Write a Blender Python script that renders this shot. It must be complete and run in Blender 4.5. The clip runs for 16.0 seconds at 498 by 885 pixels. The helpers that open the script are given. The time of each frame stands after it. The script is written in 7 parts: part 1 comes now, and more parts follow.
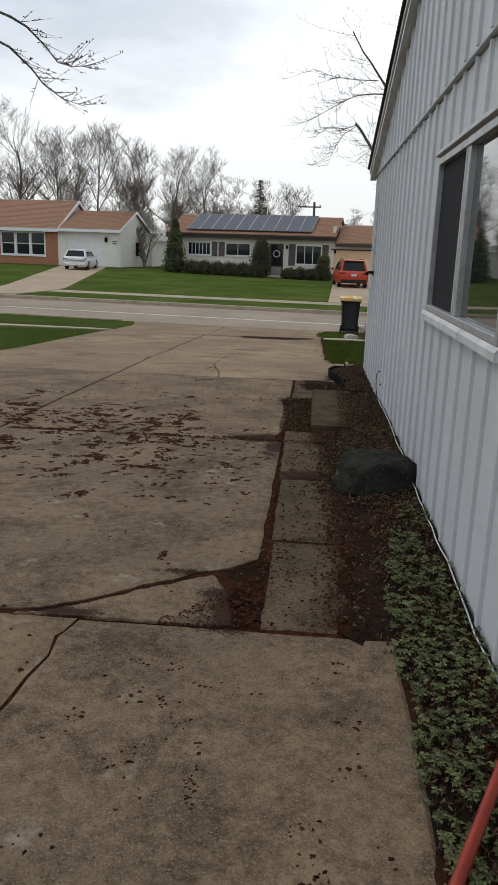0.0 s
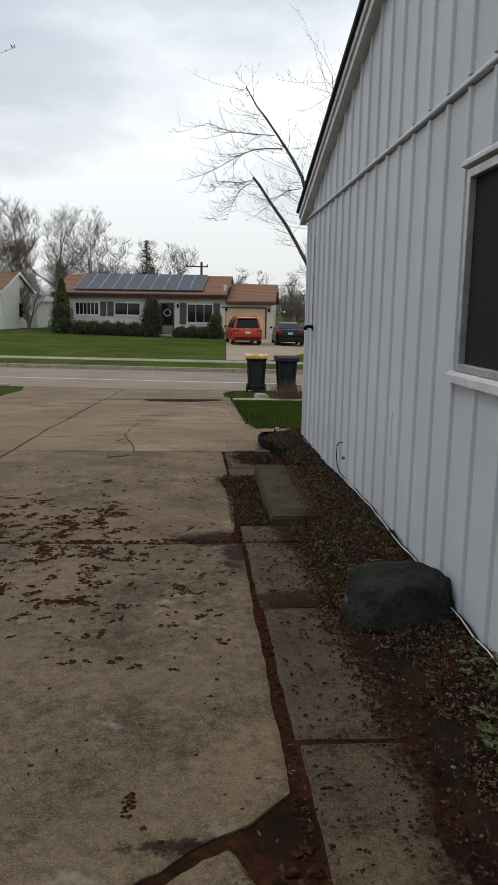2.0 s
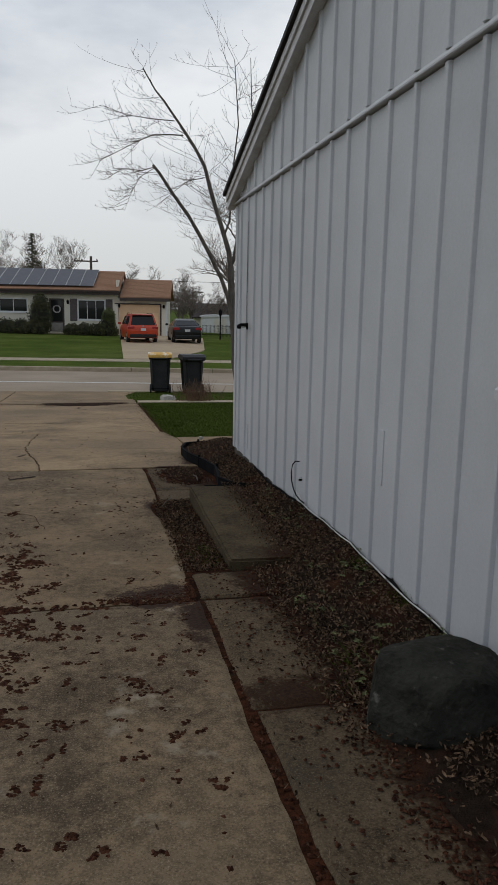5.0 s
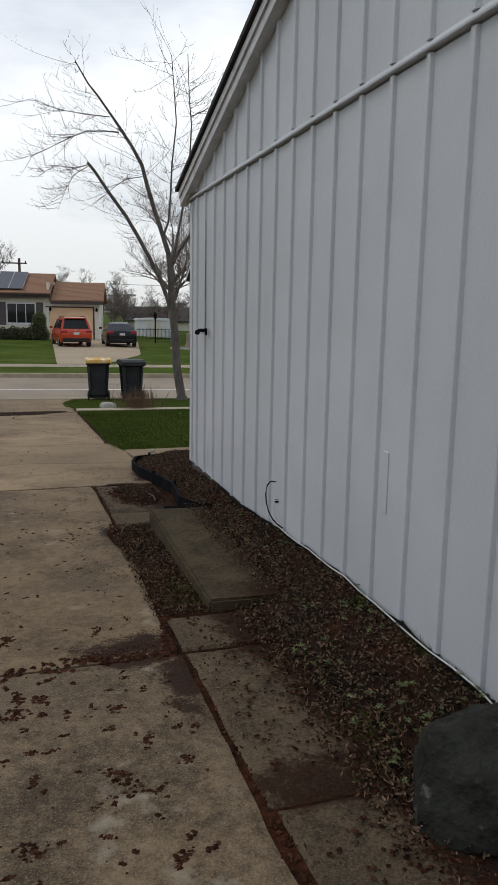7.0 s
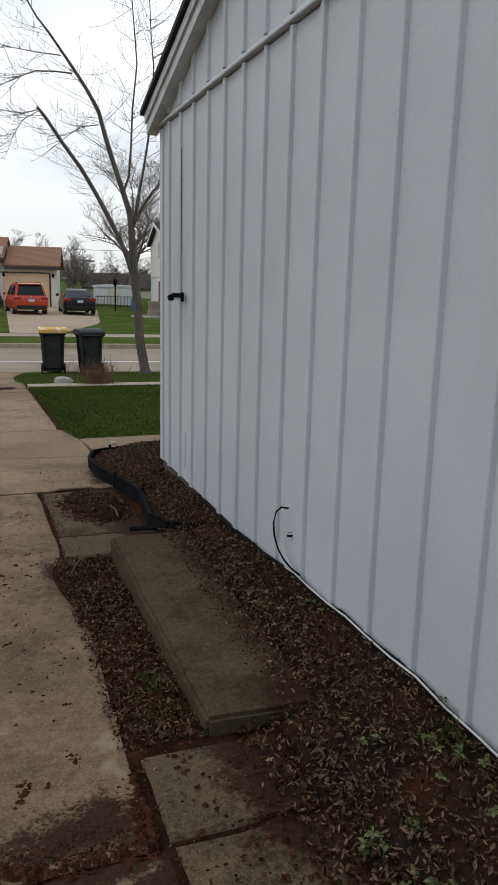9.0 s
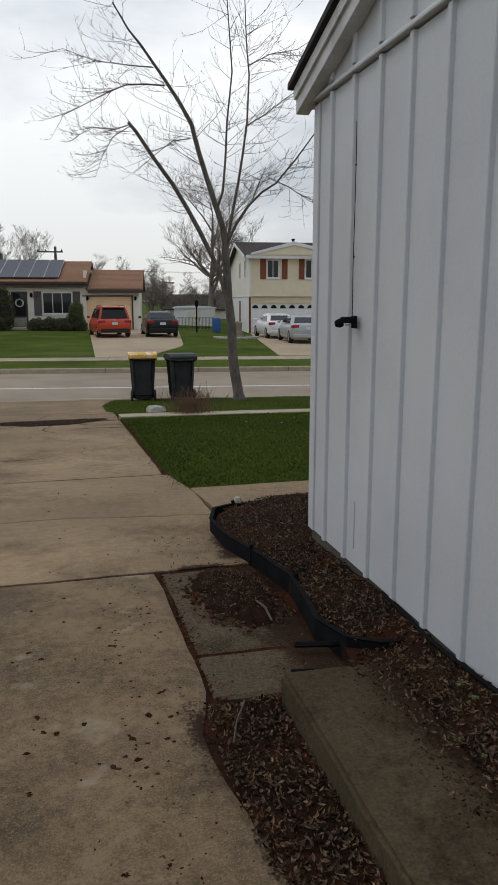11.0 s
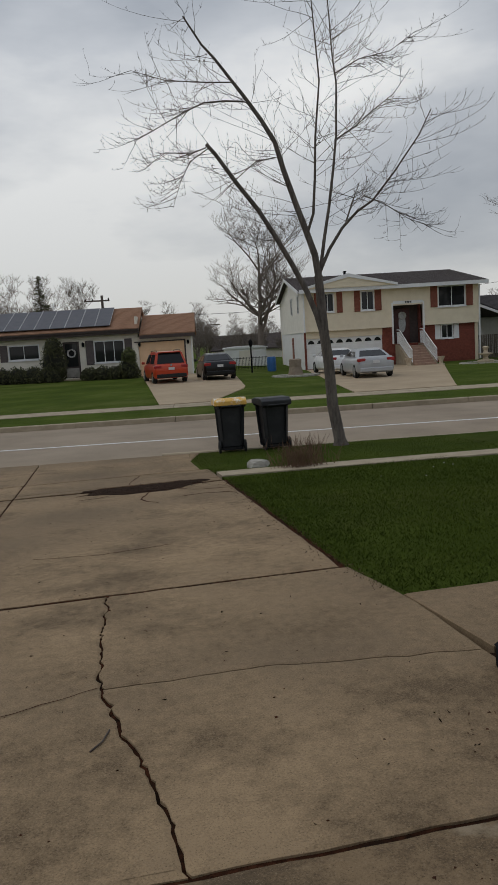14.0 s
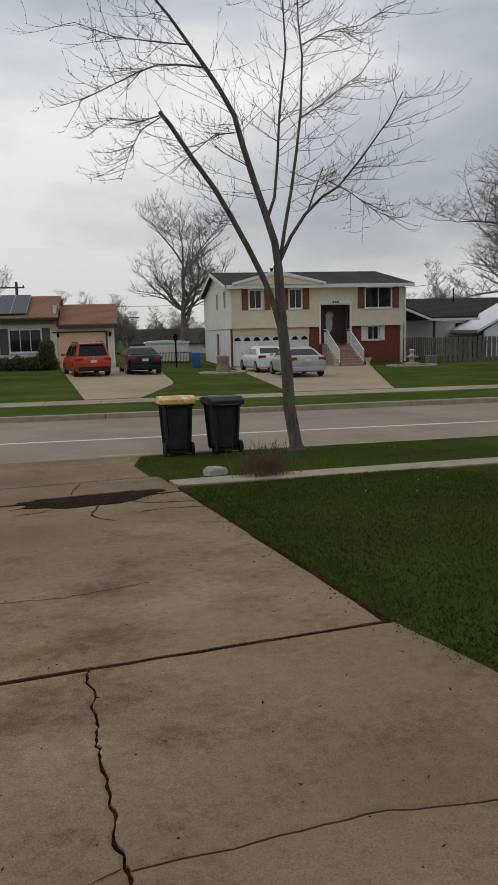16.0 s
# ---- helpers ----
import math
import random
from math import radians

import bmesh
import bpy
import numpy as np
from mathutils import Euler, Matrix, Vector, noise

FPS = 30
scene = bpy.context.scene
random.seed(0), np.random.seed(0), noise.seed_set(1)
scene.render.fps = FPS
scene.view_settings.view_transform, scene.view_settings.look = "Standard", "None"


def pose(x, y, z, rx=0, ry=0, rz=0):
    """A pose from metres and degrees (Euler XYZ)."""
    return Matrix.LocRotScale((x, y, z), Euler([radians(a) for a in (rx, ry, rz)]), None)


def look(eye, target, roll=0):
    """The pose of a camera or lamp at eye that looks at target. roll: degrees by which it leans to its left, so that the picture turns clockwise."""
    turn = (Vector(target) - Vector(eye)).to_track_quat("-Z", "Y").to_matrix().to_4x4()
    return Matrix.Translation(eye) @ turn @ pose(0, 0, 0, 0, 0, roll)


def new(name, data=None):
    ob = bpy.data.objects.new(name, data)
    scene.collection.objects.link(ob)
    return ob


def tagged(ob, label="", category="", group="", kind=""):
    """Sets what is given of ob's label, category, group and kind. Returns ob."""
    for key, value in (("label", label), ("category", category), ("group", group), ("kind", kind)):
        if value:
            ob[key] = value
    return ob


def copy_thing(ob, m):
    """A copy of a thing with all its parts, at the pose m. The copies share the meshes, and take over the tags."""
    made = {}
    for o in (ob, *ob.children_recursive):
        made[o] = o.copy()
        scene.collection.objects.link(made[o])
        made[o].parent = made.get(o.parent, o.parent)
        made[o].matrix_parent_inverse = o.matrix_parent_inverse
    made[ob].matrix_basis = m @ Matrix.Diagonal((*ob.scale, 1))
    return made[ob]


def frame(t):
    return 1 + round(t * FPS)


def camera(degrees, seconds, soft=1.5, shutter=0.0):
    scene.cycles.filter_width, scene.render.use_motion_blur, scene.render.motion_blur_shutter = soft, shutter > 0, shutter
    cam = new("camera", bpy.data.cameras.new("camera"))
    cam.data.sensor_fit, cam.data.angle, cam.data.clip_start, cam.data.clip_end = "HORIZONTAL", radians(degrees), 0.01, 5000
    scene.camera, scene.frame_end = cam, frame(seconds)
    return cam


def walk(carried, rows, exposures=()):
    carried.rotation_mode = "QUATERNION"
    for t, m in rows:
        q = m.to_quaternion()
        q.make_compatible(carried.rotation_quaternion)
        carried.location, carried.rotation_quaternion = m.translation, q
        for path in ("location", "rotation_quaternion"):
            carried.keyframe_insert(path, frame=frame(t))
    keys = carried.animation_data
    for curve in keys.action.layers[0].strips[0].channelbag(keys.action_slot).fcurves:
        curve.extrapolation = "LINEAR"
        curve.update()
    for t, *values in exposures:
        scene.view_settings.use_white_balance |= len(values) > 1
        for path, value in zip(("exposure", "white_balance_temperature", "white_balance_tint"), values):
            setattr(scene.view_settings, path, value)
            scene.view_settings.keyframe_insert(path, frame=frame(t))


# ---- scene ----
cam = camera(37.3, 16.0)
PATH = [
    (0, (0.553, 0.097, 1.434), (0.403, 2.026, 0.928), 1.9),
    (0.5, (0.365, 0.561, 1.376), (0.267, 2.514, 0.953), -0.5),
    (1, (0.233, 0.848, 1.378), (0.182, 2.801, 0.954), 1.4),
    (1.5, (0.112, 1.145, 1.411), (0.26, 3.093, 0.983), 2.3),
    (2, (0.076, 1.529, 1.356), (0.212, 3.494, 1.007), 1.0),
    (2.5, (-0.027, 1.784, 1.398), (0.186, 3.753, 1.119), 0.5),
    (3, (-0.154, 2.012, 1.416), (0.104, 3.974, 1.123), 1.2),
    (3.5, (-0.162, 2.315, 1.357), (0.018, 4.274, 0.996), 0.0),
    (4, (-0.2, 2.551, 1.364), (-0.106, 4.525, 1.059), 0.6),
    (4.5, (-0.194, 2.568, 1.35), (0.085, 4.52, 1.016), 0.4),
    (4.7, (-0.176, 2.569, 1.346), (0.187, 4.505, 1.0), 1.0),
    (6.8, (-0.292, 3.063, 1.356), (0.247, 4.955, 0.995), 1.3),
    (7, (-0.293, 3.155, 1.354), (0.3, 5.034, 1.012), 1.0),
    (7.5, (-0.293, 3.435, 1.36), (0.489, 5.222, 0.917), -1.4),
    (8, (-0.137, 3.861, 1.342), (0.553, 5.702, 0.974), 1.3),
    (8.5, (-0.135, 4.237, 1.321), (0.477, 6.111, 0.983), 0.1),
    (9, (-0.045, 4.562, 1.3), (0.642, 6.393, 0.878), 1.4),
    (9.5, (-0.023, 4.991, 1.276), (0.377, 6.908, 0.869), 1.5),
    (9.7, (-0.044, 5.091, 1.245), (0.342, 6.998, 0.784), 1.6),
    (11.8, (-0.245, 6.498, 1.329), (0.308, 8.39, 0.992), -0.9),
    (12, (-0.272, 6.613, 1.314), (0.278, 8.502, 0.951), -0.9),
    (12.5, (-0.325, 7.073, 1.3), (0.034, 9.019, 1.012), -1.7),
    (13, (-0.521, 7.315, 1.316), (-0.329, 9.293, 1.093), 0.4),
    (13.5, (-0.677, 7.751, 1.294), (-0.372, 9.709, 1.028), -1.2),
    (14, (-0.822, 8.142, 1.282), (-0.435, 10.085, 1.01), -3.5),
    (14.5, (-0.968, 8.506, 1.285), (-0.536, 10.445, 1.05), -4.3),
    (15, (-1.089, 8.838, 1.262), (-0.512, 10.724, 0.929), -2.6),
    (15.5, (-1.106, 9.223, 1.277), (-0.524, 11.122, 1.045), -2.8),
    (16, (-1.178, 9.557, 1.261), (-0.565, 11.438, 0.97), -1.4),
]
# the camera's own brightening and its warmer balance towards the end
EXPOSURES = [(0.0, 0.15, 6580, 10), (1.0, -0.02, 6580, 10), (2.0, 0.02, 6560, 10), (2.5, -0.13, 6560, 10), (3.0, -0.15, 6560, 10), (3.5, -0.15, 6560, 10), (4.5, -0.38, 6540, 10), (7.0, 0.0, 6520, 10), (7.5, 0.1, 6500, 10), (8.0, 0.36, 6500, 10), (8.5, 0.18, 6500, 10), (9.0, 0.14, 6500, 10), (9.5, 0.05, 6530, 10), (12.0, -0.15, 6680, 10), (13.0, -0.4, 6700, 10), (14.0, -0.48, 6720, 10), (15.0, -0.46, 6720, 10), (15.5, -0.3, 6720, 10), (16.0, -0.34, 6780, 10)]
walk(cam, [(t, look(eye, target, roll)) for t, eye, target, roll in PATH], EXPOSURES)

# ---- light ----
def build_world():
    w = bpy.data.worlds.new("overcast")
    scene.world = w
    w.use_nodes = True
    nt = w.node_tree
    nt.nodes.clear()
    N, L = nt.nodes.new, nt.links.new
    out, bg, bg2, add = N("ShaderNodeOutputWorld"), N("ShaderNodeBackground"), N("ShaderNodeBackground"), N("ShaderNodeAddShader")
    sky = N("ShaderNodeTexSky")
    sky.sky_type, sky.sun_disc = "NISHITA", False
    sky.sun_elevation, sky.sun_rotation = radians(53), radians(-59)
    bg.inputs["Strength"].default_value = 0.012
    L(sky.outputs[0], bg.inputs["Color"])
    tc, mp = N("ShaderNodeTexCoord"), N("ShaderNodeMapping")
    mp.inputs["Scale"].default_value = (1.0, 1.0, 2.6)
    mp.inputs["Location"].default_value = (0.35, 0.1, 0.55)
    n1, n2 = N("ShaderNodeTexNoise"), N("ShaderNodeTexNoise")
    n1.inputs["Scale"].default_value, n1.inputs["Detail"].default_value, n1.inputs["Roughness"].default_value = 2.1, 6, 0.52
    n2.inputs["Scale"].default_value, n2.inputs["Detail"].default_value = 0.9, 2
    L(tc.outputs["Generated"], mp.inputs["Vector"])
    L(mp.outputs[0], n1.inputs["Vector"])
    L(mp.outputs[0], n2.inputs["Vector"])
    mix = N("ShaderNodeMath")
    mix.operation = "ADD"
    L(n1.outputs["Fac"], mix.inputs[0])
    L(n2.outputs["Fac"], mix.inputs[1])
    sep, up = N("ShaderNodeSeparateXYZ"), N("ShaderNodeMath")
    L(tc.outputs["Generated"], sep.inputs[0])
    up.operation, up.inputs[1].default_value = "MULTIPLY", 0.62
    L(sep.outputs["Z"], up.inputs[0])
    m2 = N("ShaderNodeMath")
    m2.operation = "SUBTRACT"
    L(mix.outputs[0], m2.inputs[0])
    L(up.outputs[0], m2.inputs[1])
    ramp = N("ShaderNodeValToRGB")
    el = ramp.color_ramp.elements
    el[0].position, el[0].color = 0.6, (0.36, 0.4, 0.46, 1)
    el[1].position, el[1].color = 1.04, (0.96, 0.985, 1.0, 1)
    e = el.new(0.82)
    e.color = (0.6, 0.64, 0.695, 1)
    L(m2.outputs[0], ramp.inputs["Fac"])
    grad, vm = N("ShaderNodeMapRange"), N("ShaderNodeVectorMath")
    grad.inputs["From Min"].default_value, grad.inputs["From Max"].default_value = 0.0, 1.0
    grad.inputs["To Min"].default_value, grad.inputs["To Max"].default_value = 0.92, 2.45
    L(sep.outputs["Z"], grad.inputs["Value"])
    vm.operation = "SCALE"
    L(ramp.outputs[0], vm.inputs[0])
    L(grad.outputs[0], vm.inputs["Scale"])
    L(vm.outputs[0], bg2.inputs["Color"])
    bg2.inputs["Strength"].default_value = SKY
    L(bg.outputs[0], add.inputs[0])
    L(bg2.outputs[0], add.inputs[1])
    L(add.outputs[0], out.inputs["Surface"])


SKY = 0.8
build_world()
sun = new("sun", bpy.data.lights.new("sun", "SUN"))
sun.data.energy, sun.data.angle, sun.data.color = 0.5, radians(25), (1.0, 0.93, 0.82)
sun.matrix_world = look((-30, 18, 46), (0, 0, 0))


# ---- helpers for shapes and materials ----
def soiled(nt, co, col, spots, side):
    """Red-brown soil trodden and washed over a surface: ragged patches round spots (x, y, rx, ry) and along a side (x, width)."""
    N, L = nt.nodes.new, nt.links.new

    def op(kind, a, b):
        n = N("ShaderNodeMath")
        n.operation = kind
        for k, v in enumerate((a, b)):
            if hasattr(v, "links"):
                L(v, n.inputs[k])
            else:
                n.inputs[k].default_value = v
        return n.outputs[0]

    sep = N("ShaderNodeSeparateXYZ")
    L(co, sep.inputs[0])
    top = -3.0
    for cx, cy, rx, ry in spots:
        dx = op("DIVIDE", op("SUBTRACT", sep.outputs["X"], cx), rx)
        dy = op("DIVIDE", op("SUBTRACT", sep.outputs["Y"], cy), ry)
        far_ = op("POWER", op("ADD", op("MULTIPLY", dx, dx), op("MULTIPLY", dy, dy)), 0.5)
        top = op("MAXIMUM", top, op("SUBTRACT", 1.0, far_))
    if side:
        top = op("MAXIMUM", top, op("DIVIDE", op("SUBTRACT", sep.outputs["X"], side[0]), side[1]))
    n1, n2 = N("ShaderNodeTexNoise"), N("ShaderNodeTexNoise")
    for n, k in ((n1, 7), (n2, 75)):
        n.inputs["Scale"].default_value, n.inputs["Detail"].default_value, n.inputs["Roughness"].default_value = k, 6, 0.7
        L(co, n.inputs["Vector"])
    rag = op("ADD", op("MULTIPLY", op("SUBTRACT", n1.outputs["Fac"], 0.5), 2.4), op("MULTIPLY", op("SUBTRACT", n2.outputs["Fac"], 0.5), 2.2))
    ramp = N("ShaderNodeValToRGB")
    ramp.color_ramp.elements[0].position, ramp.color_ramp.elements[1].position = 0.02, 0.45
    L(op("ADD", top, rag), ramp.inputs["Fac"])
    tone, mx = N("ShaderNodeValToRGB"), N("ShaderNodeMix")
    tone.color_ramp.elements[0].position, tone.color_ramp.elements[0].color = 0.35, (0.016, 0.0092, 0.0058, 1)
    tone.color_ramp.elements[1].position, tone.color_ramp.elements[1].color = 0.68, (0.052, 0.0255, 0.0138, 1)
    L(n2.outputs["Fac"], tone.inputs["Fac"])
    mx.data_type = "RGBA"
    L(ramp.outputs[0], mx.inputs["Factor"])
    L(col, mx.inputs["A"])
    L(tone.outputs[0], mx.inputs["B"])
    return mx.outputs["Result"]


def mat(name, a, b=None, scale=6.0, rough=0.8, bump=0.15, grain=90.0, metal=0.0, spec=0.4, isl=0.0, obj=0.0, third=None, tscale=1.2, tlo=0.5, thi=0.68, dist=0.004, stretch=(1, 1, 1), local=False, mid=0.0, pebble=None, soil=(), soil_x=None, lichen=None):
    """A worn surface: two tones mixed at two scales, an optional third tone as broad patches, fine relief."""
    m = bpy.data.materials.new(name)
    m.use_nodes = True
    nt = m.node_tree
    N, L = nt.nodes.new, nt.links.new
    p = nt.nodes["Principled BSDF"]
    p.inputs["Roughness"].default_value, p.inputs["Metallic"].default_value = rough, metal
    p.inputs["Specular IOR Level"].default_value = spec
    b = b or tuple(v * 0.8 for v in a)
    if local:
        co = N("ShaderNodeTexCoord").outputs["Object"]
    else:
        co = N("ShaderNodeNewGeometry").outputs["Position"]
    mp = N("ShaderNodeMapping")
    mp.inputs["Scale"].default_value = stretch
    L(co, mp.inputs["Vector"])
    co = mp.outputs[0]
    n1, n2 = N("ShaderNodeTexNoise"), N("ShaderNodeTexNoise")
    n1.inputs["Scale"].default_value, n1.inputs["Detail"].default_value, n1.inputs["Roughness"].default_value = scale, 5, 0.6
    n2.inputs["Scale"].default_value, n2.inputs["Detail"].default_value = grain, 3
    L(co, n1.inputs["Vector"])
    L(co, n2.inputs["Vector"])
    av = N("ShaderNodeMath")
    av.operation = "MULTIPLY_ADD"
    L(n2.outputs["Fac"], av.inputs[0])
    av.inputs[1].default_value = 0.45
    L(n1.outputs["Fac"], av.inputs[2])
    if mid:
        n4, av0 = N("ShaderNodeTexNoise"), av
        n4.inputs["Scale"].default_value, n4.inputs["Detail"].default_value, n4.inputs["Roughness"].default_value = scale * 9, 4, 0.7
        L(co, n4.inputs["Vector"])
        av = N("ShaderNodeMath")
        av.operation = "MULTIPLY_ADD"
        sub = N("ShaderNodeMath")
        sub.operation, sub.inputs[1].default_value = "SUBTRACT", 0.5
        L(n4.outputs["Fac"], sub.inputs[0])
        L(sub.outputs[0], av.inputs[0])
        av.inputs[1].default_value = mid
        L(av0.outputs[0], av.inputs[2])
    ramp = N("ShaderNodeValToRGB")
    el = ramp.color_ramp.elements
    el[0].position, el[0].color = 0.52, (*b, 1)
    el[1].position, el[1].color = 0.9, (*a, 1)
    L(av.outputs[0], ramp.inputs["Fac"])
    col = ramp.outputs[0]
    if third:
        n3, r3, mx = N("ShaderNodeTexNoise"), N("ShaderNodeValToRGB"), N("ShaderNodeMix")
        n3.inputs["Scale"].default_value, n3.inputs["Detail"].default_value, n3.inputs["Roughness"].default_value = tscale, 7, 0.65
        L(co, n3.inputs["Vector"])
        r3.color_ramp.elements[0].position, r3.color_ramp.elements[1].position = tlo, thi
        L(n3.outputs["Fac"], r3.inputs["Fac"])
        mx.data_type = "RGBA"
        L(r3.outputs[0], mx.inputs["Factor"])
        L(col, mx.inputs["A"])
        mx.inputs["B"].default_value = (*third, 1)
        col = mx.outputs["Result"]
    if pebble:
        ng = N("ShaderNodeTexNoise")
        ng.inputs["Scale"].default_value, ng.inputs["Detail"].default_value, ng.inputs["Roughness"].default_value = 150, 4, 0.75
        L(co, ng.inputs["Vector"])
        for lo, hi, tint, top in ((0.56, 0.66, pebble, 0.75), (0.44, 0.34, tuple(v * 0.35 for v in b), 0.6)):
            mr, mp2 = N("ShaderNodeMapRange"), N("ShaderNodeMix")
            mr.inputs["From Min"].default_value, mr.inputs["From Max"].default_value, mr.inputs["To Max"].default_value = lo, hi, top
            L(ng.outputs["Fac"], mr.inputs["Value"])
            mp2.data_type = "RGBA"
            L(mr.outputs[0], mp2.inputs["Factor"])
            L(col, mp2.inputs["A"])
            mp2.inputs["B"].default_value = (*tint, 1)
            col = mp2.outputs["Result"]
    if lichen:
        n5, r5, m5 = N("ShaderNodeTexNoise"), N("ShaderNodeValToRGB"), N("ShaderNodeMix")
        n5.inputs["Scale"].default_value, n5.inputs["Detail"].default_value, n5.inputs["Roughness"].default_value = 4.2, 8, 0.62
        L(co, n5.inputs["Vector"])
        r5.color_ramp.elements[0].position, r5.color_ramp.elements[1].position = 0.61, 0.7
        r5.color_ramp.elements[1].color = (0.75, 0.75, 0.75, 1)
        L(n5.outputs["Fac"], r5.inputs["Fac"])
        m5.data_type = "RGBA"
        L(r5.outputs[0], m5.inputs["Factor"])
        L(col, m5.inputs["A"])
        m5.inputs["B"].default_value = (*lichen, 1)
        col = m5.outputs["Result"]
    if soil or soil_x:
        col = soiled(nt, co, col, soil, soil_x)
    if isl or obj:
        rnd = N("ShaderNodeNewGeometry").outputs["Random Per Island"] if isl else N("ShaderNodeObjectInfo").outputs["Random"]
        mr, hs = N("ShaderNodeMapRange"), N("ShaderNodeHueSaturation")
        k = isl or obj
        mr.inputs["To Min"].default_value, mr.inputs["To Max"].default_value = 1 - k, 1 + k
        L(rnd, mr.inputs["Value"])
        L(mr.outputs[0], hs.inputs["Value"])
        L(col, hs.inputs["Color"])
        col = hs.outputs[0]
    L(col, p.inputs["Base Color"])
    if bump:
        bp = N("ShaderNodeBump")
        bp.inputs["Strength"].default_value, bp.inputs["Distance"].default_value = bump, dist
        L(av.outputs[0], bp.inputs["Height"])
        L(bp.outputs[0], p.inputs["Normal"])
    return m


def glass(name, tint=(0.02, 0.025, 0.03), gloss=0.9):
    m = bpy.data.materials.new(name)
    m.use_nodes = True
    p = m.node_tree.nodes["Principled BSDF"]
    p.inputs["Base Color"].default_value = (*tint, 1)
    p.inputs["Roughness"].default_value, p.inputs["Specular IOR Level"].default_value = 0.03, gloss
    p.inputs["Coat Weight"].default_value = 0.4 if gloss > 0.5 else 0.0
    return m


def finish(ob, bm, material, smooth=False):
    bm.normal_update()
    me = bpy.data.meshes.new(ob if isinstance(ob, str) else ob.name)
    bm.to_mesh(me)
    bm.free()
    if material:
        me.materials.append(material)
    if smooth:
        for p in me.polygons:
            p.use_smooth = True
    return me


def part(name, bm, material, parent=None, label="", smooth=False):
    """One mesh object from a bmesh, under its thing or part."""
    ob = new(name, finish(name, bm, material, smooth))
    if parent:
        ob.parent = parent
    if label:
        ob["label"] = label
    return ob


def thing(name, label, category, m=None, group="", kind=""):
    ob = new(name)
    ob.empty_display_size = 0.2
    if m is not None:
        ob.matrix_world = m
    return tagged(ob, label, category, group, kind)


def single(name, bm, material, label, category, group="", kind="", m=None, smooth=False):
    ob = part(name, bm, material, None, "", smooth)
    if m is not None:
        ob.matrix_world = m
    return tagged(ob, label, category, group, kind)


def box(bm, x0, y0, z0, x1, y1, z1, bevel=0.0, m=None):
    r = bmesh.ops.create_cube(bm, size=1, matrix=Matrix.LocRotScale(((x0 + x1) / 2, (y0 + y1) / 2, (z0 + z1) / 2), None, (abs(x1 - x0), abs(y1 - y0), abs(z1 - z0))))
    vs = r["verts"]
    if bevel:
        es = list({e for v in vs for e in v.link_edges})
        r2 = bmesh.ops.bevel(bm, geom=es, offset=bevel, segments=1, affect="EDGES", clamp_overlap=True)
        vs = list({v for f in r2["faces"] for v in f.verts} | {v for v in vs if v.is_valid})
    if m is not None:
        bmesh.ops.transform(bm, matrix=m, verts=[v for v in vs if v.is_valid])
    return bm


def bx(*a, **k):
    return box(bmesh.new(), *a, **k)


def prism(bm, pts, axis, lo, hi):
    """A flat outline pushed along an axis. pts are the two other coordinates in order."""
    def at(p, d):
        return {"x": (d, p[0], p[1]), "y": (p[0], d, p[1]), "z": (p[0], p[1], d)}[axis]
    a = [bm.verts.new(at(p, lo)) for p in pts]
    b = [bm.verts.new(at(p, hi)) for p in pts]
    fs = [bm.faces.new(a), bm.faces.new(list(reversed(b)))]
    for i in range(len(pts)):
        j = (i + 1) % len(pts)
        fs.append(bm.faces.new((a[j], a[i], b[i], b[j])))
    bmesh.ops.recalc_face_normals(bm, faces=fs)
    return bm


def tube(bm, pts, radii, sides=8, cap=True):
    """A bent round bar through points with a radius at each."""
    pts = [Vector(p) for p in pts]
    if not hasattr(radii, "__len__"):
        radii = [radii] * len(pts)
    rings = []
    for i, p in enumerate(pts):
        d = (pts[min(i + 1, len(pts) - 1)] - pts[max(i - 1, 0)]).normalized()
        s = d.cross(Vector((0, 0, 1)) if abs(d.z) < 0.9 else Vector((1, 0, 0))).normalized()
        u = s.cross(d)
        rings.append([bm.verts.new(p + radii[i] * (math.cos(k) * s + math.sin(k) * u)) for k in [2 * math.pi * j / sides for j in range(sides)]])
    for a, b in zip(rings, rings[1:]):
        for j in range(sides):
            bm.faces.new((a[j], a[(j + 1) % sides], b[(j + 1) % sides], b[j]))
    if cap and sides > 2:
        bm.faces.new(list(reversed(rings[0])))
        bm.faces.new(rings[-1])
    return bm


def lathe(bm, profile, steps=20, m=None):
    """A turned shape from (radius, height) pairs."""
    rings = [[bm.verts.new((r * math.cos(2 * math.pi * k / steps), r * math.sin(2 * math.pi * k / steps), z)) for k in range(steps)] for r, z in profile]
    for a, b in zip(rings, rings[1:]):
        for j in range(steps):
            bm.faces.new((a[j], a[(j + 1) % steps], b[(j + 1) % steps], b[j]))
    bm.faces.new(list(reversed(rings[0])))
    bm.faces.new(rings[-1])
    if m is not None:
        bmesh.ops.transform(bm, matrix=m, verts=[v for r in rings for v in r])
    return bm


def pydata(name, verts, faces, material, smooth=False):
    me = bpy.data.meshes.new(name)
    me.from_pydata(verts, [], faces)
    me.update()
    me.materials.append(material)
    if smooth:
        me.polygons.foreach_set("use_smooth", [True] * len(me.polygons))
    return me


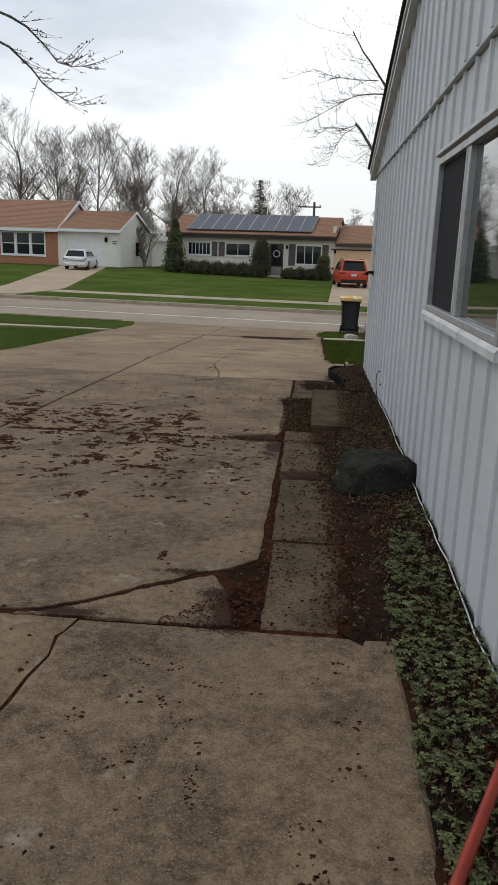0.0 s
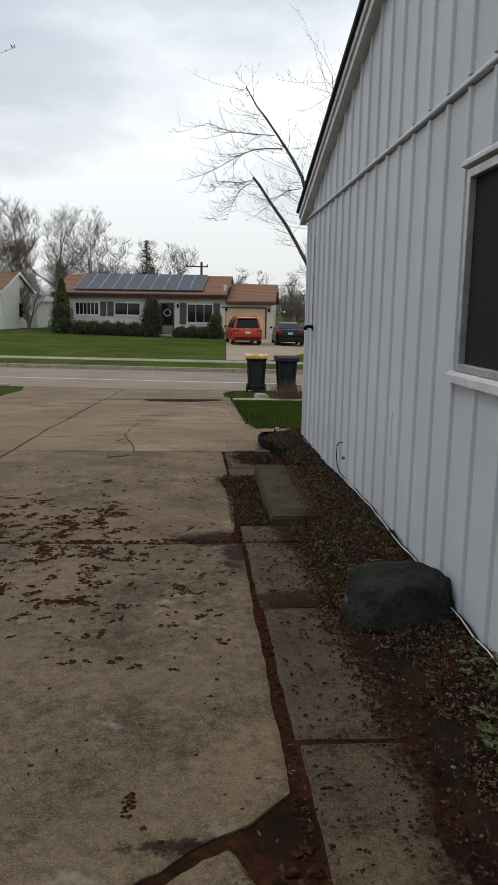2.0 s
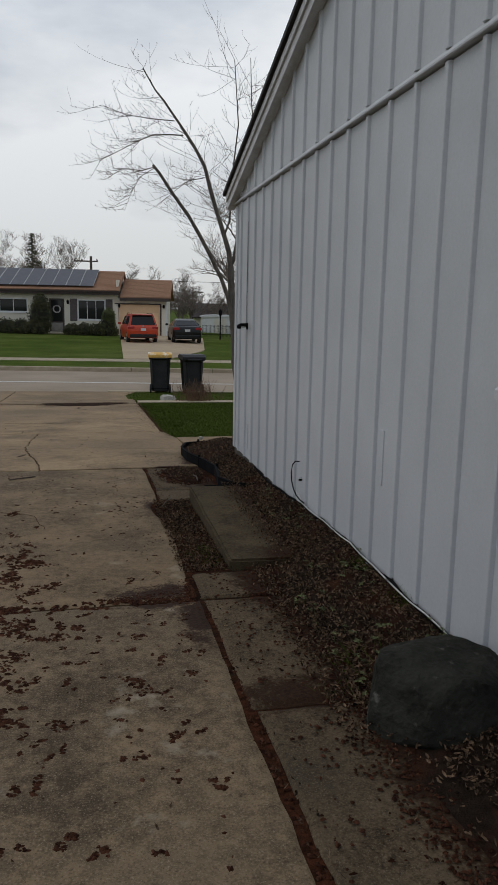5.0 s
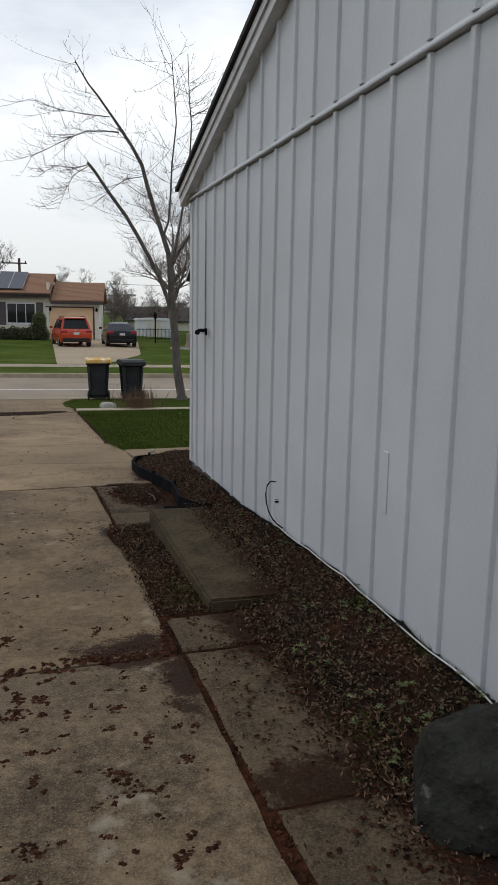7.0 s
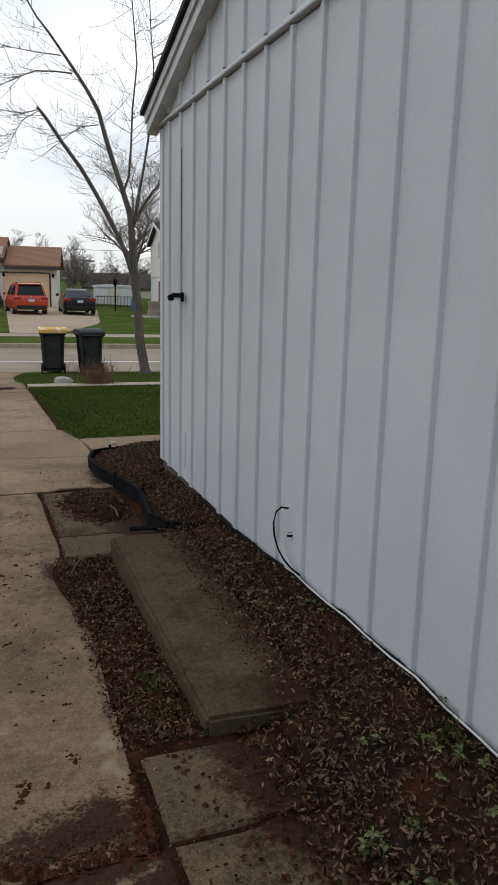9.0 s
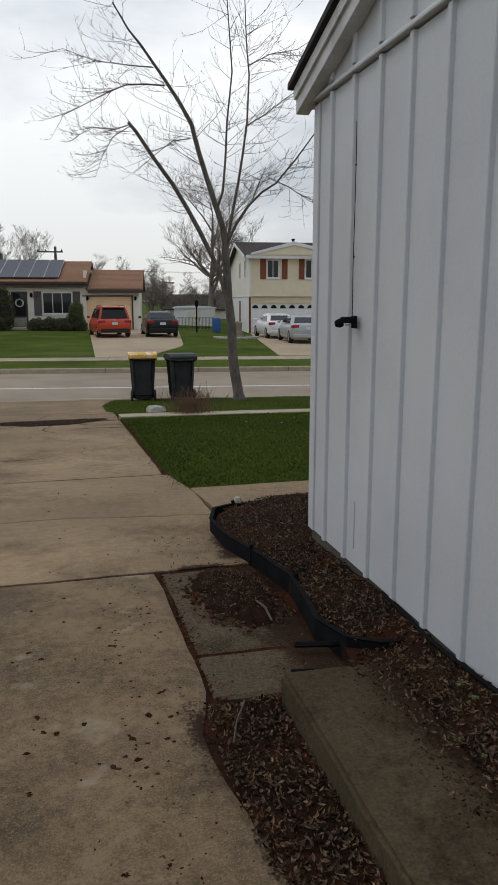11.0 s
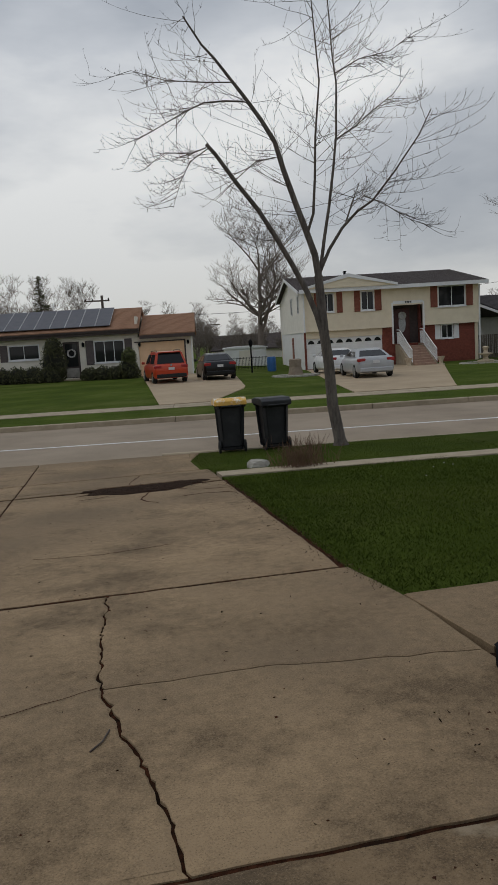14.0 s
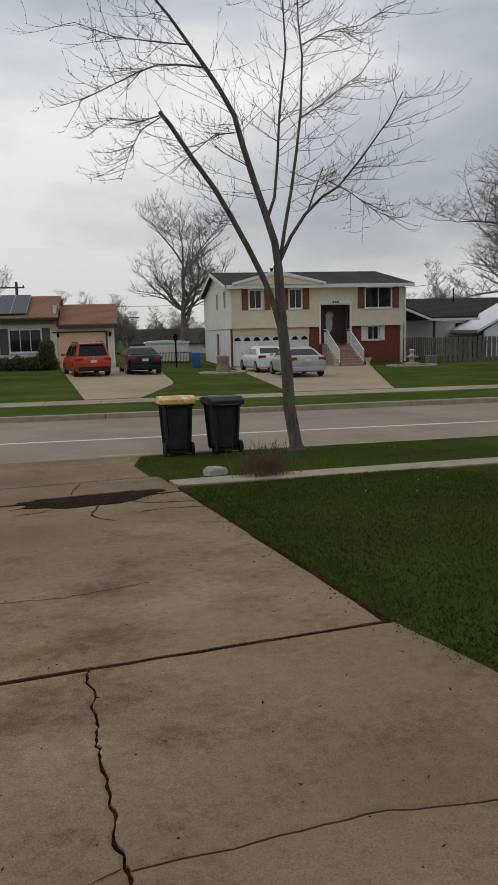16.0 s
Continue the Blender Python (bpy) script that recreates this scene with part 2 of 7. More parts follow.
# ---- materials ----
CONCRETE = mat("concrete", (0.232, 0.161, 0.093), (0.088, 0.061, 0.036), 2.2, 0.85, 0.7, 110, spec=0.16, third=(0.105, 0.077, 0.049), tscale=1.3, tlo=0.5, thi=0.8, obj=0.05, mid=0.75, pebble=(0.29, 0.22, 0.145), lichen=(0.3, 0.24, 0.165), soil=((0.16, 6.29, 0.3, 0.14), (0.3, 8.3, 0.09, 0.3)))
CONCRETE_PALE = mat("pale_concrete", (0.42, 0.35, 0.255), (0.29, 0.24, 0.17), 3, 0.95, 0.2, 120, spec=0.15, obj=0.07)
CONCRETE_OLD = mat("mossy_concrete", (0.145, 0.105, 0.064), (0.04, 0.029, 0.018), 5, 0.95, 0.8, 110, spec=0.1, mid=0.8, pebble=(0.2, 0.165, 0.12), third=(0.045, 0.036, 0.025), tscale=2.5, tlo=0.5, thi=0.75, obj=0.1, soil_x=(0.7, 0.16), soil=((0.6, 5.12, 0.3, 0.17), (0.7, 6.3, 0.14, 0.5), (0.76, 9.55, 0.26, 0.42)))
STEP_CONCRETE = mat("dark_mossy_step_concrete", (0.105, 0.078, 0.046), (0.032, 0.024, 0.014), 4, 0.95, 0.6, 110, spec=0.1, mid=0.5, third=(0.034, 0.029, 0.015), tscale=2.0, tlo=0.42, thi=0.7, soil_x=(0.92, 0.12), soil=((0.92, 6.7, 0.16, 0.14),))
ASPHALT = mat("road_surface", (0.345, 0.282, 0.215), (0.255, 0.207, 0.157), 0.6, 0.97, 0.3, 120, spec=0.08)
LINE = mat("road_paint", (0.75, 0.75, 0.73), (0.55, 0.54, 0.52), 9, 0.7, 0.1)
SOIL = mat("red_brown_soil", (0.08, 0.029, 0.015), (0.018, 0.0087, 0.0053), 24, 1.0, 1.0, 220, spec=0.03, third=(0.018, 0.012, 0.008), tscale=3.4, tlo=0.45, thi=0.65, dist=0.012)
MULCH = mat("dark_mulch", (0.03, 0.02, 0.014), (0.012, 0.008, 0.006), 14, 1.0, 1.0, 160, spec=0.05, dist=0.02, third=(0.05, 0.02, 0.011), tscale=3.0, tlo=0.45, thi=0.62)
LITTER = mat("dead_leaf", (0.15, 0.097, 0.06), (0.025, 0.016, 0.01), 30, 0.9, 0.2, 200, spec=0.12, isl=0.95)
CLOD = mat("mud_clod", (0.075, 0.031, 0.018), (0.024, 0.011, 0.007), 30, 1.0, 0.6, 300, spec=0.05, isl=0.5)
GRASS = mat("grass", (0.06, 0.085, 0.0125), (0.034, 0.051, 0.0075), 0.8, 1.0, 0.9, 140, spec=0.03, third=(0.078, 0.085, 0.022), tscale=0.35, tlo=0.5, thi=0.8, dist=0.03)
BLADE = mat("grass_blade", (0.068, 0.094, 0.0135), (0.04, 0.058, 0.008), 1.0, 0.9, 0, spec=0.06, isl=0.3)
COVER = mat("ground_cover_leaf", (0.125, 0.14, 0.055), (0.05, 0.06, 0.02), 8, 0.8, 0, spec=0.25, isl=0.6)
SIDING = mat("white_painted_siding", (0.55, 0.56, 0.575), (0.48, 0.49, 0.505), 1.2, 0.55, 0.06, 60, third=(0.45, 0.45, 0.455), tscale=0.9, tlo=0.55, thi=0.85, obj=0.02)
TRIM_W = mat("white_paint", (0.8, 0.8, 0.8), (0.72, 0.72, 0.72), 5, 0.5, 0.08)
TRIM_OLD = mat("weathered_white_paint", (0.6, 0.6, 0.6), (0.46, 0.455, 0.45), 7, 0.6, 0.2, third=(0.34, 0.32, 0.3), tscale=4, tlo=0.55, thi=0.75)
SHINGLE_DK = mat("dark_shingle", (0.05, 0.045, 0.045), (0.025, 0.022, 0.022), 14, 0.95, 0.6, 90)
ALU = mat("grey_aluminium", (0.5, 0.5, 0.5), (0.35, 0.35, 0.34), 12, 0.45, 0.08, 120, metal=0.6)
SCREEN = mat("window_screen", (0.018, 0.018, 0.02), (0.012, 0.012, 0.014), 40, 0.85, 0.1, 500, spec=0.2)
PANE = glass("window_glass", (0.012, 0.014, 0.016))
FAR_PANE = glass("far_window_glass", (0.02, 0.021, 0.022), 0.3)
# GRASS lightened by a third: sunnier light over the street put into its colour
GRASS_FAR_LIT = mat("grass_lit_tone", (0.08, 0.112, 0.018), (0.045, 0.068, 0.0115), 0.5, 1.0, 0.9, 140, spec=0.03, third=(0.115, 0.122, 0.04), tscale=0.25, tlo=0.5, thi=0.8, dist=0.03)
BLACK = mat("black_plastic", (0.014, 0.014, 0.015), (0.008, 0.008, 0.009), 8, 0.9, 0.1, 120, spec=0.03)
BIN = mat("charcoal_bin_plastic", (0.02, 0.0205, 0.022), (0.013, 0.0135, 0.015), 6, 0.55, 0.1, 150, third=(0.03, 0.03, 0.031), tscale=3)
YELLOW = mat("yellow_plastic", (0.78, 0.46, 0.1), (0.66, 0.37, 0.08), 8, 0.5, 0.05, third=(0.82, 0.78, 0.7), tscale=3.2, tlo=0.5, thi=0.58)
RUBBER = mat("rubber", (0.02, 0.02, 0.02), (0.013, 0.013, 0.013), 20, 0.8, 0.1)
STONE = mat("dark_boulder", (0.036, 0.0365, 0.029), (0.012, 0.0122, 0.0097), 6, 0.95, 1.0, 45, spec=0.1, third=(0.1, 0.098, 0.083), tscale=14, tlo=0.6, thi=0.72, dist=0.025)
PALE_STONE = mat("pale_stone", (0.42, 0.4, 0.35), (0.28, 0.26, 0.22), 9, 0.9, 0.6, 90)
BARK = mat("bark", (0.15, 0.125, 0.105), (0.07, 0.058, 0.05), 16, 0.95, 0.9, 70, dist=0.012, stretch=(1, 1, 0.25), third=(0.2, 0.18, 0.15), tscale=5, tlo=0.55, thi=0.8)
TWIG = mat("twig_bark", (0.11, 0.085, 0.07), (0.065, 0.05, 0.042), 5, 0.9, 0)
# paler than TWIG: the haze of distance is mixed into this colour
HAZED_TWIG = mat("hazed_twig_bark", (0.225, 0.187, 0.16), (0.15, 0.124, 0.106), 0.5, 0.95, 0, spec=0.05)
WHITE_WIRE = mat("white_cable", (0.6, 0.6, 0.58), (0.4, 0.4, 0.38), 20, 0.5, 0)
RED = mat("red_painted_metal", (0.3, 0.03, 0.012), (0.2, 0.02, 0.009), 12, 0.4, 0.1)


# ---- the lie of the land ----
A = radians(8.3)
CA, SA = math.cos(A), math.sin(A)
STREET = pose(0, 0, 0, 0, 0, -8.3)


def fall(y):
    """Height of the driveway and lawns on this side of the street."""
    return float(np.interp(y, [-12, 0, 3.4, 5, 6.6, 8.5, 10.15, 12.3, 13.25, 16, 18.6, 20.5, 23.4], [0.05, 0.01, -0.045, -0.10, -0.14, -0.21, -0.285, -0.36, -0.42, -0.55, -0.68, -0.79, -0.93]))


def far(u, v):
    """Height of the ground across the street."""
    end = np.interp(u, [-40, -24, -12, -3, 3, 30], [-0.3, -0.28, -0.52, -0.62, -0.9, -0.86])
    k = min(1, max(0, (v - 35) / 22))
    return float(-0.84 + (end + 0.84) * k)


def sheet(x0, x1, y0, y1, height, nx=8, ny=8, thick=0.1, edge=0.012, drop=0.007, rough=0.0):
    """A cast slab: top follows the height, edges worn, sides go down. Bounds are numbers or functions (x0, x1 of y; y0, y1 of x)."""
    f = [(lambda t, b=b: b) if not callable(b) else b for b in (x0, x1, y0, y1)]
    bm = bmesh.new()
    us = [0, edge] + [i / nx for i in range(1, nx)] + [1 - edge, 1]
    vs = [0, edge] + [i / ny for i in range(1, ny)] + [1 - edge, 1]
    grid = []
    for j, v in enumerate(vs):
        row = []
        for i, u in enumerate(us):
            yy = f[2](0) + (f[3](0) - f[2](0)) * v
            x = f[0](yy) + (f[1](yy) - f[0](yy)) * u
            y = f[2](x) + (f[3](x) - f[2](x)) * v
            rim = i in (0, len(us) - 1) or j in (0, len(vs) - 1)
            if rim and rough:
                x += rough * noise.noise((x * 5, y * 5, 3))
                y += rough * noise.noise((x * 5, y * 5, 9))
            z = height(x, y) - (drop if rim else 0) + 0.003 * noise.noise((x * 2, y * 2, 0))
            row.append(bm.verts.new((x, y, z)))
        grid.append(row)
    for a, b in zip(grid, grid[1:]):
        for i in range(len(us) - 1):
            bm.faces.new((a[i], a[i + 1], b[i + 1], b[i]))
    loop = grid[0][:-1] + [r[-1] for r in grid[:-1]] + grid[-1][:0:-1] + [r[0] for r in grid[:0:-1]]
    low = [bm.verts.new((v.co.x, v.co.y, v.co.z - thick)) for v in loop]
    for i in range(len(loop)):
        j = (i + 1) % len(loop)
        bm.faces.new((loop[j], loop[i], low[i], low[j]))
    return bm


def ground_sheet():
    us = sorted({*[-2000, -600, -200, -100, 100, 200, 600, 2000], *range(-60, 61, 3)})
    vs = [-2000, -300, -60, -12, 0, 12, 23, 30.28, 30.3, 33, 35, 38, 41, 44, 47, 50, 53, 57, 62, 70, 90, 130, 300, 800, 3000]
    bm = bmesh.new()
    rows = [[bm.verts.new((u, v, far(u, v) if v >= 30.3 else -1.2)) for u in us] for v in vs]
    for a, b in zip(rows, rows[1:]):
        for i in range(len(us) - 1):
            bm.faces.new((a[i], a[i + 1], b[i + 1], b[i]))
    single("ground", bm, GRASS_FAR_LIT, "green spring lawn running back between the houses", "ground", kind="structure", m=STREET, smooth=True)


ground_sheet()
here = lambda x, y: fall(y)
side_y = lambda x: 19.42 - 0.12 * (x - 2.4)          # far edge of this side's pavement
kerb_y = lambda x: (22.86 - x * SA) / CA
single("lawn_right", sheet(0.89, 45, lambda x: 12.4, lambda x: side_y(x) - 0.62, lambda x, y: fall(y) - 0.012, 40, 16, 0.4), GRASS, "trimmed green front lawn beside the driveway", "lawn", kind="structure")
single("lawn_left", sheet(-60, lambda y: -4.72 + 0.35 * math.exp(-((y - 14.2) / 1.5) ** 2), -12, lambda x: 19.3, lambda x, y: fall(y) - 0.012, 40, 30, 0.4), GRASS, "green lawn on the far side of the driveway", "lawn", kind="structure")
single("verge_right", sheet(lambda y: 0.72, 45, side_y, lambda x: kerb_y(x) - 0.01, lambda x, y: fall(y) - 0.008, 30, 6, 0.4), GRASS, "grass verge between pavement and kerb", "grass verge", kind="structure")
single("verge_left", sheet(-60, lambda y: -4.8, lambda x: 19.7 - 0.1 * (x + 4.8), lambda x: kerb_y(x) - 0.01, lambda x, y: fall(y) - 0.008, 30, 6, 0.4), GRASS, "grass verge between pavement and kerb", "grass verge", kind="structure")
single("pavement_right", sheet(0.9, 45, lambda x: side_y(x) - 0.6, lambda x: side_y(x) - 0.02, lambda x, y: fall(y) + 0.004, 30, 4, 0.3), CONCRETE_PALE, "narrow concrete pavement through the grass", "pavement", kind="structure")
single("pavement_left", sheet(-60, -4.74, lambda x: 19.32, lambda x: 19.68 - 0.1 * (x + 4.8), lambda x, y: fall(y) + 0.004, 30, 4, 0.3), CONCRETE_PALE, "concrete pavement beside the grass verge", "pavement", kind="structure")
crown = lambda u, v: -0.985 + 0.06 * (1 - ((v - 26.55) / 3.55) ** 2)
single("road", sheet(-400, 400, 22.95, 30.15, crown, 60, 8, 0.3, 0.001), ASPHALT, "grey worn asphalt street", "road", kind="structure", m=STREET)
single("road_edge_line", sheet(-400, 400, 25.4, 25.51, lambda u, v: crown(u, v) + 0.005, 60, 1, 0.004, 0.001, 0.001), LINE, "worn white line painted along the street", "road marking", kind="structure", m=STREET)


def kerb(name, v0, v1, top, gaps):
    """A concrete kerb in casts of about three metres, lowered at driveways."""
    th = thing(name, "pale concrete kerb with joints, lowered at the driveways", "kerb", STREET, kind="structure")
    u = -60.0
    while u < 60:
        low = any(a < u + 1.5 < b for a, b in gaps)
        h = top - 0.09 if low else top
        part("kerb_stone", prism(bmesh.new(), [(v0, -1.15), (v1, -1.15), (v1, h - 0.02), (v1 - 0.02, h), (v0 + 0.02, h), (v0, h - 0.02)], "x", u, u + 2.985), CONCRETE_PALE, th)
        u += 3.0


kerb("kerb_near", 22.82, 22.97, -0.885, [(-9.5, -2)])
kerb("kerb_far", 30.13, 30.29, -0.83, [(-22, -16.5)])
single("verge_far", sheet(-90, 90, 30.3, 33.25, lambda u, v: -0.835, 40, 4, 0.2, 0.001), GRASS_FAR_LIT, "grass verge along the far kerb", "grass verge", kind="structure", m=STREET)
walk_far = thing("pavement_far", "pale concrete pavement across the street", "pavement", STREET, kind="structure")
for i in range(56):
    u = -50 + i * 1.8
    part("pavement_slab", sheet(u, u + 1.785, 33.27, 34.7, lambda a, b: -0.815, 1, 1, 0.1, 0.01), CONCRETE_PALE, walk_far)
DRIVE_TAN = mat("tan_concrete", (0.43, 0.34, 0.235), (0.36, 0.28, 0.19), 0.8, 0.9, 0.1, 60, spec=0.1, third=(0.33, 0.26, 0.18), tscale=0.3)
for nm, u0, u1, w0, w1 in (("driveway_far_left", -28.4, -24.5, -20.6, -17.2), ("driveway_far_middle", -6.2, -0.2, -3.75, -1.9), ("driveway_far_right", 4.7, 12.6, 3.4, 7.2)):
    fl = lambda v, a=u0, b=w0: b + (a - b) * min(1, max(0, (v - 34.7) / 22.3))
    fr = lambda v, a=u1, b=w1: b + (a - b) * min(1, max(0, (v - 34.7) / (22.3 if a < -10 else 7 if a < 5 else 18)))
    single(nm, sheet(fl, fr, 30.3 if u0 < -10 else 34.72, 57, lambda u, v: max(far(u, v), -0.82 if v < 35 else -9) + 0.03, 6, 14, 0.15), DRIVE_TAN, "tan concrete driveway in front of a garage", "driveway", kind="structure", m=STREET)

# ---- the driveway we walk on ----
drive = thing("driveway", "old cracked tan concrete driveway with dirt in the joints", "driveway", kind="structure")


def crack_a(x):
    return float(np.interp(x, [-2.1, -1.2, -0.6, -0.37, -0.15, 0.1, 0.39], [2.77, 2.78, 2.79, 2.9, 3.09, 3.26, 3.5])) + 0.03 * noise.noise((x * 7, 1, 0)) + 0.016 * noise.noise((x * 23, 3, 0))


def crack_c(y):
    return float(np.interp(y, [10.2, 10.6, 10.95, 11.45, 11.75, 12.3, 13.2], [-0.69, -0.73, -0.8, -0.92, -0.935, -0.93, -0.875])) + 0.03 * noise.noise((y * 6, 4, 0)) + 0.022 * noise.noise((y * 27, 4, 0))


def crack_d(x):
    return float(np.interp(x, [-0.95, -0.1, 0.2, 0.97], [11.6, 11.59, 11.52, 11.41])) + 0.02 * noise.noise((x * 6, 8, 0))


def broken(x):
    """Far end of the last full slab, broken away where the dark patch lies."""
    return float(np.interp(x, [-2.1, -1.1, -0.85, -0.7, 0.0, 0.12, 0.45, 0.83], [18.52, 18.5, 18.26, 18.02, 18.02, 18.2, 18.42, 18.47]))


def edge_d(y):
    return float(np.interp(y, [6.17, 6.35, 6.55, 6.85, 7.25, 7.6, 8.0, 8.22, 8.42, 8.52, 10.1], [0.31, 0.32, 0.335, 0.335, 0.36, 0.36, 0.3, 0.265, 0.3, 0.355, 0.35])) + 0.02 * noise.noise((y * 4, 2, 2)) + 0.008 * noise.noise((y * 17, 2, 2))


def edge_c(y):
    """Side of the cracked slab along the pavers."""
    return 0.355 + 0.012 * noise.noise((y * 3, 5, 2)) + 0.006 * noise.noise((y * 17, 5, 2))


CONCRETE_GREY = mat("old_grey_concrete", (0.232, 0.164, 0.097), (0.072, 0.051, 0.031), 2.2, 0.85, 0.7, 110, spec=0.16, third=(0.088, 0.068, 0.046), tscale=1.1, tlo=0.48, thi=0.8, obj=0.05, mid=0.85, pebble=(0.3, 0.24, 0.17), lichen=(0.32, 0.27, 0.2), soil=((0.28, 2.95, 0.16, 0.34), (0.2, 6.14, 0.3, 0.08), (0.31, 5.92, 0.13, 0.34), (-0.4, 2.8, 0.16, 0.06), (0.1, 3.28, 0.3, 0.04)))


CONCRETE_TAN = mat("tan_worn_concrete", (0.35, 0.246, 0.144), (0.135, 0.094, 0.055), 1.6, 0.85, 0.6, 110, spec=0.16, third=(0.115, 0.084, 0.055), tscale=0.8, tlo=0.47, thi=0.78, obj=0.05, mid=0.5, pebble=(0.31, 0.235, 0.155), soil=((0.87, 10.5, 0.1, 0.35), (0.62, 10.15, 0.25, 0.08)))


def slab(*a, **k):
    k.setdefault("rough", 0.012)
    k_mat = k.pop("tone", CONCRETE)
    return part("slab", sheet(*a, here, **k), k_mat, drive)


def crack_b(y):
    return -0.345 - 0.1 * max(0, 2.5 - y) + 0.04 * noise.noise((y * 6, 0, 0)) + 0.02 * noise.noise((y * 17, 2, 0))


slab(lambda y: crack_b(y) + 0.007, 0.945, -6, 2.745, nx=10, ny=60, tone=CONCRETE_GREY)
slab(-4.7, lambda y: crack_b(y) - 0.007, -6, 2.755, nx=10, ny=60)
slab(-0.6, lambda y: 0.3 - 0.42 * max(0, y - 2.85) + 0.05 * noise.noise((y * 5, 3, 0)), 2.768, lambda x: crack_a(x) - 0.045, nx=40, ny=6, tone=CONCRETE_GREY)
slab(-2.09, edge_c, lambda x: crack_a(x) + 0.018, 6.155, nx=60, ny=24, tone=CONCRETE_GREY)
slab(-2.09, edge_d, 6.172, 10.14, nx=20, ny=26)
slab(-2.09, lambda y: crack_c(y) - 0.008, 10.165, 13.205, nx=8, ny=90, tone=CONCRETE_TAN)
slab(lambda y: crack_c(y) + 0.005, 0.97, 10.165, lambda x: crack_d(x) - 0.005, nx=24, ny=48, drop=0.004, tone=CONCRETE_TAN)
slab(lambda y: crack_c(y) + 0.005, lambda y: 0.97 - 0.1 * max(0, y - 12.3), lambda x: crack_d(x) + 0.005, 13.205, nx=24, ny=48, drop=0.004, tone=CONCRETE_TAN)
slab(-2.09, lambda y: 0.83 + 0.02 * noise.noise((y * 2, 0, 5)), 13.258, broken, nx=24, ny=24, tone=CONCRETE_TAN)
slab(-2.09, 0.84, 18.86, 20.04, nx=12, ny=5, tone=CONCRETE_TAN)
slab(-2.09, lambda y: 0.72 + 0.25 * max(0, y - 21.6), 20.12, lambda x: kerb_y(x), nx=10, ny=10, tone=CONCRETE_TAN)
slab(0.15, 0.82, 18.53, 18.83, nx=6, ny=3, tone=CONCRETE_TAN)
slab(-2.09, -0.95, 18.6, 18.83, nx=6, ny=3, tone=CONCRETE_TAN)
for y0, y1 in ((2.775, 6.155), (6.172, 10.14), (10.165, 13.215), (13.258, 18.52), (18.61, 20.04)):
    slab(-4.7, -2.115, y0, y1, nx=10, ny=16, tone=CONCRETE_TAN if y0 > 10 else CONCRETE)
slab(lambda y: -4.75 - 0.25 * max(0, y - 21.6), -2.115, 20.12, lambda x: kerb_y(x), nx=10, ny=10, tone=CONCRETE_TAN)
single("joint_soil", sheet(-4.72, lambda y: 1.34 if y < 11.3 else 0.91 if y < 18.6 else 0.62, -6, 22.6, lambda x, y: fall(y) - 0.013 + 0.008 * noise.noise((x * 6, y * 6, 7)), 60, 240, 0.1), SOIL, "red-brown soil filling joints and gaps of the paving", "soil", kind="structure")
GRAVEL = mat("dark_gravel", (0.055, 0.034, 0.024), (0.018, 0.012, 0.009), 18, 1.0, 1, 200, spec=0.03, dist=0.02)
strip = thing("paving_strip", "weathered concrete pavers between driveway and flower bed", "paving", kind="structure")
for x0, x1, y0, y1, up in ((0.41, lambda y: 0.76 + 0.05 * (y - 2.7), 2.775, 3.784, 0.0), (0.405, lambda y: 0.84, 3.793, 5.02, 0.01), (0.385, lambda y: 0.82, 5.035, 6.17, 0.008), (0.375, lambda y: 0.82, 6.185, 6.56, 0.012), (0.372, lambda y: 0.98, 8.545, 8.93, 0.005), (0.372, lambda y: 0.95, 8.945, 10.15, 0.0)):
    part("paver", sheet(x0, x1, y0, y1, lambda x, y, up=up: fall(y) + up - 0.008, 8, 10, 0.09, 0.03, 0.012, 0.014), CONCRETE_OLD, strip)
front_path = thing("front_path", "pale concrete path along the lawn to the front door", "path", kind="structure")
for i in range(6):
    x0 = 0.985 + i * 1.52
    part("path_slab", sheet((lambda y: 0.99 - 0.07 * (y - 11.9)) if i == 0 else x0, x0 + 1.505, 11.4, 12.36, lambda x, y: fall(y) + 0.01, 6, 5, 0.1, 0.01, 0.006, 0.006), CONCRETE_TAN, front_path)
step = bmesh.new()
prism(step, [(0.605, 6.61), (1.0, 6.6), (1.04, 8.43), (0.61, 8.45)], "z", -0.24, -0.085)
bmesh.ops.bevel(step, geom=step.edges[:], offset=0.014, segments=2, affect="EDGES")
bmesh.ops.subdivide_edges(step, edges=[e for e in step.edges if e.calc_length() > 0.3], cuts=6, use_grid_fill=True)
for v in step.verts:
    v.co += Vector((noise.noise(v.co * 6), noise.noise(v.co * 6 + Vector((9, 0, 0))), 0)) * 0.008
single("concrete_slab", step, STEP_CONCRETE, "thick raised weathered concrete slab lying on the soil", "slab")

# ---- the flower bed along the wall ----
def bed_left(y):
    return float(np.interp(y, [-6, 1.7, 2.6, 2.75, 4, 5.2, 6.5, 8.4, 8.7, 9.0, 9.6, 10.16, 10.56, 10.93, 11.2, 11.33], [0.95, 0.93, 0.95, 0.72, 0.78, 0.76, 0.84, 1.0, 1.0, 0.955, 1.015, 0.95, 0.86, 0.87, 0.96, 1.05]))


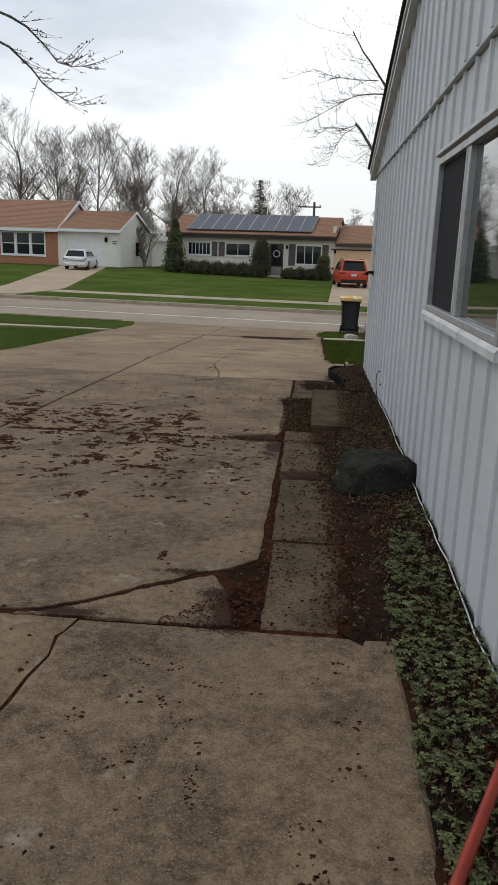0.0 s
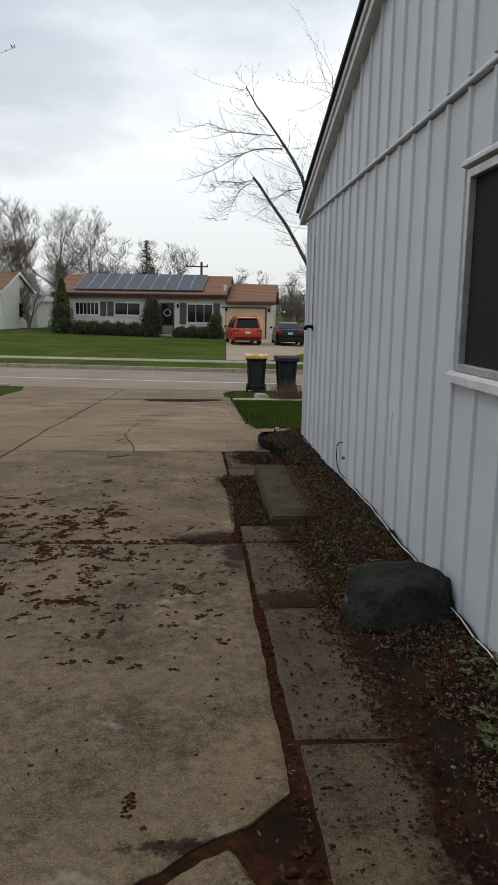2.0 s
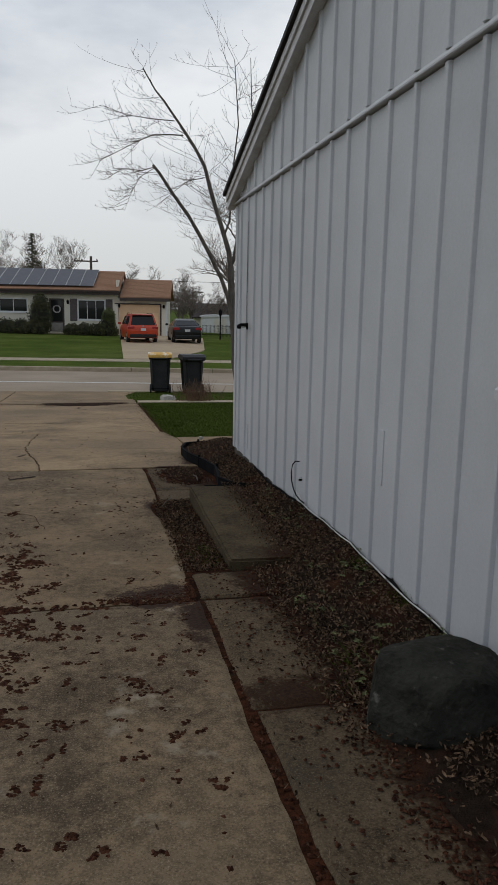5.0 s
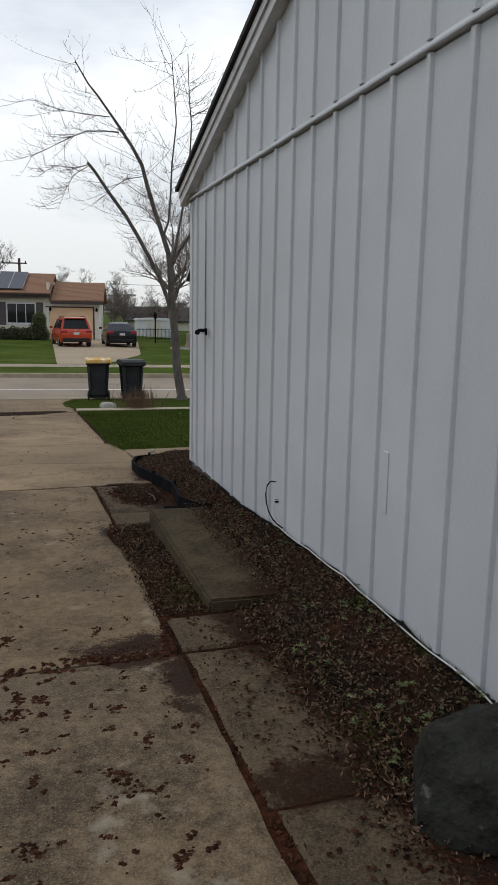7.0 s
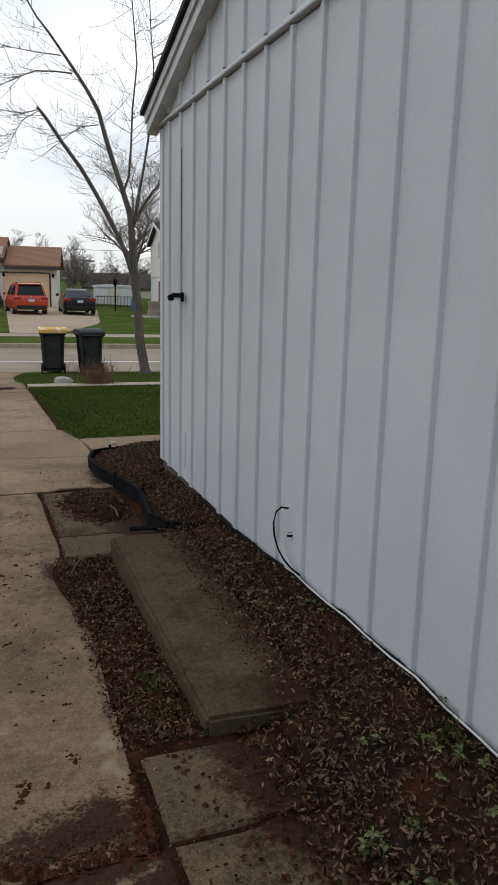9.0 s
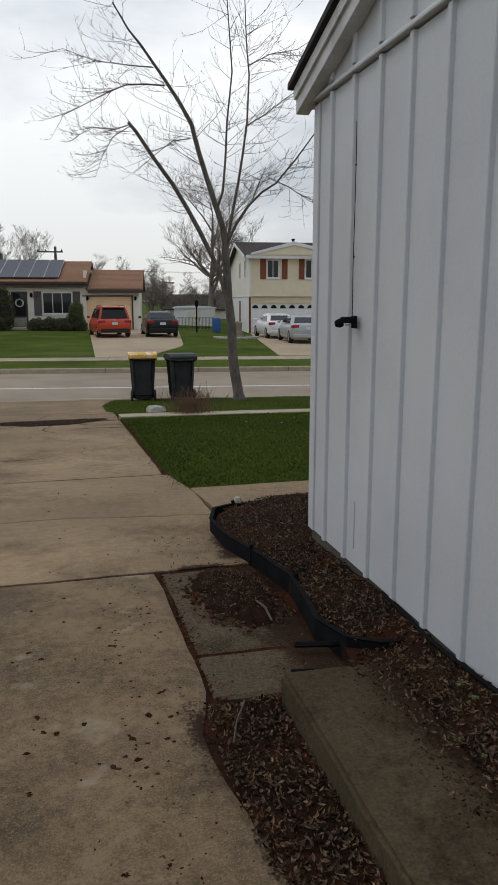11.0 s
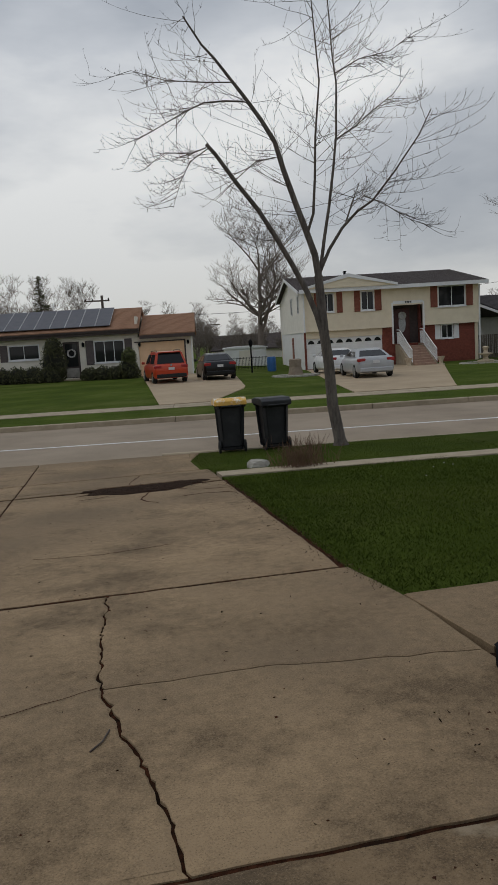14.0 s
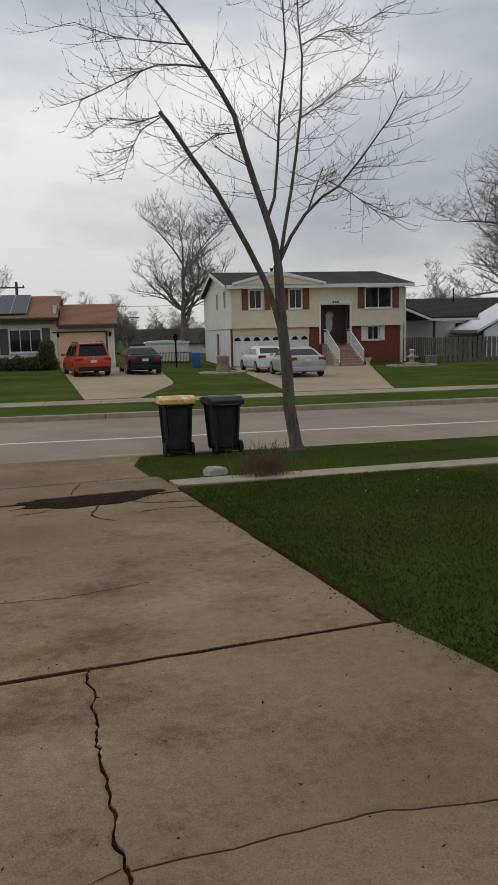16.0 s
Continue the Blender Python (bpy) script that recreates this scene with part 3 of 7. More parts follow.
def bed_z(x, y):
    k = min(1, max(0, (x - bed_left(y)) / 0.4))
    base = np.interp(y, [-6, 2.5, 4.7, 6, 8, 9.0, 10, 11.4], [0.03, -0.035, -0.03, 0.01, -0.01, -0.05, -0.09, -0.2])
    return float(fall(y) * (1 - k) + base * k + 0.02 * noise.noise((x * 5, y * 5, 0)) + (0.0 if y < 8.7 else 0.06 * (1 - k))) - 0.005


single("flower_bed", sheet(bed_left, lambda y: 1.36 if y < 10 else 2.6, -6, 11.36, bed_z, 16, 160, 0.2, 0.004, 0.004, 0.02), MULCH, "dark mulch and soil bed along the house wall", "flower bed", kind="structure")
EDGE_PTS = [(1.26, 8.64), (1.12, 8.66), (1.0, 8.74), (0.945, 8.98), (0.99, 9.3), (1.02, 9.6), (0.985, 9.9), (0.935, 10.16), (0.86, 10.5), (0.85, 10.93), (0.93, 11.2), (1.07, 11.3), (1.41, 11.34), (1.9, 11.36), (2.6, 11.37)]


def edging():
    bm = bmesh.new()
    pts = []
    for (a, b), (c, d) in zip(EDGE_PTS, EDGE_PTS[1:]):
        pts += [(a + (c - a) * k / 4, b + (d - b) * k / 4) for k in range(4)]
    prev = None
    for i, (x, y) in enumerate(pts):
        j = min(i + 1, len(pts) - 1)
        dx, dy = pts[j][0] - pts[max(i - 1, 0)][0], pts[j][1] - pts[max(i - 1, 0)][1]
        n = math.hypot(dx, dy)
        nx, ny = -dy / n * 0.006, dx / n * 0.006
        top = fall(y) + 0.1 + 0.012 * noise.noise((x * 3, y * 3, 0))
        ring = [bm.verts.new(p) for p in ((x - nx, y - ny, top - 0.2), (x - nx, y - ny, top - 0.012), (x - 2.2 * nx, y - 2.2 * ny, top), (x + 2.2 * nx, y + 2.2 * ny, top), (x + nx, y + ny, top - 0.012), (x + nx, y + ny, top - 0.2))]
        if prev:
            for k in range(5):
                bm.faces.new((prev[k], prev[k + 1], ring[k + 1], ring[k]))
        prev = ring
    bmesh.ops.recalc_face_normals(bm, faces=bm.faces)
    th = thing("garden_edging", "curved black plastic garden edging round the flower bed", "garden edging")
    part("strip", bm, BLACK, th, smooth=False)
    for x, y in ((1.03, 9.55), (0.94, 10.14), (1.1, 11.3), (1.85, 11.35)):
        part("stake", bx(x - 0.012, y - 0.012, fall(y) - 0.1, x + 0.012, y + 0.012, fall(y) + 0.125, bevel=0.003), BLACK, th)


edging()

# ---- the house beside the driveway ----
WX, CORNER, BASE_Z, BAND = 1.30, 10.09, -0.06, 2.39
PITCH = 0.308


def rake_z(y):
    return 2.455 + PITCH * (10.16 - y) if y > 4.6 else 2.455 + PITCH * (10.16 - 4.6) - PITCH * (4.6 - y)


def board(w, z0, z1, z2=None):
    """A strip of vertical siding with its raised rib; z2 is the height of its other top corner."""
    bm = bmesh.new()
    z2 = z1 if z2 is None else z2
    plan = [(0.02, 0), (0.0, 0), (-0.015, 0.006), (-0.018, 0.01), (-0.018, 0.034), (-0.015, 0.038), (0.0, 0.044), (0.0, w), (0.02, w)]
    lo = [bm.verts.new((x, y, z0)) for x, y in plan]
    hi = [bm.verts.new((x, y, z1 + (z2 - z1) * y / w)) for x, y in plan]
    for i in range(len(plan)):
        j = (i + 1) % len(plan)
        bm.faces.new((lo[i], lo[j], hi[j], hi[i]))
    bm.faces.new(lo)
    bm.faces.new(list(reversed(hi)))
    bmesh.ops.recalc_face_normals(bm, faces=bm.faces)
    return bm


house = thing("house", "house end wall in white painted vertical siding with low gable", "house")
wall = part("wall_west", bx(WX + 0.02, -1.0, -0.4, WX + 0.16, 3.02, 2.5), SIDING, house)
part("wall_west", bx(WX + 0.02, 4.94, -0.4, WX + 0.16, CORNER, 2.5), SIDING, house)
part("wall_west", bx(WX + 0.02, 3.02, -0.4, WX + 0.16, 4.94, 1.1), SIDING, house)
part("wall_west", bx(WX + 0.02, 3.02, 2.0, WX + 0.16, 4.94, 2.5), SIDING, house)
part("wall_front", bx(WX + 0.16, CORNER - 0.14, -0.5, 13, CORNER, 2.5), SIDING, house)
part("wall_rear", bx(WX + 0.16, -1.0, -0.4, 13, -0.86, 2.5), SIDING, house)
part("wall_east", bx(13, -1.0, -0.4, 13.14, CORNER, 2.5), SIDING, house)
# block coloured dark for the shade of the gap under the siding
part("foundation", bx(WX + 0.005, -1.0, -0.45, WX + 0.1, CORNER - 0.02, BASE_Z + 0.01), mat("shaded_foundation_block", (0.09, 0.08, 0.065), (0.05, 0.045, 0.037), 8, 0.95, 0.4), house)
PW = 0.3015
k0, k1 = -25, 11
full = finish("siding_board", board(PW, BASE_Z, BAND - 0.02), SIDING)
under = finish("siding_board", board(PW, BASE_Z, 1.06), SIDING)
over = finish("siding_board", board(PW, 2.06, BAND - 0.02), SIDING)


def placed(name, me, parent, loc):
    ob = new(name, me)
    ob.parent, ob.location = parent, loc
    return ob


for k in range(k0, k1 + 1):
    y = 6.79 + PW * k
    if y > CORNER - 0.08:
        continue
    if y + PW > CORNER - 0.02:
        placed("siding_board", finish("siding_board", board(CORNER - 0.02 - y, BASE_Z, BAND - 0.02), SIDING), house, (WX, y, 0))
    elif 3.0 < y + PW / 2 < 4.95:
        placed("siding_board", under, house, (WX, y, 0))
        placed("siding_board", over, house, (WX, y, 0))
    else:
        placed("siding_board", full, house, (WX, y, 0))
    if rake_z(y) > BAND + 0.06 and rake_z(min(y + PW, CORNER)) > BAND + 0.03:
        w = min(PW, CORNER - y)
        placed("siding_board", finish("siding_board", board(w, BAND + 0.03, rake_z(y), rake_z(y + w)), SIDING), house, (WX - 0.006, y, 0))
part("gable_backing", prism(bmesh.new(), [(-1.0, 2.4), (CORNER, 2.4), (CORNER, rake_z(CORNER)), (4.6, rake_z(4.6)), (-1.0, rake_z(-1.0))], "x", WX + 0.02, WX + 0.14), SIDING, house)
band = prism(bmesh.new(), [(WX - 0.033, BAND - 0.008), (WX - 0.03, BAND - 0.012), (WX + 0.02, BAND - 0.01), (WX + 0.02, BAND + 0.034), (WX - 0.008, BAND + 0.03), (WX - 0.033, BAND + 0.0)], "y", -1.0, CORNER + 0.01)
part("band_trim", band, SIDING, house, "white drip trim below the gable")
part("corner_trim", bx(WX - 0.012, CORNER - 0.075, BASE_Z, WX + 0.03, CORNER + 0.008, BAND - 0.03, bevel=0.004), SIDING, house)
for s, (ya, yb) in enumerate(((10.2, 4.6), (-1.1, 4.6))):
    za, zb = rake_z(ya), rake_z(yb)
    part("rake_board", prism(bmesh.new(), [(ya, za - 0.105), (yb, zb - 0.105), (yb, zb + 0.035), (ya, za + 0.035)], "x", WX - 0.085, WX - 0.01), TRIM_OLD, house, "white rake board under the roof edge")
    part("rake_moulding", prism(bmesh.new(), [(ya, za - 0.03), (yb, zb - 0.03), (yb, zb + 0.03), (ya, za + 0.03)], "x", WX - 0.1, WX - 0.086), TRIM_OLD, house)
    part("roof", prism(bmesh.new(), [(ya + (0.04 if s == 0 else -0.04), za + 0.03), (yb, zb + 0.045), (yb, zb + 0.09), (ya + (0.04 if s == 0 else -0.04), za + 0.062)], "x", WX - 0.125, 13.3), SHINGLE_DK, house, "dark shingle roof")
part("eave_soffit", bx(WX - 0.08, CORNER + 0.01, BAND - 0.02, 13.2, 10.2, BAND + 0.02), TRIM_OLD, house)
part("eave_fascia", bx(WX - 0.08, 10.17, BAND - 0.02, 13.2, 10.205, BAND + 0.11), TRIM_OLD, house)


def near_window():
    y0, y1, z0, z1, x = 3.03, 4.93, 1.1, 2.0, WX
    # near-black sheet: the unlit room's darkness is put into its colour
    win = part("window", bx(x + 0.09, y0, z0, x + 0.1, y1, z1), mat("room_shade_sheet", (0.02, 0.02, 0.02), (0.012, 0.012, 0.012), 3, 0.9, 0), house, "sliding window with a screen and aluminium frame")
    for a in ((y0, z0, y0 + 0.04, z1), (y1 - 0.04, z0, y1, z1), (y0 + 0.04, z0, y1 - 0.04, z0 + 0.035), (y0 + 0.04, z1 - 0.04, y1 - 0.04, z1)):
        part("frame", bx(x - 0.028, a[0], a[1], x + 0.08, a[2], a[3], bevel=0.003), ALU, win)
    ym = 4.02
    part("stile", bx(x - 0.02, ym - 0.03, z0 + 0.035, x + 0.03, ym + 0.03, z1 - 0.04, bevel=0.004), ALU, win)
    part("stile", bx(x - 0.025, ym + 0.032, z0 + 0.035, x - 0.005, ym + 0.052, z1 - 0.04, bevel=0.003), TRIM_OLD, win)
    part("screen", bx(x + 0.004, ym + 0.053, z0 + 0.035, x + 0.01, y1 - 0.04, z1 - 0.04), SCREEN, win, "dark insect screen")
    part("pane", bx(x + 0.012, y0 + 0.04, z0 + 0.035, x + 0.018, ym - 0.03, z1 - 0.04), PANE, win)
    part("sill", prism(bmesh.new(), [(x - 0.045, z0 - 0.055), (x + 0.01, z0 - 0.06), (x + 0.01, z0 - 0.002), (x - 0.028, z0 - 0.002), (x - 0.045, z0 - 0.02)], "y", y0 - 0.05, y1 + 0.07), TRIM_OLD, win, "peeling white sill")
    hood = prism(bmesh.new(), [(x - 0.045, z1 + 0.015), (x + 0.01, z1 + 0.005), (x + 0.01, z1 + 0.05), (x - 0.02, z1 + 0.055), (x - 0.045, z1 + 0.03)], "y", y0 - 0.04, y1 + 0.04)
    part("head_flashing", hood, TRIM_OLD, win, "dented white head flashing")


near_window()


def wall_lamp():
    th = thing("security_light", "small black security light screwed to the white siding", "wall light", pose(WX - 0.016, 9.43, 1.2) @ Matrix.Scale(0.52, 4))
    part("back_plate", bx(-0.022, -0.06, -0.06, 0.0, 0.05, 0.06, bevel=0.008), BLACK, th)
    part("housing", bx(-0.14, -0.055, -0.01, -0.02, 0.045, 0.05, bevel=0.012), BLACK, th)
    bm = lathe(bmesh.new(), [(0.036, 0), (0.044, 0.03), (0.03, 0.07)], 16, pose(-0.12, 0.02, -0.005, 0, -100, 0))
    part("lamp_head", bm, BLACK, th, smooth=True)
    part("lens", lathe(bmesh.new(), [(0.028, 0), (0.026, 0.012)], 14, pose(-0.075, -0.005, -0.02, 180, 0, 0)), glass("lens_glass", (0.3, 0.3, 0.3)), th)
    wire = tube(bmesh.new(), [(-0.008, 0.05, 0.05), (-0.01, 0.06, 0.5), (-0.01, 0.05, 1.1), (-0.008, 0.055, 1.6), (-0.01, 0.06, 1.82)], 0.0035, 6)
    part("cord", wire, BLACK, th)
    for z in (0.6, 1.43):
        part("cable_clip", bx(-0.014, 0.045, z, 0.0, 0.062, z + 0.015, bevel=0.003), BLACK, th)


wall_lamp()


def wall_cables():
    pts = []
    for i in range(40):
        y = 1.0 + i * 0.165
        pts.append((WX - 0.03 - 0.012 * noise.noise((y * 2, 0, 0)), y, bed_z(WX - 0.03, y) + 0.03 + 0.02 * noise.noise((y * 1.3, 5, 0))))
    pts += [(WX - 0.035, 7.53, 0.01), (WX - 0.035, 7.58, 0.05)]
    single("white_cable", tube(bmesh.new(), pts, 0.004, 6), WHITE_WIRE, "thin white cable run along the foot of the wall", "cable")
    loop = [(WX - 0.022, 7.55, 0.29), (WX - 0.04, 7.59, 0.285), (WX - 0.05, 7.63, 0.25), (WX - 0.052, 7.65, 0.19), (WX - 0.05, 7.64, 0.13), (WX - 0.047, 7.60, 0.08), (WX - 0.045, 7.53, 0.05), (WX - 0.04, 7.45, 0.035), (WX - 0.03, 7.38, 0.03)]
    single("black_cable", tube(bmesh.new(), loop, 0.0045, 6), BLACK, "black cable looping out of a hole in the siding", "cable")
    single("grey_cable", tube(bmesh.new(), [(WX - 0.005, 7.53, 0.17), (WX - 0.025, 7.55, 0.165), (WX - 0.034, 7.56, 0.12), (WX - 0.032, 7.53, 0.06), (WX - 0.028, 7.47, 0.03)], 0.004, 6), WHITE_WIRE, "thin pale cable coming out of the siding", "cable")
    single("black_hose", tube(bmesh.new(), [(WX - 0.02, y, bed_z(WX - 0.02, y) + 0.02 + 0.015 * noise.noise((y * 4, 1, 0))) for y in np.linspace(2.0, 9.0, 50)], 0.009, 6), BLACK, "thin black cable lying at the foot of the wall", "cable")
    single("wall_bolt", lathe(bmesh.new(), [(0.012, 0), (0.012, 0.02), (0.006, 0.024)], 8, pose(WX, 7.55, 0.16, 0, -90, 0)), BLACK, "small black bolt in the siding", "bolt")
    single("siding_patch", bx(WX - 0.006, 6.09, 0.46, WX + 0.002, 6.14, 0.75, bevel=0.002), SIDING, "narrow white patch over a siding seam", "siding patch")
    single("siding_patch", bx(WX - 0.006, 9.4, 0.03, WX + 0.002, 9.46, 0.28, bevel=0.002), SIDING, "narrow white patch over a siding seam", "siding patch")


wall_cables()


def boulder(name, size, material, label, m, seed, cuts=14):
    """A rock split along flat faces, its edges worn."""
    bm = bmesh.new()
    bmesh.ops.create_icosphere(bm, subdivisions=5, radius=1)
    rng = random.Random(seed)
    planes = [(Vector((-0.25, -0.95, 0.22)).normalized(), 0.72), (Vector((0.05, -0.12, 1)).normalized(), 0.74), (Vector((-0.9, -0.35, 0.25)).normalized(), 0.76), (Vector((0.75, -0.6, 0.25)).normalized(), 0.8), (Vector((-0.5, -0.45, 0.75)).normalized(), 0.82), (Vector((0.45, -0.5, 0.75)).normalized(), 0.84)]
    planes += [(Vector((rng.gauss(0, 1), rng.gauss(0, 1), rng.gauss(0.2, 0.8))).normalized(), rng.uniform(0.78, 0.92)) for _ in range(cuts)]
    for v in bm.verts:
        p = v.co * 1.08
        for nrm, lim in planes:
            past = p.dot(nrm) - lim
            if past > 0:
                p -= nrm * past * 0.93
        p *= 1 + 0.05 * noise.noise(p * 3 + Vector((seed, 0, 0))) + 0.022 * noise.noise(p * 9) + 0.008 * noise.noise(p * 24)
        v.co = Vector((p.x * size[0], p.y * size[1], p.z * size[2]))
    return single(name, bm, material, label, "rock", m=m)


boulder("boulder", (0.31, 0.27, 0.225), STONE, "large dark grey boulder half sunk in the flower bed", pose(1.04, 4.84, -0.02, 0, 0, 12), 3)
boulder("pale_rock", (0.2, 0.14, 0.11), PALE_STONE, "pale grey rock at the corner of the lawn", pose(1.62, 19.75, fall(19.7) + 0.02, 0, 0, 10), 8)
boulder("pale_rock", (0.032, 0.026, 0.02), PALE_STONE, "small pale stone in the flower bed", pose(1.12, 11.22, -0.17), 5)

# ---- wheeled bins at the kerb ----
def bin_(lid_mat, label, m, lid_open):
    th = thing("wheelie_bin", label, "bin", m, group="bins at the kerb")
    bm = bmesh.new()
    b, t, h = 0.235, 0.3, 0.98
    rings = []
    for z, s, dy in ((0.06, b, 0.03), (0.1, b + 0.01, 0.02), (0.6, b + 0.04, 0.0), (0.88, t - 0.01, -0.01), (0.9, t + 0.02, -0.01), (0.98, t + 0.025, -0.01), (0.98, t - 0.01, -0.01), (0.4, b - 0.0, 0.0)):
        c = 0.06
        ring = []
        for sx, sy in ((-1, -1), (1, -1), (1, 1), (-1, 1)):
            for a, bb in (((1, 0), (0, 1)) if sx * sy > 0 else ((0, 1), (1, 0))):
                ring.append(bm.verts.new((sx * (s - (c if a else 0)), sy * (s * 1.12 - (c if bb else 0)) + dy, z)))
        rings.append(ring)
    order = range(8)
    for r, q in zip(rings, rings[1:]):
        for i in order:
            j = (i + 1) % 8
            bm.faces.new((r[i], r[j], q[j], q[i]))
    bm.faces.new(rings[0])
    bm.faces.new(rings[-1])
    bmesh.ops.recalc_face_normals(bm, faces=bm.faces)
    part("body", bm, BIN, th)
    lid = bmesh.new()
    prism(lid, [(-0.4, -0.06), (-0.4, 0.03), (-0.2, 0.075), (0.25, 0.085), (0.38, 0.03), (0.38, -0.06)], "x", -0.335, 0.335)
    bmesh.ops.bevel(lid, geom=lid.edges[:], offset=0.012, segments=1, affect="EDGES")
    bmesh.ops.transform(lid, matrix=pose(0, 0, 0.985, lid_open), verts=lid.verts)
    part("lid", lid, lid_mat, th)
    part("handle", tube(bmesh.new(), [(-0.2, 0.36, 0.9), (-0.2, 0.43, 0.93), (0.2, 0.43, 0.93), (0.2, 0.36, 0.9)], 0.016, 8), BIN, th)
    for s in (-1, 1):
        w = part("wheel", lathe(bmesh.new(), [(0.09, -0.025), (0.125, -0.02), (0.125, 0.02), (0.09, 0.025)], 20, pose(s * 0.27, 0.27, 0.125, 0, 90, 0)), RUBBER, th)
        part("hub", lathe(bmesh.new(), [(0.05, -0.03), (0.05, 0.03)], 14, pose(s * 0.27, 0.27, 0.125, 0, 90, 0)), BLACK, w)
    part("axle", tube(bmesh.new(), [(-0.27, 0.27, 0.125), (0.27, 0.27, 0.125)], 0.012, 6), BLACK, th)
    part("front_rib", bx(-0.2, -0.335, 0.62, 0.2, -0.3, 0.66, bevel=0.006), BIN, th)
    return th


bin_(YELLOW, "dark wheeled bin with a yellow lid standing on the verge", pose(1.72, 22.75, fall(22.7) - 0.01, 0, 0, 176) @ Matrix.Diagonal((0.95, 0.95, 1.02, 1)), 2)
bin_(BIN, "dark wheeled bin with a dark lid standing on the verge", pose(2.57, 22.62, fall(22.6) - 0.01, 0, 0, 184) @ Matrix.Diagonal((0.93, 0.93, 0.98, 1)), -1)


# ---- houses across the street ----
def lap(bm, u0, u1, z0, z1, holes, front, course=0.2, proud=0.022):
    """Overlapping boards on a wall that faces down the v axis, broken at the openings."""
    z = z0
    while z < z1 - 0.01:
        zt = min(z + course, z1)
        cuts = sorted((max(a, u0), min(b, u1)) for a, c, b, d in holes if c < (z + zt) / 2 < d and b > u0 and a < u1)
        x = u0
        for a, b in cuts + [(u1, u1)]:
            if a - x > 0.01:
                prism(bm, [(front + 0.001, z), (front - proud, z), (front - proud * 0.25, zt), (front + 0.001, zt)], "x", x, a)
            x = max(x, b)
        z = zt
    return bm


def cells(bm, u0, u1, z0, z1, holes, v0, v1):
    """A wall with openings, as blocks round them."""
    us = sorted({u0, u1, *[min(max(h[i], u0), u1) for h in holes for i in (0, 2)]})
    zs = sorted({z0, z1, *[min(max(h[i], z0), z1) for h in holes for i in (1, 3)]})
    for a, b in zip(us, us[1:]):
        for c, d in zip(zs, zs[1:]):
            if not any(h[0] < (a + b) / 2 < h[2] and h[1] < (c + d) / 2 < h[3] for h in holes):
                box(bm, a, v0, c, b, v1, d)
    return bm


# backing of the far windows, coloured dark in place of indoor shade
ROOM_SHADE = mat("far_room_shade", (0.05, 0.048, 0.045), (0.03, 0.03, 0.028), 1, 0.9, 0)
CURTAIN = mat("curtain", (0.35, 0.33, 0.3), (0.2, 0.19, 0.17), 4, 0.9, 0.2)


def window(parent, u0, z0, u1, z1, v, bars=1, frame=TRIM_W, w=0.07, curtain=None):
    win = part("window", bx(u0, v + 0.13, z0, u1, v + 0.15, z1), ROOM_SHADE, parent)
    fr = bmesh.new()
    box(fr, u0, v - 0.045, z0, u0 + w, v + 0.08, z1)
    box(fr, u1 - w, v - 0.045, z0, u1, v + 0.08, z1)
    box(fr, u0 + w, v - 0.045, z0, u1 - w, v + 0.08, z0 + w)
    box(fr, u0 + w, v - 0.045, z1 - w, u1 - w, v + 0.08, z1)
    part("window_frame", fr, frame, win)
    n = bars + 1
    for i in range(n):
        a, b = u0 + w + (u1 - u0 - 2 * w) * i / n, u0 + w + (u1 - u0 - 2 * w) * (i + 1) / n
        part("pane", bx(a + 0.02, v + 0.02, z0 + w, b - 0.02, v + 0.028, z1 - w), FAR_PANE, win)
        if i:
            part("mullion", bx(a - 0.02, v - 0.02, z0 + w, a + 0.02, v + 0.06, z1 - w), frame, win)
    part("sill", bx(u0 - 0.04, v - 0.09, z0 - 0.06, u1 + 0.04, v - 0.0, z0 - 0.002), frame, win)
    if curtain:
        for i in range(10):
            a = u0 + w + (u1 - u0 - 2 * w) * i / 10
            if i in curtain:
                c = bmesh.new()
                box(c, a, v + 0.06, z0 + w, a + (u1 - u0 - 2 * w) / 10, v + 0.1 + 0.02 * (i % 2), z1 - w)
                part("curtain", c, CURTAIN, win)
    return win


def shutter(parent, u0, z0, u1, z1, v, material):
    bm = bmesh.new()
    box(bm, u0, v - 0.06, z0, u1, v - 0.03, z1)
    n = int((z1 - z0) / 0.09)
    for i in range(n):
        z = z0 + 0.06 + (z1 - z0 - 0.12) * i / n
        prism(bm, [(v - 0.061, z), (v - 0.085, z), (v - 0.063, z + 0.07)], "x", u0 + 0.05, u1 - 0.05)
    part("shutter", bm, material, parent)


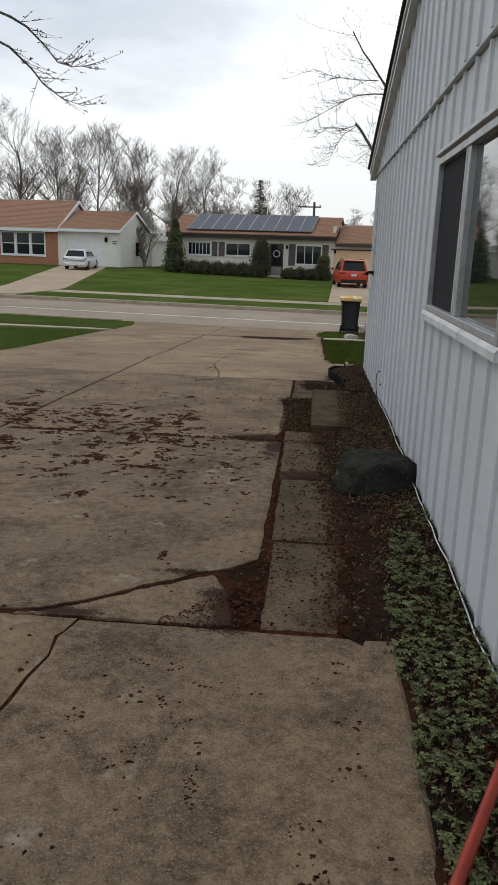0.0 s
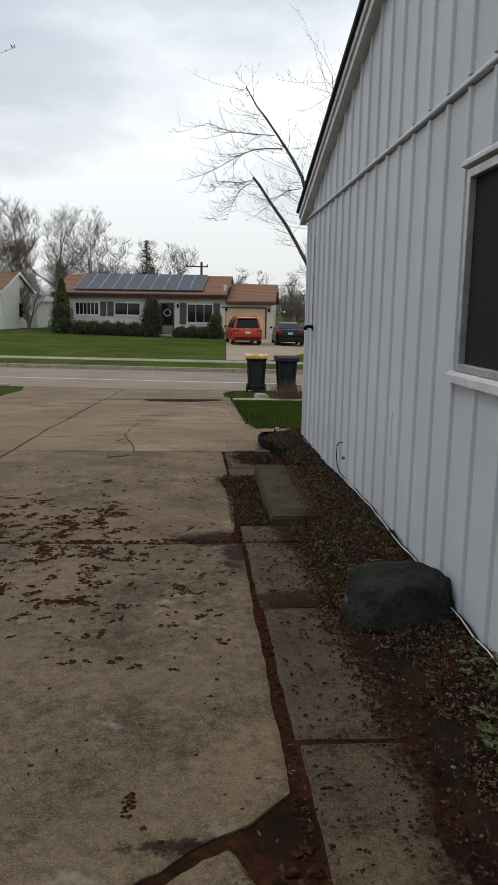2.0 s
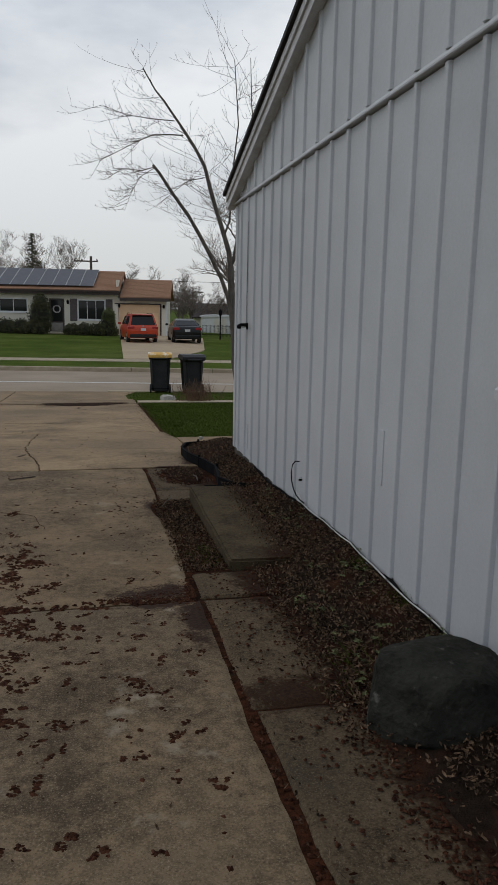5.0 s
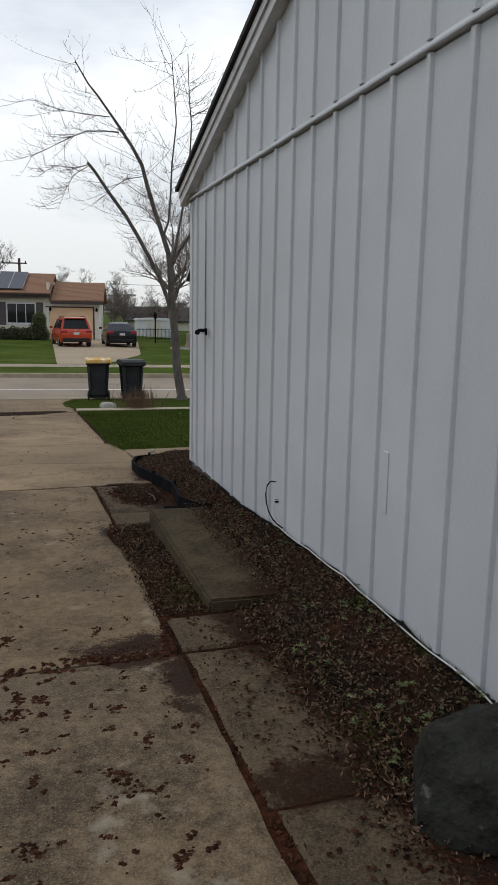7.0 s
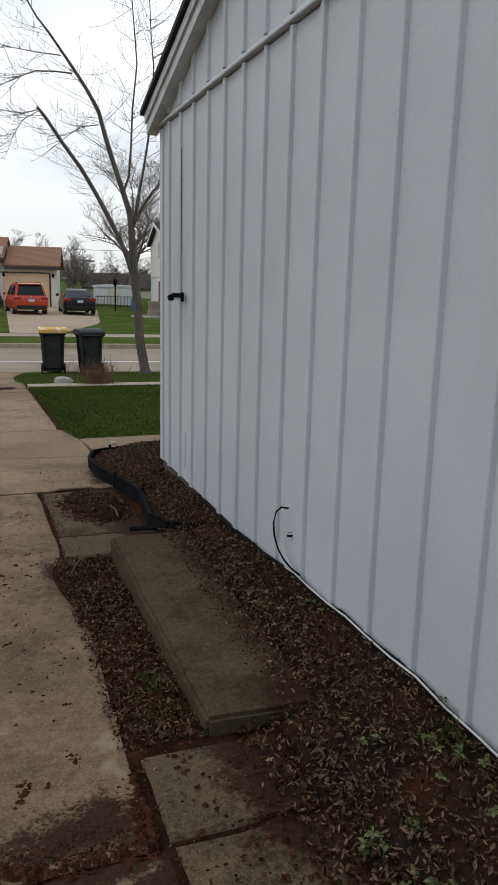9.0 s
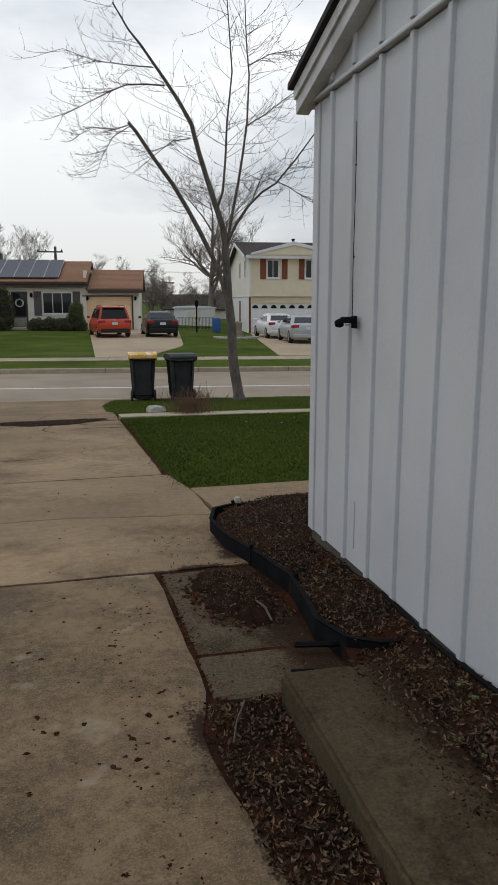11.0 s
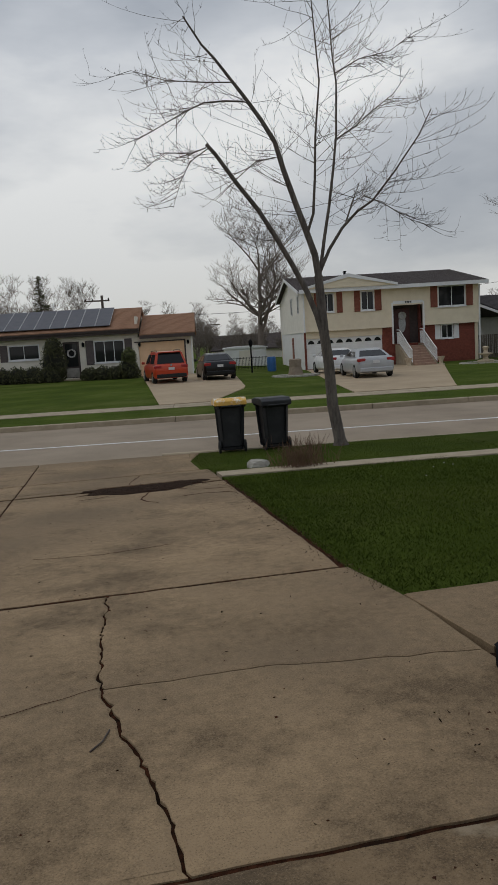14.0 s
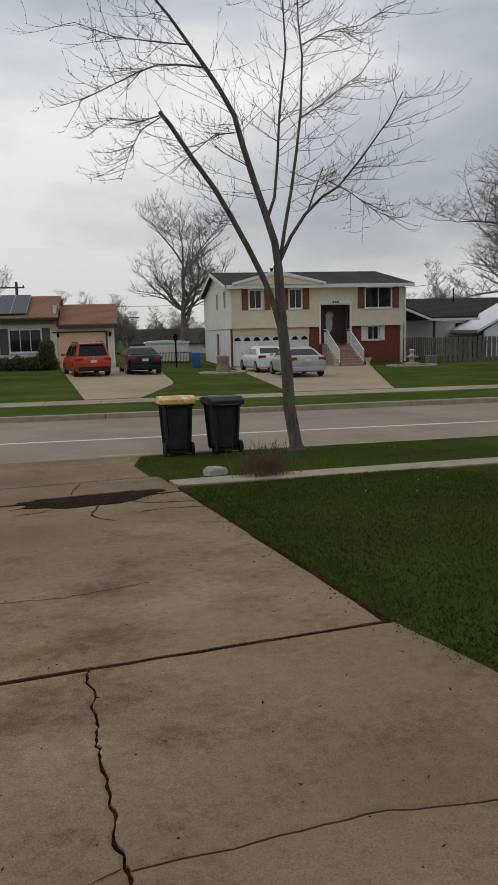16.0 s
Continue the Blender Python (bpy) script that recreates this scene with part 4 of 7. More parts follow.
def gable_roof(parent, u0, u1, v0, v1, z_eave, z_ridge, material, over=0.45, thick=0.14):
    """A roof with its ridge along u, over walls from v0 to v1."""
    vm, s = (v0 + v1) / 2, (z_ridge - z_eave) / ((v1 - v0) / 2 + over)
    a, b = v0 - over, v1 + over
    roof = part("roof", prism(bmesh.new(), [(a, z_eave), (vm, z_ridge), (b, z_eave), (b, z_eave + 0.03), (b, z_eave + thick), (vm, z_ridge + thick), (a, z_eave + thick)], "x", u0, u1), material, parent)
    # courses of shingles, laid over the visible slope
    bm = bmesh.new()
    n = 22
    for i in range(n):
        k0_, k1_ = i / n, (i + 1) / n
        p0, p1 = (a + (vm - a) * k0_, z_eave + thick + (z_ridge - z_eave) * k0_), (a + (vm - a) * k1_, z_eave + thick + (z_ridge - z_eave) * k1_)
        prism(bm, [(p0[0], p0[1] + 0.004), (p0[0], p0[1] + 0.024), (p1[0], p1[1] + 0.006), (p1[0], p1[1] + 0.002)], "x", u0 + 0.01, u1 - 0.01)
    part("shingles", bm, material, roof)
    return roof


BROWN_ROOF = mat("brown_shingle", (0.32, 0.175, 0.105), (0.24, 0.13, 0.078), 6, 0.95, 0.3, 40)
GREY_ROOF = mat("dark_brown_shingle", (0.085, 0.068, 0.062), (0.055, 0.045, 0.042), 6, 0.95, 0.3, 40)
CREAM = mat("cream_siding", (0.78, 0.73, 0.63), (0.7, 0.65, 0.55), 2, 0.7, 0.05)
TAN = mat("beige_vinyl_siding", (0.79, 0.69, 0.52), (0.72, 0.62, 0.46), 2, 0.65, 0.05)
WHITE_SIDE = mat("off_white_siding", (0.8, 0.77, 0.69), (0.72, 0.69, 0.61), 2, 0.7, 0.05)
PEACH = mat("peach_garage_door", (0.85, 0.58, 0.36), (0.77, 0.52, 0.32), 2, 0.6, 0.04)
BROWN_TRIM = mat("dark_brown_trim", (0.075, 0.055, 0.05), (0.05, 0.037, 0.034), 6, 0.7, 0.1)
GREY_SHUT = mat("grey_brown_shutter", (0.13, 0.105, 0.1), (0.09, 0.072, 0.07), 6, 0.7, 0.1)
RED_SHUT = mat("rust_red_shutter", (0.26, 0.085, 0.05), (0.2, 0.06, 0.036), 6, 0.7, 0.1)
BRICK_RED = mat("red_brick", (0.26, 0.075, 0.05), (0.15, 0.043, 0.03), 9, 0.9, 0.5, 60, obj=0.15)
BRICK_ORANGE = mat("orange_brick", (0.5, 0.23, 0.13), (0.36, 0.16, 0.09), 9, 0.9, 0.4, 60)
SOLAR = mat("solar_cell", (0.1, 0.1, 0.112), (0.075, 0.076, 0.088), 3, 0.45, 0.0, spec=0.2)
WHITE_DOOR = mat("white_door_paint", (0.78, 0.78, 0.77), (0.7, 0.7, 0.69), 2, 0.5, 0.04)
FENCE_WOOD = mat("weathered_fence_wood", (0.2, 0.175, 0.15), (0.12, 0.1, 0.085), 7, 0.9, 0.4, 60, obj=0.15, stretch=(1, 1, 0.3))


def bricks(bm, u0, u1, z0, z1, holes, front):
    """Courses of brick standing proud of the mortar."""
    z, r = z0, 0
    while z < z1 - 0.04:
        u = u0 - (0.11 if r % 2 else 0)
        while u < u1:
            a, b = max(u, u0), min(u + 0.21, u1)
            mid = ((a + b) / 2, z + 0.04)
            if b - a > 0.04 and not any(h[0] < mid[0] < h[2] and h[1] < mid[1] < h[3] for h in holes):
                box(bm, a, front - 0.012, z, b, front + 0.002, z + 0.066)
            u += 0.222
        z += 0.078
        r += 1
    return bm


def overhead_door(parent, u0, z0, u1, z1, v, material, cols, rows, lights=False):
    door = part("garage_door", bx(u0, v + 0.06, z0, u1, v + 0.1, z1), material, parent)
    for i in range(cols):
        for j in range(rows):
            a, b = u0 + (u1 - u0) * i / cols, u0 + (u1 - u0) * (i + 1) / cols
            c, d = z0 + (z1 - z0) * j / rows, z0 + (z1 - z0) * (j + 1) / rows
            if lights and j == rows - 1:
                arch = [(a + 0.08 + (b - a - 0.16) * k / 6, c + 0.15 + 0.24 * math.sin(math.pi * k / 6) ** 0.6) for k in range(7)]
                part("pane", prism(bmesh.new(), arch, "y", v + 0.045, v + 0.065), FAR_PANE, door)
            else:
                part("panel", bx(a + 0.015, v + 0.045, c + 0.012, b - 0.015, v + 0.062, d - 0.012, bevel=0.012), material, door)
    return door


def ranch():
    h = thing("ranch_house", "low cream ranch house with brown roof and solar panels", "house", STREET)
    V0, V1, U0, U1, Z0, Z1 = 57.0, 64.0, -18.9, -6.3, -0.9, 2.42
    wins = [(-17.74, 0.9, -15.86, 1.9), (-14.7, 0.92, -12.69, 1.9), (-9.19, 0.45, -7.21, 1.88)]
    door = (-11.2, -0.48, -10.13, 1.92)
    holes = wins + [door]
    part("wall", cells(bmesh.new(), U0, U1, Z0, Z1, holes, V0, V0 + 0.16), CREAM, h)
    part("wall", bx(U0, V0 + 0.16, Z0, U0 + 0.16, V1, Z1), CREAM, h)
    part("wall", bx(U1 - 0.16, V0 + 0.16, Z0, U1, V1, Z1 + 0.9), CREAM, h)
    part("wall", bx(U0, V1, Z0, U1, V1 + 0.16, Z1), CREAM, h)
    part("siding", lap(bmesh.new(), U0, U1, Z0, Z1, holes, V0, 0.16), CREAM, h)
    for i, (a, b, c, d) in enumerate(wins):
        window(h, a, b, c, d, V0, (5, 1, 2)[i], curtain=((0, 1, 2, 3, 4, 5, 6, 7, 8, 9), (), (3, 4, 5, 6))[i])
    for a, b, c, d in ((-15.77, 0.85, -15.32, 1.93), (-15.22, 0.85, -14.74, 1.93), (-9.72, 0.35, -9.21, 1.93), (-7.18, 0.35, -6.7, 1.93)):
        shutter(h, a, b, c, d, V0, GREY_SHUT)
    dr = part("door", bx(door[0], V0 + 0.05, door[1], door[2], V0 + 0.1, door[3]), BROWN_TRIM, h, "dark storm door with a pale wreath")
    part("door_panel", bx(door[0] + 0.12, V0 + 0.03, door[1] + 0.1, door[2] - 0.12, V0 + 0.05, door[1] + 0.7, bevel=0.008), CURTAIN, dr)
    part("door_glass", bx(door[0] + 0.14, V0 + 0.03, door[1] + 0.8, door[2] - 0.14, V0 + 0.05, door[3] - 0.12), FAR_PANE, dr)
    wr = bmesh.new()
    for k in range(16):
        t = 2 * math.pi * k / 16
        box(wr, -0.05, -0.03, -0.05, 0.05, 0.03, 0.05, 0.012, pose(-10.66 + 0.24 * math.cos(t), V0 - 0.01, 1.18 + 0.24 * math.sin(t), 20 * k, 30 * k, 0))
    part("wreath", wr, mat("pale_wreath", (0.62, 0.6, 0.6), (0.4, 0.38, 0.38), 20, 0.8, 0.3), dr)
    part("porch_lamp", lathe(bmesh.new(), [(0.05, 0), (0.08, 0.05), (0.09, 0.22), (0.03, 0.3)], 8, pose(-9.86, V0 - 0.1, 1.55)), BLACK, h)
    part("step", bx(-11.4, 55.9, -0.8, -9.95, 56.99, -0.48, bevel=0.02), CONCRETE_PALE, h)
    gable_roof(h, U0 - 0.4, U1 + 0.15, V0, V1, 2.42, 3.92, BROWN_ROOF, 0.5)
    part("fascia", bx(U0 - 0.4, V0 - 0.53, 2.22, U1 + 0.15, V0 - 0.49, 2.52), BROWN_TRIM, h)
    part("soffit", bx(U0 - 0.4, V0 - 0.49, 2.36, U1 + 0.15, V0, 2.41), BROWN_TRIM, h)
    part("gutter", prism(bmesh.new(), [(V0 - 0.64, 2.52), (V0 - 0.62, 2.4), (V0 - 0.535, 2.4), (V0 - 0.535, 2.52)], "x", U0 - 0.4, U1 + 0.15), BROWN_TRIM, h)
    for s in (U0, U1):
        part("gable", prism(bmesh.new(), [(V0, 2.42), (V1, 2.42), (60.5, 3.85)], "x", s - 0.05 if s > -10 else s, s if s > -10 else s + 0.05), CREAM, h)
    sl = 1.5 / 4.0
    ang = math.degrees(math.atan(sl))
    for i in range(10):
        u0 = -17.75 + i * 0.975
        p = part("solar_panel", bx(-0.475, -1.85, 0, 0.475, 1.85, 0.04, bevel=0.006), SOLAR, h, "dark blue-grey solar panel")
        p.matrix_basis = pose(u0 + 0.475, 58.55, 2.56 + (58.55 - 56.5) * sl + 0.13, ang)
        for s in (-0.475, 0.46):
            part("rail", bx(s, -1.85, 0.041, s + 0.022, 1.85, 0.05), ALU, p)
    # attached garage
    G0, G1, g0 = -7.0, -2.85, -0.95
    hole = (-6.59, -0.62, -3.31, 1.6)
    part("garage_wall", cells(bmesh.new(), U1, G1, g0, 2.0, [hole], V0 + 0.02, V0 + 0.16), CREAM, h)
    part("garage_siding", lap(bmesh.new(), U1, G1, g0, 2.0, [hole], V0 + 0.02, 0.16), CREAM, h)
    part("garage_wall", bx(G1 - 0.16, V0 + 0.16, g0, G1, V1, 2.0), CREAM, h)
    part("garage_wall", bx(U1, V1 - 0.1, g0, G1, V1, 2.0), CREAM, h)
    overhead_door(h, max(hole[0], U1 + 0.01), hole[1], hole[2], hole[3], V0, PEACH, 1, 4)
    part("door_trim", bx(U1 - 0.25, V0 - 0.05, 1.6, hole[2] + 0.1, V0 - 0.0, 1.68), BROWN_TRIM, h)
    part("door_trim", bx(hole[2], V0 - 0.05, -0.62, hole[2] + 0.1, V0 - 0.0, 1.599), BROWN_TRIM, h)
    gable_roof(h, U1 + 0.155, G1 + 0.3, V0, V1, 1.98, 3.34, BROWN_ROOF, 0.5)
    part("fascia", bx(U1 + 0.155, V0 - 0.53, 1.84, G1 + 0.3, V0 - 0.49, 2.06), BROWN_TRIM, h)
    part("gable", prism(bmesh.new(), [(V0, 1.98), (V1, 1.98), (60.5, 3.3)], "x", G1 - 0.05, G1), CREAM, h)
    part("downspout", bx(G1 - 0.02, V0 - 0.1, g0, G1 + 0.06, V0 - 0.02, 1.95), TRIM_W, h)
    for u in (-6.95, -3.05):
        part("garage_lamp", lathe(bmesh.new(), [(0.04, 0), (0.07, 0.04), (0.08, 0.2), (0.03, 0.27)], 8, pose(u if u > -6.3 else -6.22, V0 - 0.09, 1.35)), BLACK, h)
    part("vent_pipe", tube(bmesh.new(), [(-12.2, 60.3, 3.8), (-12.2, 60.3, 4.7)], 0.04, 8), TRIM_W, h)


ranch()


def split_level():
    h = thing("split_level_house", "beige split-level house with brick base and double garage", "house", STREET)
    V0, V1, U0, U1 = 57.0, 71.6, 4.66, 16.45
    VM, HV = (V0 + V1) / 2, (V1 - V0) / 2
    zb, zm, zt = -1.0, 1.62, 4.2
    up = [(5.85, 2.85, 6.72, 4.08), (8.5, 2.82, 9.4, 4.1), (13.67, 2.77, 15.56, 4.14)]
    entry = (10.65, 0.5, 12.65, 3.12)
    low = [(13.93, 0.67, 14.78, 1.62 - 0.005)]
    garage = (4.8, -0.85, 9.93, 1.16)
    holes = up + [entry] + low + [garage]
    part("upper_wall", cells(bmesh.new(), U0, U1, zm, zt, up + [entry], V0, V0 + 0.2), TAN, h)
    part("upper_siding", lap(bmesh.new(), U0, U1, zm, zt, up + [entry], V0, 0.2), TAN, h)
    lv = V0 + 0.3
    part("lower_wall", cells(bmesh.new(), U0 + 0.02, U1 - 0.02, zb, zm, low + [entry, garage], lv, lv + 0.2), BRICK_RED, h)
    part("bricks", bricks(bmesh.new(), 9.95, U1 - 0.02, -0.75, zm, low + [entry], lv), BRICK_RED, h, "red brick base")
    part("bricks", bricks(bmesh.new(), U0 + 0.02, 4.79, -0.75, zm, [], lv), BRICK_RED, h, "red brick pier")
    part("garage_header", bx(4.79, lv - 0.03, 1.16, 9.94, lv - 0.002, zm - 0.002), TAN, h)
    overhead_door(h, garage[0], garage[1], garage[2], garage[3], lv, WHITE_DOOR, 8, 4, True)
    # side wall with two small windows, gable towards the ranch
    part("side_wall", bx(U0, V0 + 0.2, zm, U0 + 0.2, V1, zt), WHITE_SIDE, h)
    part("side_wall", bx(U0 + 0.03, V0 + 0.5, zb, U0 + 0.2, V1, zm), WHITE_DOOR, h, "white painted side wall of the basement")
    part("side_wall", bx(U1 - 0.2, V0 + 0.2, zb, U1, V1, zt), TAN, h)
    part("rear_wall", bx(U0, V1, zb, U1, V1 + 0.2, zt), TAN, h)
    sd = bmesh.new()
    z = zm
    while z < zt + 1.4:
        lim = HV if z < zt else HV * max(0, 1 - (z + 0.2 - zt) / 1.5)
        if lim > 0.1:
            prism(sd, [(U0 + 0.001, z), (U0 - 0.022, z), (U0 - 0.006, z + 0.2), (U0 + 0.001, z + 0.2)], "y", VM - lim, VM + lim)
        z += 0.2
    part("side_siding", sd, WHITE_SIDE, h)
    part("gable", prism(bmesh.new(), [(V0, zt), (V1, zt), (VM, 5.62)], "x", U0 + 0.002, U0 + 0.15), WHITE_SIDE, h)
    part("gable", prism(bmesh.new(), [(V0, zt), (V1, zt), (VM, 5.62)], "x", U1 - 0.15, U1), TAN, h)
    for v in (59.4, 63.2):
        w = part("side_window", bx(U0 - 0.04, v - 0.35, 3.0, U0 - 0.024, v + 0.35, 4.1), FAR_PANE, h)
        for a in ((v - 0.42, 2.93, v - 0.35, 4.17), (v + 0.35, 2.93, v + 0.42, 4.17), (v - 0.35, 2.93, v + 0.35, 3.0), (v - 0.35, 4.1, v + 0.35, 4.17), (v - 0.02, 3.0, v + 0.02, 4.1)):
            part("window_frame", bx(U0 - 0.06, a[0], a[1], U0 - 0.02, a[2], a[3]), TRIM_W, w)
    part("side_door", bx(U0 - 0.01, 63.2, -0.8, U0 + 0.02, 64.1, 1.3), RED_SHUT, h)
    part("gable_vent", bx(U0 - 0.04, VM - 0.2, 4.72, U0 - 0.02, VM + 0.2, 5.15), TRIM_W, h)
    for a, b, c, d in up:
        window(h, a, b, c, d, V0, 1, curtain=(0, 9))
    window(h, *low[0], lv, 1)
    for a, b in ((6.89, 7.28), (5.4, 5.8), (8.06, 8.45), (9.44, 9.88)):
        shutter(h, a, 2.77, b, 4.13, V0, RED_SHUT)
    for a, b in ((13.18, 13.64), (15.6, 16.05)):
        shutter(h, a, 2.76, b, 4.13, V0, RED_SHUT)
    for a, b in ((13.53, 13.9), (14.81, 15.17)):
        shutter(h, a, 0.63, b, 1.6, lv + 0.02, TRIM_W)
    # recessed entry
    part("entry_wall", bx(10.65, V0 + 1.0, 0.5, 12.65, V0 + 1.1, 3.12), BROWN_TRIM, h)
    part("entry_wall", bx(10.65, V0 + 0.52, 0.5, 10.72, V0 + 1.0, 3.12), BRICK_RED, h)
    part("entry_wall", bx(12.58, V0 + 0.52, 0.5, 12.65, V0 + 1.0, 3.12), BRICK_RED, h)
    part("entry_ceiling", bx(10.65, V0 + 0.2, 3.13, 12.65, V0 + 1.1, 3.2), TRIM_W, h)
    dr = part("front_door", bx(10.95, V0 + 0.93, 0.52, 12.0, V0 + 0.995, 2.85, bevel=0.01), mat("dark_red_door", (0.09, 0.03, 0.028), (0.06, 0.02, 0.02), 5, 0.5, 0.05), h)
    ov = [(11.48 + 0.24 * math.cos(2 * math.pi * k / 20), 1.85 + 0.62 * math.sin(2 * math.pi * k / 20)) for k in range(20)]
    part("door_glass", prism(bmesh.new(), ov, "y", V0 + 0.915, V0 + 0.928), mat("frosted_glass", (0.55, 0.56, 0.57), (0.35, 0.36, 0.37), 12, 0.2, 0.1), dr)
    wr = bmesh.new()
    for k in range(12):
        t = 2 * math.pi * k / 12
        box(wr, -0.07, -0.04, -0.07, 0.07, 0.04, 0.07, 0.015, pose(11.48 + 0.2 * math.cos(t), V0 + 0.88, 2.35 + 0.2 * math.sin(t), 31 * k, 17 * k, 0))
    part("wreath", wr, mat("white_wreath", (0.6, 0.6, 0.58), (0.35, 0.36, 0.33), 20, 0.8, 0.3), dr)
    for a, b, c, d in ((10.55, 0.5, 10.65, 3.22), (12.65, 0.5, 12.75, 3.22), (10.65, 3.12, 12.65, 3.3)):
        part("entry_trim", bx(a, V0 - 0.05, b, c, V0 + 0.1, d), TRIM_W, h)
    for i in range(3):
        part("number_bar", bx(11.45 + i * 0.16, V0 - 0.07, 3.16, 11.55 + i * 0.16, V0 - 0.052, 3.27), BLACK, h)
    # roof, fascia and the flat pediment over the garage
    gable_roof(h, U0 - 0.35, U1 + 0.5, V0, V1, 4.22, 5.62, GREY_ROOF, 0.5)
    part("fascia", bx(U0 - 0.3, V0 - 0.54, 4.12, U1 + 0.5, V0 - 0.5, 4.36), TRIM_W, h)
    part("soffit", bx(U0 - 0.3, V0 - 0.5, 4.16, U1 + 0.5, V0, 4.2), TRIM_W, h)
    for s in (-1, 1):
        part("rake_board", prism(bmesh.new(), [(VM + s * (HV + 0.4), 4.1), (VM + s * (HV + 0.4), 4.3), (VM, 5.72), (VM, 5.5)], "x", U0 - 0.4, U0 - 0.355), TRIM_W, h)
    part("pediment", prism(bmesh.new(), [(4.75, 4.36), (10.75, 4.36), (7.6, 5.0)], "y", V0 - 0.62, V0 - 0.55), TAN, h)
    for a, b in (((4.7, 4.34), (7.6, 5.0)), ((10.85, 4.34), (7.6, 5.0))):
        part("pediment_trim", prism(bmesh.new(), [a, b, (b[0], b[1] + 0.24), (a[0], a[1] + 0.14)], "y", V0 - 0.7, V0 - 0.54), TRIM_W, h)
    part("pediment_roof", prism(bmesh.new(), [(4.7, 4.49), (7.6, 5.25), (10.85, 4.49)], "y", V0 - 0.52, V0 + 3.4), GREY_ROOF, h)
    part("roof_vent", lathe(bmesh.new(), [(0.09, 0), (0.09, 0.4), (0.14, 0.42), (0.14, 0.5)], 10, pose(8.8, VM - 0.6, 5.5)), BLACK, h)
    part("downspout", bx(U1 - 0.02, V0 - 0.12, -0.8, U1 + 0.06, V0 - 0.04, 4.1), TRIM_W, h)
    part("downspout", bx(U0 - 0.02, V0 - 0.12, 1.6, U0 + 0.07, V0 - 0.04, 4.1), TRIM_W, h)
    # entry stair with its rails
    st = thing("entry_stairs", "brick and concrete entry stairs with white metal rails", "stairs", STREET)
    n = 8
    for i in range(n):
        part("stair", bx(10.95, 53.4 + i * 0.36, -1.0, 12.35, 57.0, -0.72 + i * 0.152, bevel=0.01), mat("stair_brick", (0.4, 0.26, 0.19), (0.3, 0.19, 0.14), 6, 0.9, 0.2) if i == 0 else bpy.data.materials["stair_brick"], st)
    for u in (10.8, 12.36):
        part("cheek_wall", prism(bmesh.new(), [(53.6, -1.0), (57.3, -1.0), (57.3, 0.45), (56.4, 0.4), (53.7, -0.75)], "x", u, u + 0.14), CONCRETE_PALE, st)
        part("rail", tube(bmesh.new(), [(u + 0.07, 53.5, 0.12), (u + 0.07, 56.4, 1.4), (u + 0.07, 57.0, 1.42)], 0.035, 6), WHITE_DOOR, st)
        part("rail", tube(bmesh.new(), [(u + 0.07, 53.5, -0.62), (u + 0.07, 56.4, 0.52), (u + 0.07, 57.0, 0.55)], 0.025, 6), WHITE_DOOR, st)
        for i in range(24):
            v = 53.5 + i * 0.15
            b = -0.62 + (min(v, 56.4) - 53.5) * 0.393
            part("baluster" if i % 23 else "post", bx(u + 0.055, v - 0.014, b - 0.05, u + 0.085, v + 0.014, b + 0.76), WHITE_DOOR, st)


split_level()


